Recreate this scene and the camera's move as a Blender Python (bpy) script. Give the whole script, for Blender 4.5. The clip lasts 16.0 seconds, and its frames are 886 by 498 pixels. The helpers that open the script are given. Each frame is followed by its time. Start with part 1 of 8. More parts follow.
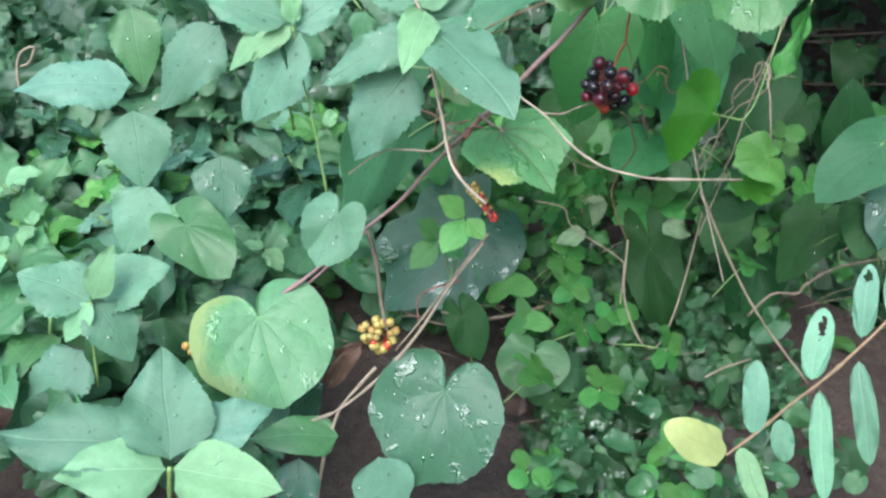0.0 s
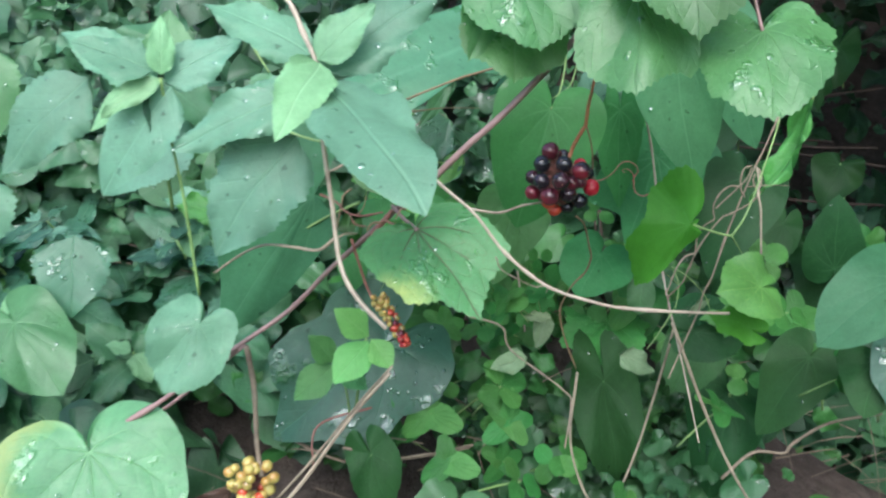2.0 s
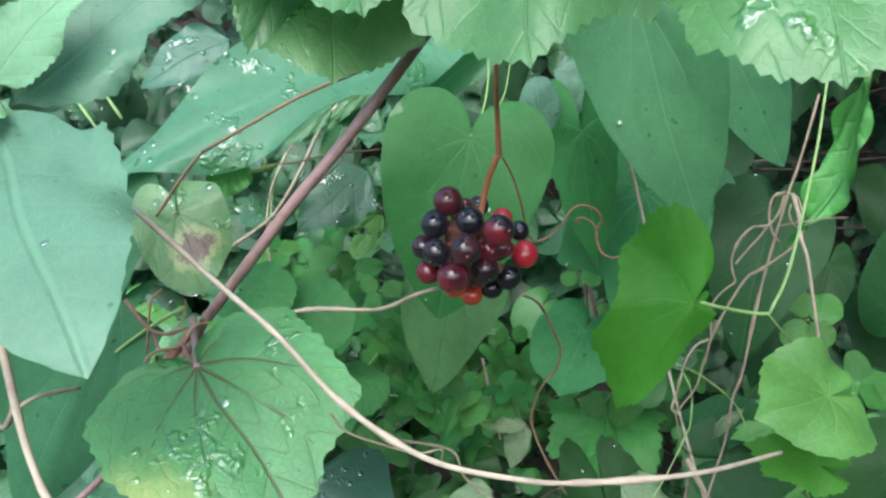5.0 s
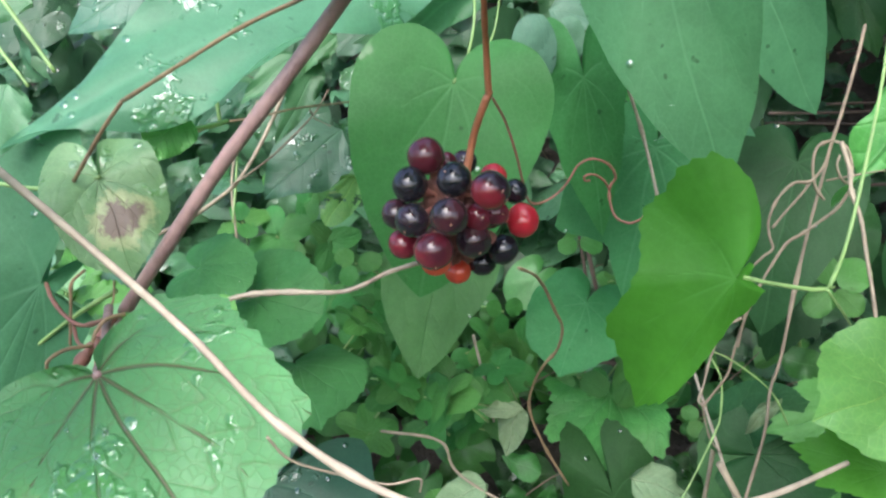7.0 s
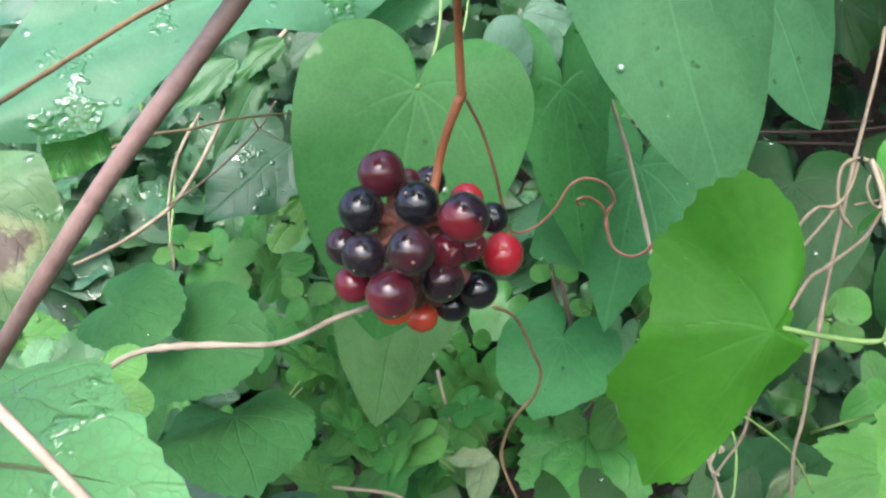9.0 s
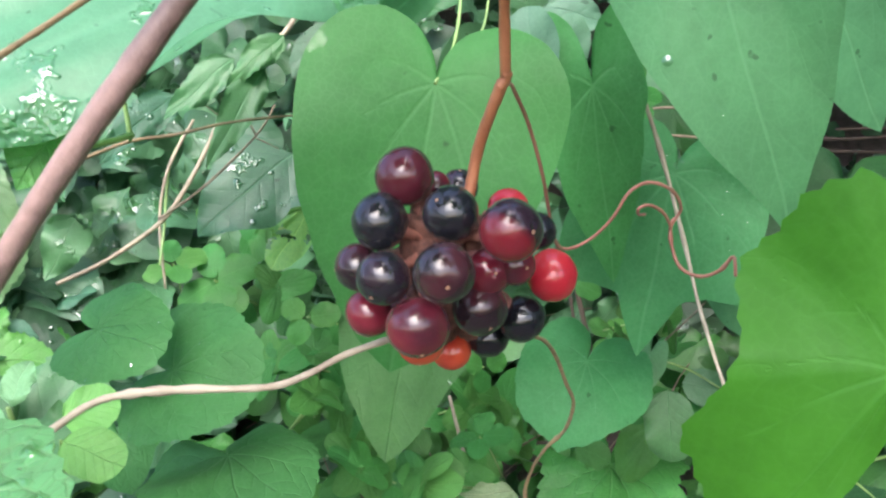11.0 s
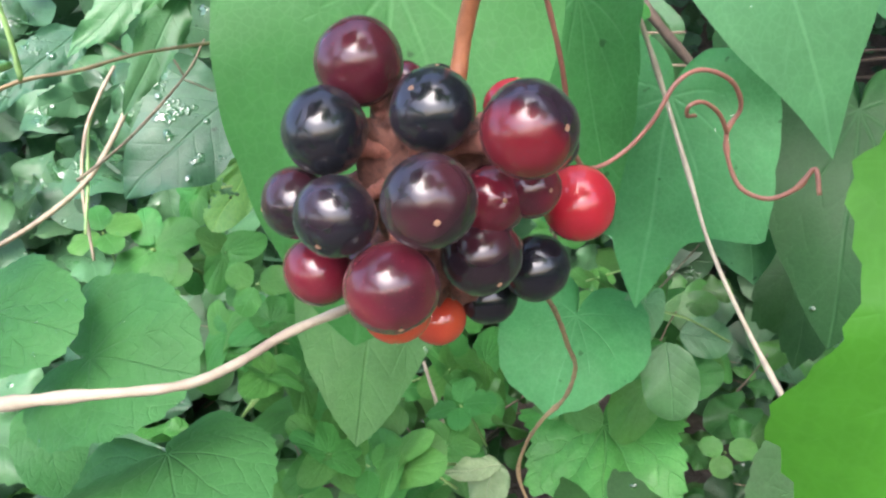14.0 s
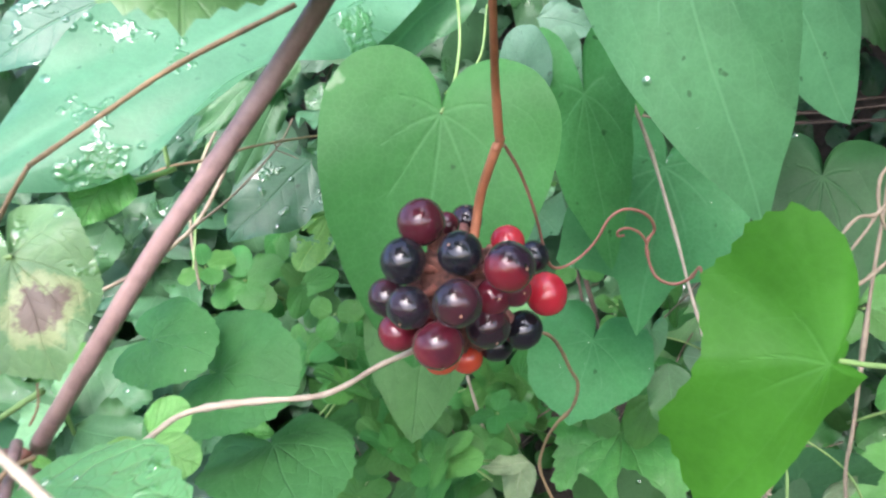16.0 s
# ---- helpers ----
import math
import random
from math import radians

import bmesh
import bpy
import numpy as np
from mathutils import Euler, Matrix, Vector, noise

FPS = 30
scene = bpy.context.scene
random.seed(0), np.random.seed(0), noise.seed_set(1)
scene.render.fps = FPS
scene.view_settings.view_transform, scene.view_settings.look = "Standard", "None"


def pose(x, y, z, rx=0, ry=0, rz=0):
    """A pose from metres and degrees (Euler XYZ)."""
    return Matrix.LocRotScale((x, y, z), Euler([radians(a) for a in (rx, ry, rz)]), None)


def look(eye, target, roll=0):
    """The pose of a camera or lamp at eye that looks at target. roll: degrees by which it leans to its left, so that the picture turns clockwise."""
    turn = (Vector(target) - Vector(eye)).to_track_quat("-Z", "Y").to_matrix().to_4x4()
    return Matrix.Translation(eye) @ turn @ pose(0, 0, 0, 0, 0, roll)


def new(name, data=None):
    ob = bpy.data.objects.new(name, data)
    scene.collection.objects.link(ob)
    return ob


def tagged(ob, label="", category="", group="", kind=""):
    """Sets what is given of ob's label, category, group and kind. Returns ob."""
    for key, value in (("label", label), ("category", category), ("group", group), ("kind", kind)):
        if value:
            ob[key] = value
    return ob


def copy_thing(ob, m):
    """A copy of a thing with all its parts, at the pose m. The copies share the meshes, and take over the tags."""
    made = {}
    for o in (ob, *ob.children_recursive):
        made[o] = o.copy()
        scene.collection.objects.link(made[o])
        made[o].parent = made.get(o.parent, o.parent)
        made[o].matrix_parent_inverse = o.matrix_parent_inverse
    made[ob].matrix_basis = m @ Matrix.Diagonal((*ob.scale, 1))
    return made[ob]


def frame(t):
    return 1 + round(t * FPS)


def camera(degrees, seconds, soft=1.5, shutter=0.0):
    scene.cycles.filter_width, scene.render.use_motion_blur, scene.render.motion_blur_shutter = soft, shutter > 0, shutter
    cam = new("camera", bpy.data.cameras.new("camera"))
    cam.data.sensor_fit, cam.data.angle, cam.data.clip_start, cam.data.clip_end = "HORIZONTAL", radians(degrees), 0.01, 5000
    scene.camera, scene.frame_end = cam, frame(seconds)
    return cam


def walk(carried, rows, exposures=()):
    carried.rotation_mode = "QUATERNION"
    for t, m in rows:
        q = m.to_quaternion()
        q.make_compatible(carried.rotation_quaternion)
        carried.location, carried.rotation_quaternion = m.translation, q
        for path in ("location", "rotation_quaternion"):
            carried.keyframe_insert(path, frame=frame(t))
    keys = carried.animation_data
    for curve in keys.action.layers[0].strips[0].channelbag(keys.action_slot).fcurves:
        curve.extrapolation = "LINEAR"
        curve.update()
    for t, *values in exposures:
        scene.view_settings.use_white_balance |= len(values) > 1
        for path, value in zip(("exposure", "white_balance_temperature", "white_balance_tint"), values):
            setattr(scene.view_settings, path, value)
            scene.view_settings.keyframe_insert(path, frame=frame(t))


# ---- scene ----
cam = camera(58.0, 16.0, soft=2.4, shutter=0.4)
PATH = [
    (0, (0.0585, 0.0571, 0.6344), (-0.0173, 1.9307, -0.0611), -3.27),
    (0.5, (0.0474, 0.0554, 0.6312), (0.0604, 1.9616, 0.0260), 0.26),
    (1, (0.0453, 0.0775, 0.6290), (0.2030, 1.9869, 0.0553), 0.21),
    (1.5, (0.0575, 0.1120, 0.6218), (0.1933, 2.0283, 0.0656), 0.47),
    (2, (0.0811, 0.1807, 0.6096), (0.1308, 2.1223, 0.1323), 1.35),
    (2.5, (0.1081, 0.2247, 0.6123), (0.1508, 2.1598, 0.1086), 0.63),
    (3, (0.1191, 0.2550, 0.6123), (0.1509, 2.2040, 0.1645), -0.57),
    (3.5, (0.1273, 0.2800, 0.6008), (0.1353, 2.2400, 0.2028), -3.31),
    (4, (0.1345, 0.3032, 0.5946), (0.1558, 2.2717, 0.2417), -2.88),
    (4.2, (0.1370, 0.3104, 0.5948), (0.1526, 2.2836, 0.2688), -3.07),
    (6.3, (0.1396, 0.3648, 0.5825), (0.1641, 2.3294, 0.2085), -6.00),
    (6.5, (0.1408, 0.3695, 0.5842), (0.1610, 2.3355, 0.2177), -5.55),
    (7, (0.1412, 0.3786, 0.5829), (0.1627, 2.3326, 0.1569), -5.35),
    (7.5, (0.1446, 0.3918, 0.5779), (0.1820, 2.3394, 0.1243), -4.71),
    (8, (0.1437, 0.4061, 0.5800), (0.2093, 2.3626, 0.1704), -3.81),
    (8.5, (0.1435, 0.4116, 0.5805), (0.2324, 2.3707, 0.1879), -4.26),
    (8.7, (0.1430, 0.4140, 0.5791), (0.2570, 2.3732, 0.1935), -4.43),
    (10.8, (0.1402, 0.4411, 0.5776), (0.2359, 2.3987, 0.1792), -6.33),
    (11, (0.1386, 0.4457, 0.5747), (0.2624, 2.4103, 0.2210), -5.00),
    (11.5, (0.1407, 0.4577, 0.5703), (0.2767, 2.4083, 0.1500), -6.33),
    (12, (0.1411, 0.4660, 0.5695), (0.2874, 2.4191, 0.1645), -6.14),
    (12.5, (0.1410, 0.4719, 0.5675), (0.3111, 2.4228, 0.1611), -6.45),
    (13, (0.1424, 0.4770, 0.5719), (0.3358, 2.4233, 0.1539), -7.96),
    (13.5, (0.1418, 0.4818, 0.5664), (0.3506, 2.4236, 0.1353), -6.82),
    (14, (0.1386, 0.4831, 0.5643), (0.3436, 2.4181, 0.1020), -7.48),
    (14.5, (0.1394, 0.4833, 0.5649), (0.3311, 2.4133, 0.0764), -8.11),
    (15, (0.1362, 0.4749, 0.5728), (0.2986, 2.4176, 0.1263), -7.74),
    (15.5, (0.1371, 0.4501, 0.5803), (0.2666, 2.4093, 0.1997), -9.12),
    (16, (0.1384, 0.4220, 0.5901), (0.2231, 2.3746, 0.1656), -8.02),
]
walk(cam, [(t, look(eye, target, roll)) for t, eye, target, roll in PATH], exposures=[(0.0, 1.42, 5800, 11), (4.2, 1.46, 5800, 9), (7.0, 1.76, 6050, 12), (11.0, 2.14, 6250, 14), (14.0, 2.45, 6300, 17), (15.5, 2.44, 6100, 20), (16.0, 2.22, 6100, 20)])
SKY, SUN = 0.15, 1.3

# ---- world and light ----
world = bpy.data.worlds.new("world")
scene.world = world
world.use_nodes = True
wn, wl = world.node_tree.nodes, world.node_tree.links
sky = wn.new("ShaderNodeTexSky")
sky.sky_type = "NISHITA"
sky.sun_disc = False
sky.sun_elevation = radians(47)
sky.sun_rotation = radians(188)
sky.air_density, sky.dust_density, sky.ozone_density = 1.0, 3.0, 1.0
wl.new(sky.outputs["Color"], wn["Background"].inputs["Color"])
wn["Background"].inputs["Strength"].default_value = SKY

sun = new("sun", bpy.data.lights.new("sun", "SUN"))
sun.data.energy, sun.data.angle = SUN, radians(52)
sun.data.color = (1.0, 0.97, 0.92)
sun.matrix_world = look((-0.4, -2.6, 3.9), (0.1, 0.6, 0.4))


# ---- materials ----
def nodes_of(name):
    m = bpy.data.materials.new(name)
    m.use_nodes = True
    nt = m.node_tree
    return m, nt, nt.nodes["Principled BSDF"]


def math_node(nt, op, a, b=None, clamp=False):
    n = nt.nodes.new("ShaderNodeMath")
    n.operation, n.use_clamp = op, clamp
    for k, v in enumerate((a, b)):
        if v is None:
            continue
        if isinstance(v, (int, float)):
            n.inputs[k].default_value = v
        else:
            nt.links.new(v, n.inputs[k])
    return n.outputs[0]


def ramp(nt, value, lo, hi, to_lo=0.0, to_hi=1.0):
    n = nt.nodes.new("ShaderNodeMapRange")
    nt.links.new(value, n.inputs[0])
    for k, v in enumerate((lo, hi, to_lo, to_hi)):
        n.inputs[k + 1].default_value = v
    return n.outputs[0]


def noise_node(nt, coord, scale, detail=3.0, rough=0.55):
    n = nt.nodes.new("ShaderNodeTexNoise")
    n.inputs["Scale"].default_value, n.inputs["Detail"].default_value, n.inputs["Roughness"].default_value = scale, detail, rough
    nt.links.new(coord, n.inputs["Vector"])
    return n.outputs["Fac"]


def mix_colour(nt, fac, a, b):
    n = nt.nodes.new("ShaderNodeMix")
    n.data_type = "RGBA"
    for socket, v in ((n.inputs[0], fac), (n.inputs[6], a), (n.inputs[7], b)):
        if isinstance(v, tuple):
            socket.default_value = (*v, 1.0)
        elif isinstance(v, (int, float)):
            socket.default_value = v
        else:
            nt.links.new(v, socket)
    return n.outputs[2]


def leaf_material(name, colour, vein, rough=0.4, wet=0.5, yellow=None, spots=None, quilt=0.5, through_light=0.28, island=False, vary=0.2, specks=0.0, shine=0.5, veined=0.4):
    """Leaf blade: veins and quilting by the leaf's own map, mottling, wet patches and droplets, light through the blade."""
    m, nt, bsdf = nodes_of(name)
    coord = nt.nodes.new("ShaderNodeTexCoord").outputs["Object"]
    uv = nt.nodes.new("ShaderNodeUVMap")
    uv.uv_map = "veins"
    sep = nt.nodes.new("ShaderNodeSeparateXYZ")
    nt.links.new(uv.outputs[0], sep.inputs[0])
    d, v = sep.outputs[0], sep.outputs[1]
    wob = noise_node(nt, coord, 55, 2)
    main = ramp(nt, d, 0.003, 0.012, 1.0, 0.0)
    step = math_node(nt, "FRACT", math_node(nt, "ADD", math_node(nt, "MULTIPLY", math_node(nt, "SUBTRACT", v, math_node(nt, "MULTIPLY", d, 0.9)), 6.5), math_node(nt, "MULTIPLY", wob, 0.35)))
    side = ramp(nt, math_node(nt, "ABSOLUTE", math_node(nt, "SUBTRACT", step, 0.5)), 0.0, 0.09, 1.0, 0.0)
    ribs = math_node(nt, "MAXIMUM", main, math_node(nt, "MULTIPLY", side, 0.24))
    cells = nt.nodes.new("ShaderNodeTexVoronoi")
    cells.feature = "DISTANCE_TO_EDGE"
    cells.inputs["Scale"].default_value = 480
    nt.links.new(coord, cells.inputs["Vector"])
    pillow = math_node(nt, "SINE", math_node(nt, "MULTIPLY", math_node(nt, "ADD", step, 0.5), math.pi * 1.0))
    net = ramp(nt, cells.outputs["Distance"], 0.0, 0.12, 1.0, 0.0)
    big = noise_node(nt, coord, 28, 4)
    fine = noise_node(nt, coord, 600, 3)
    colour_a = tuple(c * (1 - vary) for c in colour)
    colour_b = tuple(min(1, c * (1 + vary)) for c in colour)
    col = mix_colour(nt, ramp(nt, big, 0.3, 0.7), colour_a, colour_b)
    col = mix_colour(nt, math_node(nt, "MULTIPLY", fine, 0.25), col, tuple(c * 0.6 for c in colour))
    col = mix_colour(nt, math_node(nt, "MULTIPLY", net, 0.16), col, vein)
    col = mix_colour(nt, math_node(nt, "MULTIPLY", ramp(nt, noise_node(nt, coord, 170, 4, 0.7), 0.42, 0.68), 0.30), col, tuple(c * 0.62 for c in colour))
    col = mix_colour(nt, math_node(nt, "MULTIPLY", ribs, veined), col, vein)
    rimmap = nt.nodes.new("ShaderNodeUVMap")
    rimmap.uv_map = "rim"
    rsep = nt.nodes.new("ShaderNodeSeparateXYZ")
    nt.links.new(rimmap.outputs[0], rsep.inputs[0])
    rim, round_ = rsep.outputs[0], rsep.outputs[1]
    blot = noise_node(nt, coord, 70, 4, 0.65)
    if yellow:
        low, high, tint = yellow
        side_mask = math_node(nt, "MULTIPLY", ramp(nt, round_, low, low + 0.08), ramp(nt, round_, high - 0.08, high, 1.0, 0.0))
        edge = ramp(nt, math_node(nt, "ADD", rim, math_node(nt, "MULTIPLY", blot, 0.7)), 1.0, 1.32)
        col = mix_colour(nt, math_node(nt, "MULTIPLY", math_node(nt, "MULTIPLY", edge, side_mask), 0.85), col, tint)
    if spots:
        tint, centre, reach = spots
        off = nt.nodes.new("ShaderNodeVectorMath")
        off.operation = "DISTANCE"
        nt.links.new(coord, off.inputs[0])
        off.inputs[1].default_value = (*centre, 0.0)
        away = math_node(nt, "ADD", math_node(nt, "DIVIDE", off.outputs["Value"], reach), math_node(nt, "MULTIPLY", noise_node(nt, coord, 120, 5, 0.7), 2.2))
        col = mix_colour(nt, ramp(nt, away, 2.2, 2.5, 0.8, 0.0), col, (0.40, 0.44, 0.22))
        col = mix_colour(nt, ramp(nt, away, 1.85, 2.05, 1.0, 0.0), col, tint)
    if specks:
        dots = ramp(nt, noise_node(nt, coord, 190, 2, 0.5), 0.74 - 0.05 * specks, 0.78 - 0.05 * specks)
        col = mix_colour(nt, math_node(nt, "MULTIPLY", dots, 0.8), col, tuple(c * 0.4 for c in colour))
    hsv = nt.nodes.new("ShaderNodeHueSaturation")
    rnd = nt.nodes.new("ShaderNodeNewGeometry").outputs["Random Per Island"] if island else nt.nodes.new("ShaderNodeObjectInfo").outputs["Random"]
    nt.links.new(ramp(nt, rnd, 0, 1, 0.5 if island else 0.8, 1.4 if island else 1.2), hsv.inputs["Value"])
    nt.links.new(ramp(nt, math_node(nt, "FRACT", math_node(nt, "MULTIPLY", rnd, 7.31)), 0, 1, 0.485, 0.515), hsv.inputs["Hue"])
    nt.links.new(col, hsv.inputs["Color"])
    col = hsv.outputs["Color"]
    drops = nt.nodes.new("ShaderNodeTexVoronoi")
    drops.inputs["Scale"].default_value = 170
    nt.links.new(coord, drops.inputs["Vector"])
    dsep = nt.nodes.new("ShaderNodeSeparateColor")
    nt.links.new(drops.outputs["Color"], dsep.inputs[0])
    pick = math_node(nt, "GREATER_THAN", dsep.outputs[0], 1.0 - 0.22 * wet)
    dome = math_node(nt, "MULTIPLY", ramp(nt, drops.outputs["Distance"], 0.08, 0.26, 1.0, 0.0), pick)
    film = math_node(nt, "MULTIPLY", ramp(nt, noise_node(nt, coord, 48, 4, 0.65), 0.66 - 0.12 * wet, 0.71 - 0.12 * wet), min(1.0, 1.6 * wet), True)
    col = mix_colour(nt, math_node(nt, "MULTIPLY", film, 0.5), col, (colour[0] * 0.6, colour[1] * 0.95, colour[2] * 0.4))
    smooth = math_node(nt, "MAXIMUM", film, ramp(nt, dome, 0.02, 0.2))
    gloss = ramp(nt, noise_node(nt, coord, 90, 3), 0.2, 0.8, rough - 0.1, rough + 0.12)
    rmix = nt.nodes.new("ShaderNodeMix")
    nt.links.new(smooth, rmix.inputs[0])
    nt.links.new(gloss, rmix.inputs[2])
    rmix.inputs[3].default_value = 0.08
    height = math_node(nt, "ADD", math_node(nt, "MULTIPLY", ribs, -0.5 * quilt), math_node(nt, "MULTIPLY", big, 0.5))
    height = math_node(nt, "ADD", height, math_node(nt, "MULTIPLY", math_node(nt, "ABSOLUTE", pillow), 0.10 * quilt))
    height = math_node(nt, "ADD", height, math_node(nt, "MULTIPLY", net, -0.06 * quilt))
    height = math_node(nt, "ADD", height, math_node(nt, "MULTIPLY", noise_node(nt, coord, 160, 2), 0.35 * quilt))
    height = math_node(nt, "ADD", height, math_node(nt, "MULTIPLY", dome, 0.6))
    height = math_node(nt, "ADD", height, math_node(nt, "MULTIPLY", film, math_node(nt, "MULTIPLY", noise_node(nt, coord, 260, 2), 1.1)))
    bump = nt.nodes.new("ShaderNodeBump")
    bump.inputs["Strength"].default_value, bump.inputs["Distance"].default_value = 0.8, 0.0012
    nt.links.new(height, bump.inputs["Height"])
    nt.links.new(col, bsdf.inputs["Base Color"])
    nt.links.new(rmix.outputs[0], bsdf.inputs["Roughness"])
    nt.links.new(bump.outputs[0], bsdf.inputs["Normal"])
    bsdf.inputs["IOR"].default_value = 1.45
    bsdf.inputs["Specular IOR Level"].default_value = shine
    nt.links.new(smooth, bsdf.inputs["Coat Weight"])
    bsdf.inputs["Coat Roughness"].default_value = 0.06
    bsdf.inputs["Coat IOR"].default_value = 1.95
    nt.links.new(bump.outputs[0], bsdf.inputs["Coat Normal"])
    bright = nt.nodes.new("ShaderNodeHueSaturation")
    bright.inputs["Value"].default_value, bright.inputs["Hue"].default_value, bright.inputs["Saturation"].default_value = 1.55, 0.49, 1.0
    nt.links.new(col, bright.inputs["Color"])
    glow = nt.nodes.new("ShaderNodeBsdfTranslucent")
    nt.links.new(bright.outputs[0], glow.inputs["Color"])
    nt.links.new(bump.outputs[0], glow.inputs["Normal"])
    both = nt.nodes.new("ShaderNodeMixShader")
    both.inputs[0].default_value = through_light
    nt.links.new(bsdf.outputs[0], both.inputs[1])
    nt.links.new(glow.outputs[0], both.inputs[2])
    nt.links.new(both.outputs[0], nt.nodes["Material Output"].inputs["Surface"])
    return m


def bark_material(name, colour, dark, rough=0.6, scale=300.0):
    """Stem skin: streaks along the stem, knots and small scars."""
    m, nt, bsdf = nodes_of(name)
    coord = nt.nodes.new("ShaderNodeTexCoord").outputs["Object"]
    a = noise_node(nt, coord, scale, 4, 0.65)
    b = noise_node(nt, coord, scale * 0.18, 3)
    col = mix_colour(nt, ramp(nt, a, 0.35, 0.7), colour, dark)
    col = mix_colour(nt, ramp(nt, b, 0.35, 0.75, 0.0, 0.6), col, tuple(min(1, c * 1.5) for c in colour))
    nt.links.new(col, bsdf.inputs["Base Color"])
    bsdf.inputs["Roughness"].default_value = rough
    bump = nt.nodes.new("ShaderNodeBump")
    bump.inputs["Strength"].default_value, bump.inputs["Distance"].default_value = 0.6, 0.0006
    nt.links.new(a, bump.inputs["Height"])
    nt.links.new(bump.outputs[0], bsdf.inputs["Normal"])
    return m


def berry_material(name, skin, blush, share, lean=0.0):
    """Berry skin: a thin gloss over mottled colour, paler blush on one side, faint bloom."""
    m, nt, bsdf = nodes_of(name)
    coord = nt.nodes.new("ShaderNodeTexCoord").outputs["Object"]
    info = nt.nodes.new("ShaderNodeObjectInfo").outputs["Random"]
    shift = nt.nodes.new("ShaderNodeVectorMath")
    nt.links.new(coord, shift.inputs[0])
    nt.links.new(math_node(nt, "MULTIPLY", info, 20.0), shift.inputs[1])
    big = noise_node(nt, shift.outputs[0], 0.55, 0.5)
    if lean:
        side = nt.nodes.new("ShaderNodeVectorMath")
        side.operation = "DOT_PRODUCT"
        nt.links.new(coord, side.inputs[0])
        side.inputs[1].default_value = (-lean, -lean, 0.0)
        big = math_node(nt, "ADD", math_node(nt, "MULTIPLY", big, 0.5), math_node(nt, "ADD", side.outputs["Value"], 0.12))
    speck = noise_node(nt, shift.outputs[0], 14, 2)
    col = mix_colour(nt, ramp(nt, big, 0.56 - share * 0.3, 0.80 - share * 0.3), skin, blush)
    col = mix_colour(nt, ramp(nt, speck, 0.62, 0.75, 0.0, 0.35), col, tuple(min(1, c * 1.6 + 0.01) for c in skin))
    nt.links.new(col, bsdf.inputs["Base Color"])
    nt.links.new(ramp(nt, noise_node(nt, shift.outputs[0], 3.5, 3), 0.3, 0.7, 0.15, 0.24), bsdf.inputs["Roughness"])
    bsdf.inputs["IOR"].default_value = 1.5
    bsdf.inputs["Coat Weight"].default_value = 0.12
    nt.links.new(ramp(nt, noise_node(nt, shift.outputs[0], 5.0, 3), 0.3, 0.7, 0.06, 0.12), bsdf.inputs["Coat Roughness"])
    bsdf.inputs["Subsurface Weight"].default_value = 0.08
    bsdf.inputs["Subsurface Radius"].default_value = (0.002, 0.0006, 0.0004)
    bsdf.inputs["Sheen Weight"].default_value = 0.035
    bsdf.inputs["Sheen Roughness"].default_value = 0.5
    bump = nt.nodes.new("ShaderNodeBump")
    bump.inputs["Strength"].default_value, bump.inputs["Distance"].default_value = 0.15, 0.0003
    nt.links.new(noise_node(nt, shift.outputs[0], 2.2, 2), bump.inputs["Height"])
    nt.links.new(bump.outputs[0], bsdf.inputs["Normal"])
    return m


def soil_material():
    m, nt, bsdf = nodes_of("soil")
    coord = nt.nodes.new("ShaderNodeTexCoord").outputs["Object"]
    a, b, c = noise_node(nt, coord, 9, 5), noise_node(nt, coord, 80, 5, 0.7), noise_node(nt, coord, 420, 4)
    col = mix_colour(nt, ramp(nt, a, 0.35, 0.65), (0.042, 0.031, 0.024), (0.080, 0.060, 0.047))
    col = mix_colour(nt, ramp(nt, b, 0.4, 0.7), col, (0.036, 0.026, 0.020))
    col = mix_colour(nt, ramp(nt, c, 0.6, 0.75, 0, 0.35), col, (0.13, 0.10, 0.08))
    nt.links.new(col, bsdf.inputs["Base Color"])
    nt.links.new(ramp(nt, b, 0.3, 0.7, 0.6, 0.9), bsdf.inputs["Roughness"])
    bump = nt.nodes.new("ShaderNodeBump")
    bump.inputs["Strength"].default_value, bump.inputs["Distance"].default_value = 0.9, 0.006
    nt.links.new(math_node(nt, "ADD", b, math_node(nt, "MULTIPLY", c, 0.4)), bump.inputs["Height"])
    nt.links.new(bump.outputs[0], bsdf.inputs["Normal"])
    return m


# BLUE and BLUE_PALE: pale sky sheen is mixed into the blue-green base colour
BLUE = leaf_material("sheen_tinted_blue_green_blade", (0.125, 0.268, 0.172), (0.17, 0.335, 0.215), 0.42, 0.3, quilt=0.65, specks=1.0, shine=0.35)
BLUE_PALE = leaf_material("sheen_tinted_pale_blade", (0.140, 0.295, 0.195), (0.185, 0.36, 0.24), 0.42, 0.3, quilt=0.65, specks=1.0, shine=0.35)
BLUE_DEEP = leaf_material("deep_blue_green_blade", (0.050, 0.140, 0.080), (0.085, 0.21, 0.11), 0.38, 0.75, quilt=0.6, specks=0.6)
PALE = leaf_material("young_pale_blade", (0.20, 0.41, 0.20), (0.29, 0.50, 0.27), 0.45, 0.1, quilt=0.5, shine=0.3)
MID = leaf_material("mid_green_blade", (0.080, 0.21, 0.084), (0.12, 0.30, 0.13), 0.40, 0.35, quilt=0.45)
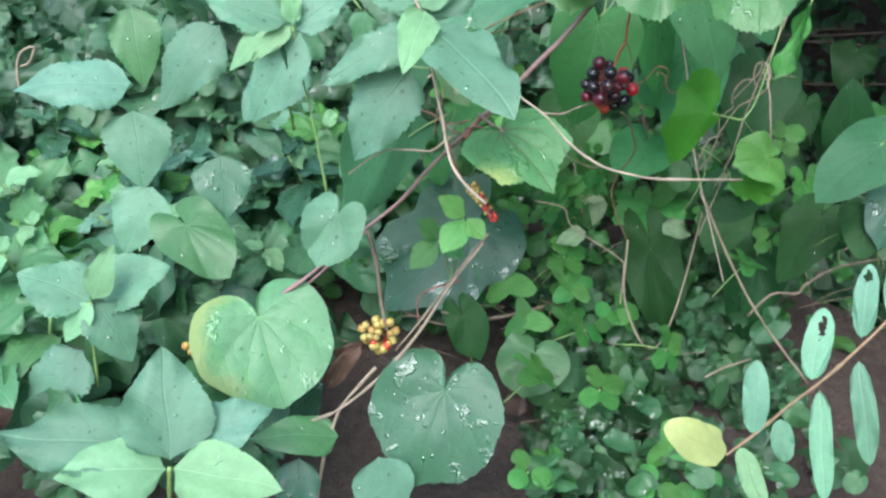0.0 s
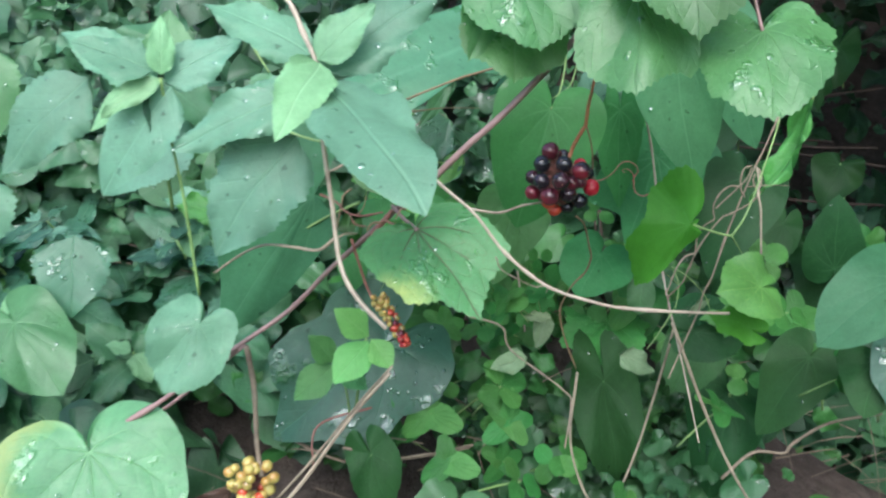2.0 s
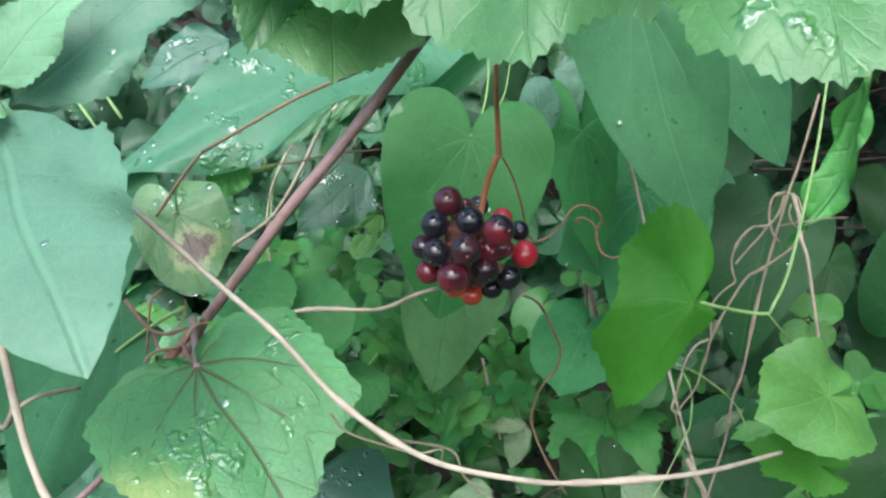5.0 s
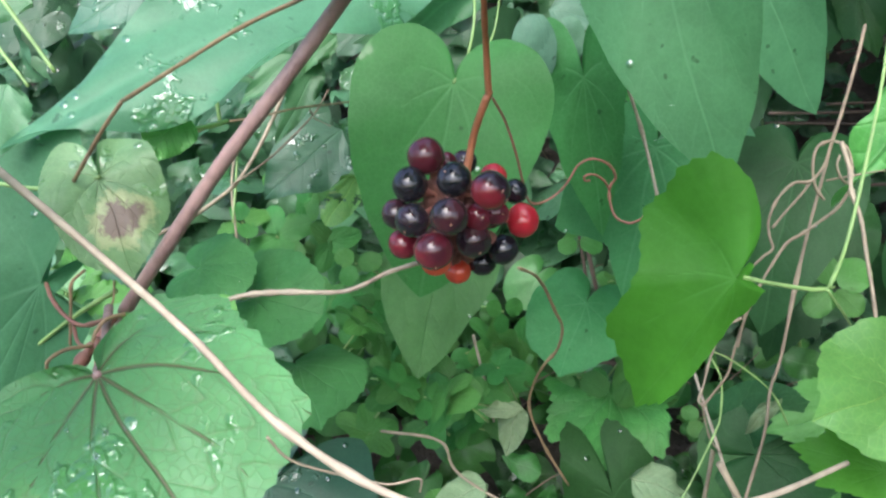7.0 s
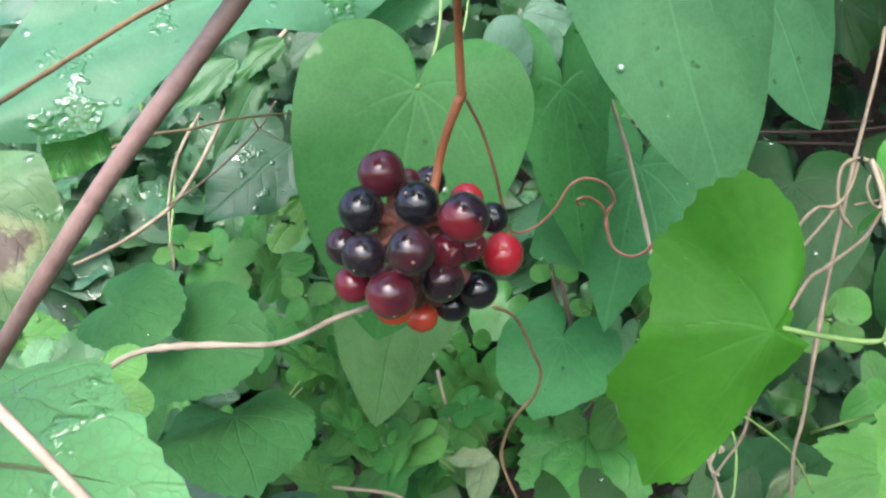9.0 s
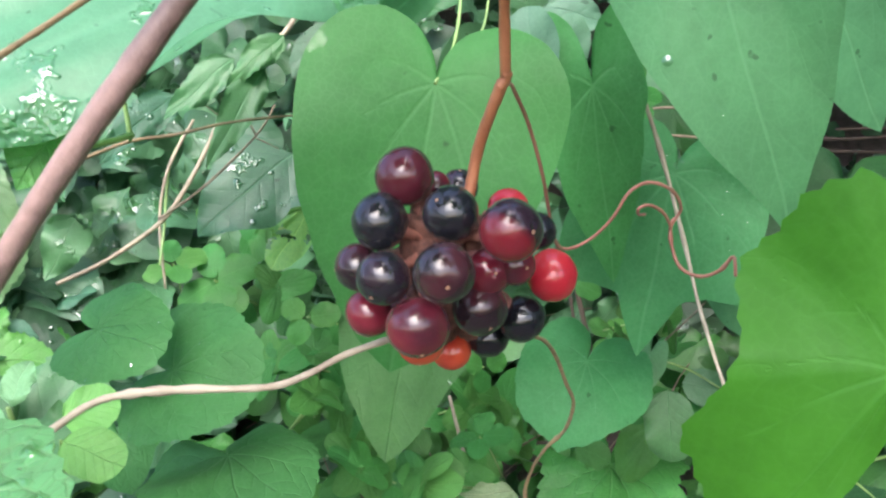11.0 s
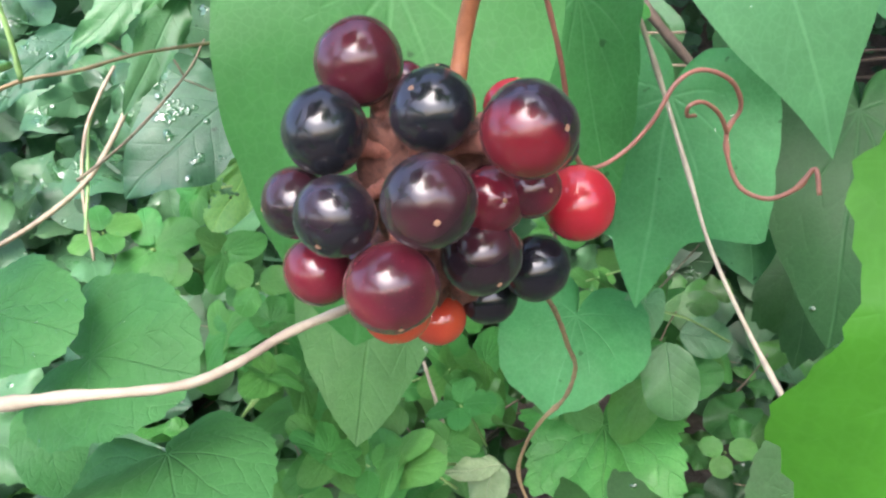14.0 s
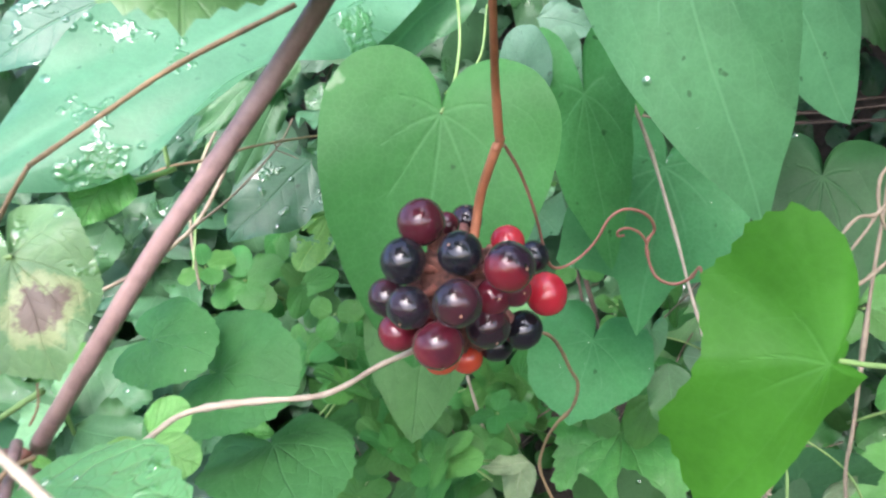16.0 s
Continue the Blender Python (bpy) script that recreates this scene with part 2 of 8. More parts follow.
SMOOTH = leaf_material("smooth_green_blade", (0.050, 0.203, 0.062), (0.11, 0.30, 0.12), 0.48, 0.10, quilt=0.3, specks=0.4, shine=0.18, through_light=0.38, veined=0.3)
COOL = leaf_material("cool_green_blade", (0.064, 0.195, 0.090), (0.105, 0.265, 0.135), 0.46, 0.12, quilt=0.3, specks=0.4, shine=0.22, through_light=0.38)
# DARK carries the thicket's deep shade in its very low base colour
DARK = leaf_material("shade_darkened_blade", (0.020, 0.078, 0.020), (0.042, 0.13, 0.042), 0.5, 0.1, quilt=0.4, shine=0.22)
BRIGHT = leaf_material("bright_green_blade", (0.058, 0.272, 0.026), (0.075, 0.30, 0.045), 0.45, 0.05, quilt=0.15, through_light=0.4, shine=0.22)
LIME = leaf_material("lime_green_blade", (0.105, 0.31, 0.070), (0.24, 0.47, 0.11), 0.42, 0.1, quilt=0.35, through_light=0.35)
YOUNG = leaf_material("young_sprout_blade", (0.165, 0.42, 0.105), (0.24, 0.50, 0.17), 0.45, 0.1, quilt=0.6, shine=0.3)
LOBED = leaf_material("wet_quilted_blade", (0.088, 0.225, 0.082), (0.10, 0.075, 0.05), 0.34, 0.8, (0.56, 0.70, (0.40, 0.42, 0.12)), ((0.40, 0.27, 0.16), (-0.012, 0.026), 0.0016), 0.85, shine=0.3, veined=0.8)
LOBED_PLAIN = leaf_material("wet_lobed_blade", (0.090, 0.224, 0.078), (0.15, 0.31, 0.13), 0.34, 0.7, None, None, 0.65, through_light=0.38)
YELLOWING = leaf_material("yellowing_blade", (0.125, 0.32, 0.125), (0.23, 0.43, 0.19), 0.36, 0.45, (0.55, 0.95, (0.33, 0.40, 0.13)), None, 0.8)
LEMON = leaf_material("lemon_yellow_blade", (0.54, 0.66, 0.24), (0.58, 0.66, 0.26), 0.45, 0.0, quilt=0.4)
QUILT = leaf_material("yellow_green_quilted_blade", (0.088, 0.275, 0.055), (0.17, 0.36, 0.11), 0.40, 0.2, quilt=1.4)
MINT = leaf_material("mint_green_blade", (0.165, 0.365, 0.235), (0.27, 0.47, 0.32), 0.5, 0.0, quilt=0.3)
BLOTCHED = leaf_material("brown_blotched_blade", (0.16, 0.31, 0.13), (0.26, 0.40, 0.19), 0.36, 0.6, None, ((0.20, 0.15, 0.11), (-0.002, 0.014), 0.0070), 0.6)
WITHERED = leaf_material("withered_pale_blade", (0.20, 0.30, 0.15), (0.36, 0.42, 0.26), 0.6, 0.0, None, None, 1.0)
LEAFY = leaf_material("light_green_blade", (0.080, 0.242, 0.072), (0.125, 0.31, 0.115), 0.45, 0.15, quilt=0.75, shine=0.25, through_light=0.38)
# rain-wet leaf; its bluish glare is partly tinted into the base colour
GLAZED = leaf_material("rain_wet_glare_tinted_blade", (0.088, 0.235, 0.118), (0.125, 0.29, 0.16), 0.40, 0.6, quilt=0.35, specks=1.0, shine=0.35, through_light=0.38)
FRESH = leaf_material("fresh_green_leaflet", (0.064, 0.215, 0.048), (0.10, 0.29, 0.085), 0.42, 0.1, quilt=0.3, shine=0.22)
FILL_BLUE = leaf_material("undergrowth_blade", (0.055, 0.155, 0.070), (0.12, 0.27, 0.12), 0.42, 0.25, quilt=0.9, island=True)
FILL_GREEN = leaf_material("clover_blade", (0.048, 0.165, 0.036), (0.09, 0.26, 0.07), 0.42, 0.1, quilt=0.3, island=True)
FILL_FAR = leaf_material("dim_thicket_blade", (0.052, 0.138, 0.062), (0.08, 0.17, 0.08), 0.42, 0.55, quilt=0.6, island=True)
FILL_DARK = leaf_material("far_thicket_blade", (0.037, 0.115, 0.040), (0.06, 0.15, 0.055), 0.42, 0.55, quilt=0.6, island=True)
PURPLE_STEM = bark_material("purple_brown_stem", (0.235, 0.152, 0.138), (0.145, 0.090, 0.082), 0.5, 420)
STRAW_STEM = bark_material("straw_coloured_stem", (0.275, 0.232, 0.160), (0.135, 0.105, 0.075), 0.65, 240)
BLEACHED_STEM = bark_material("bleached_dry_stem", (0.33, 0.285, 0.215), (0.20, 0.155, 0.115), 0.7, 260)
GREEN_STEM = bark_material("green_stem", (0.20, 0.32, 0.10), (0.12, 0.22, 0.07), 0.5, 300)
ORANGE_STEM = bark_material("orange_brown_stalk", (0.36, 0.135, 0.062), (0.24, 0.085, 0.043), 0.5, 420)
TENDRIL_SKIN = bark_material("reddish_tendril", (0.24, 0.10, 0.070), (0.15, 0.06, 0.045), 0.5, 500)
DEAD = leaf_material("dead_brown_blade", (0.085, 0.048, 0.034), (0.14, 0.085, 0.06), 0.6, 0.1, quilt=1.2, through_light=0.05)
CREAM_SKIN = berry_material("cream_bud_skin", (0.62, 0.58, 0.36), (0.66, 0.50, 0.26), 0.3)
TAN_STEM = bark_material("tan_dry_tendril", (0.27, 0.185, 0.10), (0.15, 0.10, 0.06), 0.7, 400)
DARK_STEM = bark_material("dark_brown_stem", (0.085, 0.060, 0.045), (0.04, 0.03, 0.024), 0.75, 260)
DRY_STEM = bark_material("grey_brown_dry_stem", (0.18, 0.145, 0.098), (0.09, 0.070, 0.048), 0.75, 300)
PITH = bark_material("reddish_brown_pedicel", (0.27, 0.11, 0.08), (0.07, 0.018, 0.016), 0.75, 1300)
CORE = bark_material("dark_red_fibrous_core", (0.14, 0.055, 0.038), (0.016, 0.006, 0.006), 0.8, 1100)
SCAR = bark_material("corky_scar", (0.40, 0.22, 0.13), (0.22, 0.12, 0.08), 0.8, 900)
BLACK_SKIN = berry_material("blue_black_berry_skin", (0.0075, 0.008, 0.012), (0.022, 0.010, 0.018), 0.2)
MAROON_SKIN = berry_material("maroon_berry_skin", (0.070, 0.010, 0.018), (0.030, 0.009, 0.014), 0.3)
PLUM_SKIN = berry_material("plum_berry_skin", (0.014, 0.008, 0.012), (0.050, 0.010, 0.016), 0.15)
WINE_SKIN = berry_material("wine_red_berry_skin", (0.115, 0.010, 0.020), (0.045, 0.008, 0.015), 0.3)
TWO_TONE_SKIN = berry_material("half_ripe_berry_skin", (0.020, 0.010, 0.018), (0.13, 0.009, 0.016), 0.45, 0.5)
RED_SKIN = berry_material("bright_red_berry_skin", (0.32, 0.010, 0.022), (0.38, 0.024, 0.032), 0.2)
ORANGE_SKIN = berry_material("orange_red_berry_skin", (0.42, 0.055, 0.022), (0.34, 0.03, 0.02), 0.4)
OLIVE_SKIN = berry_material("olive_unripe_berry_skin", (0.31, 0.26, 0.065), (0.17, 0.10, 0.035), 0.4)
GOLD_SKIN = berry_material("golden_unripe_berry_skin", (0.38, 0.32, 0.085), (0.34, 0.20, 0.05), 0.45)
SOIL = soil_material()
WATER, water_tree, water_skin = nodes_of("rainwater")
water_skin.inputs["Base Color"].default_value = (0.95, 1.0, 0.97, 1)
water_skin.inputs["Roughness"].default_value = 0.03
water_skin.inputs["IOR"].default_value = 1.33
water_skin.inputs["Transmission Weight"].default_value = 1.0
water_skin.inputs["Coat Weight"].default_value = 1.0
water_skin.inputs["Coat IOR"].default_value = 1.8


# ---- helpers for meshes ----
def part(name, data, material, parent=None, label=""):
    if isinstance(data, bmesh.types.BMesh):
        mesh = bpy.data.meshes.new(name)
        data.to_mesh(mesh)
        data.free()
        data = mesh
    ob = new(name, data)
    if material and not data.materials:
        data.materials.append(material)
    if parent:
        ob.parent = parent
    if label:
        ob["label"] = label
    return ob


def thing(name, label, category, group="", at=(0, 0, 0)):
    ob = new(name)
    ob.location = at
    ob.empty_display_size = 0.01
    return tagged(ob, label, category, group)


def mesh_from(name, verts, faces, uvs=None, rims=None):
    me = bpy.data.meshes.new(name)
    me.from_pydata([tuple(v) for v in verts], [], faces)
    if uvs is not None:
        index = np.empty(len(me.loops), dtype=np.int32)
        me.loops.foreach_get("vertex_index", index)
        for key, data in (("veins", uvs), ("rim", rims)):
            layer = me.uv_layers.new(name=key)
            layer.data.foreach_set("uv", np.asarray(data, dtype=np.float32)[index].ravel())
    me.polygons.foreach_set("use_smooth", np.ones(len(me.polygons), dtype=bool))
    me.update()
    return me


# outline radius by angle from the tip, for palmate blades
OUTLINES = {
    "heart": ((0, 1.0), (8, 0.90), (18, 0.77), (32, 0.645), (50, 0.56), (70, 0.505), (95, 0.46), (118, 0.40), (138, 0.32), (156, 0.21), (170, 0.09), (180, 0.03)),
    "cordate": ((0, 1.0), (7, 0.94), (20, 0.90), (38, 0.87), (58, 0.83), (80, 0.77), (105, 0.69), (130, 0.62), (150, 0.53), (166, 0.36), (175, 0.15), (180, 0.04)),
    "lobed": ((0, 1.0), (10, 0.90), (24, 0.80), (38, 0.86), (46, 0.92), (56, 0.84), (72, 0.70), (86, 0.74), (94, 0.76), (108, 0.66), (130, 0.56), (150, 0.48), (168, 0.27), (176, 0.10), (180, 0.04)),
    "spread": ((0, 1.0), (10, 0.90), (24, 0.80), (38, 0.86), (46, 0.92), (56, 0.84), (72, 0.70), (86, 0.72), (94, 0.71), (106, 0.60), (118, 0.42), (127, 0.22), (136, 0.09), (150, 0.05), (180, 0.03)),
    "arrow": ((0, 1.0), (10, 0.80), (24, 0.64), (42, 0.54), (62, 0.47), (85, 0.42), (110, 0.42), (128, 0.46), (142, 0.44), (158, 0.30), (170, 0.12), (180, 0.03)),
    "broadlobed": ((0, 0.98), (6, 0.95), (14, 0.94), (24, 0.92), (38, 0.94), (48, 0.99), (58, 0.92), (76, 0.80), (90, 0.84), (97, 0.86), (110, 0.74), (140, 0.58), (165, 0.30), (180, 0.05)),
    "shallow": ((0, 1.0), (7, 0.95), (20, 0.92), (38, 0.90), (58, 0.86), (80, 0.78), (100, 0.68), (120, 0.58), (138, 0.46), (152, 0.34), (165, 0.20), (175, 0.10), (180, 0.04)),
    "trident": ((0, 1.0), (5, 0.86), (13, 0.69), (24, 0.70), (33, 0.76), (38, 0.80), (44, 0.70), (60, 0.55), (80, 0.47), (100, 0.43), (130, 0.38), (155, 0.28), (180, 0.05)),
    "kidney": ((0, 1.0), (8, 0.93), (20, 0.88), (40, 0.84), (60, 0.80), (80, 0.76), (105, 0.74), (127, 0.72), (148, 0.62), (163, 0.42), (173, 0.18), (180, 0.04)),
    "droop": ((0, 1.0), (2.5, 0.955), (5, 0.91), (11, 0.84), (20, 0.775), (32, 0.67), (50, 0.57), (70, 0.51), (95, 0.47), (120, 0.43), (142, 0.38), (160, 0.29), (173, 0.12), (180, 0.03)),
    "shouldered": ((0, 1.0), (10, 0.90), (21, 0.83), (32, 0.77), (48, 0.60), (63, 0.50), (80, 0.55), (100, 0.59), (118, 0.62), (136, 0.63), (155, 0.50), (170, 0.25), (180, 0.05)),
    "round": ((0, 1.0), (25, 0.98), (50, 0.92), (80, 0.83), (110, 0.74), (140, 0.64), (160, 0.46), (172, 0.2), (180, 0.05)),
}
# half width along the midrib, for feather-veined blades
PROFILES = {
    "ovate": ((0, 0.0), (0.03, 0.13), (0.09, 0.62), (0.18, 0.90), (0.30, 1.0), (0.45, 0.95), (0.62, 0.77), (0.78, 0.51), (0.90, 0.26), (0.96, 0.12), (1.0, 0.0)),
    "broad": ((0, 0.0), (0.02, 0.28), (0.08, 0.80), (0.18, 0.98), (0.32, 1.0), (0.5, 0.97), (0.66, 0.85), (0.78, 0.62), (0.86, 0.37), (0.93, 0.16), (1.0, 0.0)),
    "lance": ((0, 0.0), (0.05, 0.25), (0.2, 0.75), (0.38, 1.0), (0.6, 0.88), (0.8, 0.5), (0.93, 0.2), (1.0, 0.0)),
    "blunt": ((0, 0.0), (0.03, 0.18), (0.08, 0.50), (0.16, 0.78), (0.28, 0.95), (0.42, 1.0), (0.58, 0.97), (0.72, 0.84), (0.84, 0.60), (0.92, 0.36), (0.97, 0.15), (1.0, 0.0)),
    "rhomb": ((0, 0.0), (0.04, 0.12), (0.16, 0.52), (0.30, 0.86), (0.44, 1.0), (0.58, 0.93), (0.74, 0.66), (0.88, 0.33), (0.96, 0.12), (1.0, 0.0)),
    "oval": ((0, 0.0), (0.04, 0.40), (0.15, 0.80), (0.35, 1.0), (0.6, 1.0), (0.8, 0.84), (0.93, 0.52), (0.98, 0.26), (1.0, 0.0)),
    "obovate": ((0, 0.0), (0.05, 0.2), (0.25, 0.55), (0.5, 0.88), (0.7, 1.0), (0.85, 0.88), (0.95, 0.52), (0.99, 0.2), (1.0, 0.0)),
}
PRIMARY = (0, 30, 66, 118)


def blade(kind, width, serrate=0.0, teeth=30, fold=0.0, arch=0.0, wave=0.0, cup=0.0, twist=0.0, seed=0, fine=2, ridge=0.1):
    """A blade of length 1 from the origin along +y, upper side +z. Returns points, faces, vein map and rim map."""
    rng = random.Random(seed)
    ph = [rng.uniform(0, 6.28) for _ in range(6)]
    rag = 0.0 if kind in ("heart", "trident", "droop") else (0.35 if kind in ("round", "cordate", "shallow", "kidney") else 1.0)
    pts, uvs, rims, faces = [], [], [], []
    if kind in OUTLINES:
        na, nr = ((16, 2), (36, 3), (120, 8), (120, 12))[fine]
        table = OUTLINES[kind]
        degs = [a for a, _ in table]
        rads = [r for _, r in table]
        wide = 2 * max(np.interp(a, degs, rads) * math.sin(radians(a)) for a in range(0, 180, 3))
        pts.append((0.0, 0.0, 0.0)), uvs.append((0, 0)), rims.append((0, 0.5))
        for i in range(na):
            a = -180 + 360 * i / na
            r = float(np.interp(abs(a), degs, rads)) * (1 + (0.035 * math.sin(3 * radians(a) + ph[0]) + rag * (0.03 * math.sin(7 * radians(a) + ph[1]) + 0.018 * math.sin(13 * radians(a) + ph[2]))) * min(1, abs(a) / 25))
            if serrate:
                r *= 1 - serrate * ((abs(a) * teeth / 180) % 1.0) * min(1.0, (180 - abs(a)) / 40)
            for k in range(1, nr + 1):
                f = k / nr
                bent = abs(a) / (1 - (0.62 if rag == 0.0 else 0.38) * f * f * math.sin(radians(min(abs(a), 180))) ** 0.5) if abs(a) < 180 else 180
                near = min(abs(bent - p) for p in PRIMARY)
                x, y = r * f * math.sin(radians(a)) * width / wide, r * f * math.cos(radians(a))
                d = r * f * math.sin(radians(min(near, 60)))
                pts.append((x, y, 0.0)), uvs.append((d, r * f)), rims.append((f, 0.5 + a / 360))
        for i in range(na):
            j = (i + 1) % na
            faces.append((0, 1 + j * nr, 1 + i * nr))
            for k in range(nr - 1):
                faces.append((1 + i * nr + k, 1 + j * nr + k, 1 + j * nr + k + 1, 1 + i * nr + k + 1))
    else:
        nt_, ns = ((6, 2), (20, 4), (60, 8), (70, 20))[fine]
        table = PROFILES[kind]
        ts = [a for a, _ in table]
        ws = [b for _, b in table]
        for i in range(nt_ + 1):
            t = i / nt_
            t = t if fine < 2 else 0.5 - 0.5 * math.cos(math.pi * t) * (1 - 0.15 * math.sin(math.pi * t) ** 2)
            w = max(0.001, float(np.interp(t, ts, ws))) * width / 2
            for k in range(-ns // 2, ns // 2 + 1):
                s = 2 * k / ns
                e = 1 - serrate * ((t * teeth) % 1.0) * abs(s) ** 4
                x = s * w * e
                pts.append((x, t - 0.35 * serrate * abs(s) ** 4 * 0, 0.0)), uvs.append((abs(x), t)), rims.append((max(abs(s), (t - 0.8) * 5), 0.5 + 0.5 * s * (1 - t)))
        n = ns + 1
        for i in range(nt_):
            for k in range(ns):
                faces.append((i * n + k, i * n + k + 1, (i + 1) * n + k + 1, (i + 1) * n + k))
    out = []
    for (x, y, _), (d, v), (rim, around) in zip(pts, uvs, rims):
        z = fold * abs(x) + arch * 4 * y * (1 - y) - cup * (x / max(width, 0.01)) ** 2 * 4 * width
        z += 0.10 * wave * rim ** 2 * (math.sin(13 * around * 2 + ph[1]) + 0.6 * math.sin(31 * around + ph[2]))
        z += 0.05 * wave * math.sin(7 * x + ph[3]) * math.sin(6 * y + ph[4])
        z += ridge * min(d, 0.10) * (1 if kind in OUTLINES else 0.4)
        z += twist * x * (y - 0.3)
        out.append((x + 0.02 * wave * math.sin(9 * y + ph[5]), y, z))
    return out, faces, uvs, rims


def frame_of(base, tip, face):
    """The pose of a blade that runs from base to tip and shows its upper side towards face."""
    b, t, f = Vector(base), Vector(tip), Vector(face)
    y = (t - b).normalized()
    z = (f - y * f.dot(y)).normalized()
    x = y.cross(z)
    m = Matrix((x, y, z)).transposed().to_4x4()
    m.translation = b
    return m, (t - b).length


def leaf(plant, kind, base, tip, width, face, material, label="", name="leaf", serrate=0.0, teeth=30, fold=0.0, arch=0.06, wave=0.3, cup=0.0, twist=0.0, seed=1, holes=(), lop=None):
    ridge = 0.03 if material in (SMOOTH, COOL, DARK, BRIGHT) else (0.05 if material in (BLUE, BLUE_PALE, PALE, YOUNG, LEAFY, LOBED_PLAIN) else 0.1)
    m, size = frame_of(base, tip, face)
    pts, faces, uvs, rims = blade(kind, width / size, serrate, teeth, fold, arch, wave, cup, twist, seed, 3 if holes else 2, ridge)
    for hx, hy, hw, hh in holes:
        mids = [(sum(pts[i][0] for i in f) / len(f), sum(pts[i][1] for i in f) / len(f)) for f in faces]
        faces = [f for f, (x, y) in zip(faces, mids) if ((x - hx) / hw) ** 2 + ((y - hy) / hh) ** 2 > 1 + 0.45 * math.sin(61 * x + 37 * y) + 0.35 * math.sin(83 * y - 29 * x)]
    if lop:
        pts = [(x * lop[0] * (0.3 if y < 0 else 1.0), y * (0.12 if y < 0 else 1.0), z * lop[1]) if x < 0 else (x, y, z) for x, y, z in pts]
    me = mesh_from(name, [(p[0] * size, p[1] * size, p[2] * size) for p in pts], faces, uvs, rims)
    ob = part(name, me, material, plant, label)
    ob.matrix_world = m
    return ob


def curve_points(points, per=7):
    p = [Vector(q) for q in points]
    if len(p) == 2:
        return [p[0].lerp(p[1], k / per) for k in range(per + 1)]
    p = [2 * p[0] - p[1]] + p + [2 * p[-1] - p[-2]]
    out = []
    for i in range(1, len(p) - 2):
        a, b, c, d = p[i - 1: i + 3]
        for k in range(per):
            t = k / per
            out.append(0.5 * ((2 * b) + (c - a) * t + (2 * a - 5 * b + 4 * c - d) * t ** 2 + (3 * b - a - 3 * c + d) * t ** 3))
    return out + [p[-2]]


def stem(plant, points, r0, r1, material, name="stem", label="", rough=0.12, knots=0, sides=10, seed=0, per=7):
    """A tapering stem through the points, a little uneven, with swollen knots."""
    rng = random.Random(seed)
    line = curve_points(points, per)
    n = len(line)
    verts, faces = [], []
    normal = None
    marks = [rng.uniform(0.1, 0.95) for _ in range(knots)]
    for i, q in enumerate(line):
        way = (line[min(i + 1, n - 1)] - line[max(i - 1, 0)]).normalized()
        if normal is None:
            normal = way.orthogonal().normalized()
        normal = (normal - way * normal.dot(way)).normalized()
        side = way.cross(normal)
        f = i / (n - 1)
        r = r0 + (r1 - r0) * f
        r *= 1 + rough * rng.uniform(-1, 1) + sum(0.5 * math.exp(-((f - k) * n / 1.2) ** 2) for k in marks)
        for k in range(sides):
            a = 2 * math.pi * k / sides
            verts.append(q + (normal * math.cos(a) + side * math.sin(a)) * r)
    for i in range(n - 1):
        for k in range(sides):
            j = (k + 1) % sides
            faces.append((i * sides + k, i * sides + j, (i + 1) * sides + j, (i + 1) * sides + k))
    faces.append(tuple(range(sides - 1, -1, -1)))
    faces.append(tuple((n - 1) * sides + k for k in range(sides)))
    return part(name, mesh_from(name, verts, faces), material, plant, label)


def stuff(name, label, category, material, placed):
    """Many blades of a thicket joined into one object: placed holds (template, pose, size)."""
    verts, faces, uvs, rims = [], [], [], []
    count = 0
    for (p, f, u, r), m, size in placed:
        a = np.array(p) * size
        rot = np.array(m.to_3x3())
        verts.append(a @ rot.T + np.array(m.translation))
        faces += [tuple(i + count for i in q) for q in f]
        uvs.append(np.array(u)), rims.append(np.array(r))
        count += len(p)
    me = mesh_from(name, np.concatenate(verts).tolist(), faces, np.concatenate(uvs), np.concatenate(rims))
    ob = part(name, me, material)
    return tagged(ob, label, category, "", "stuff")


BERRY_MESHES = {}


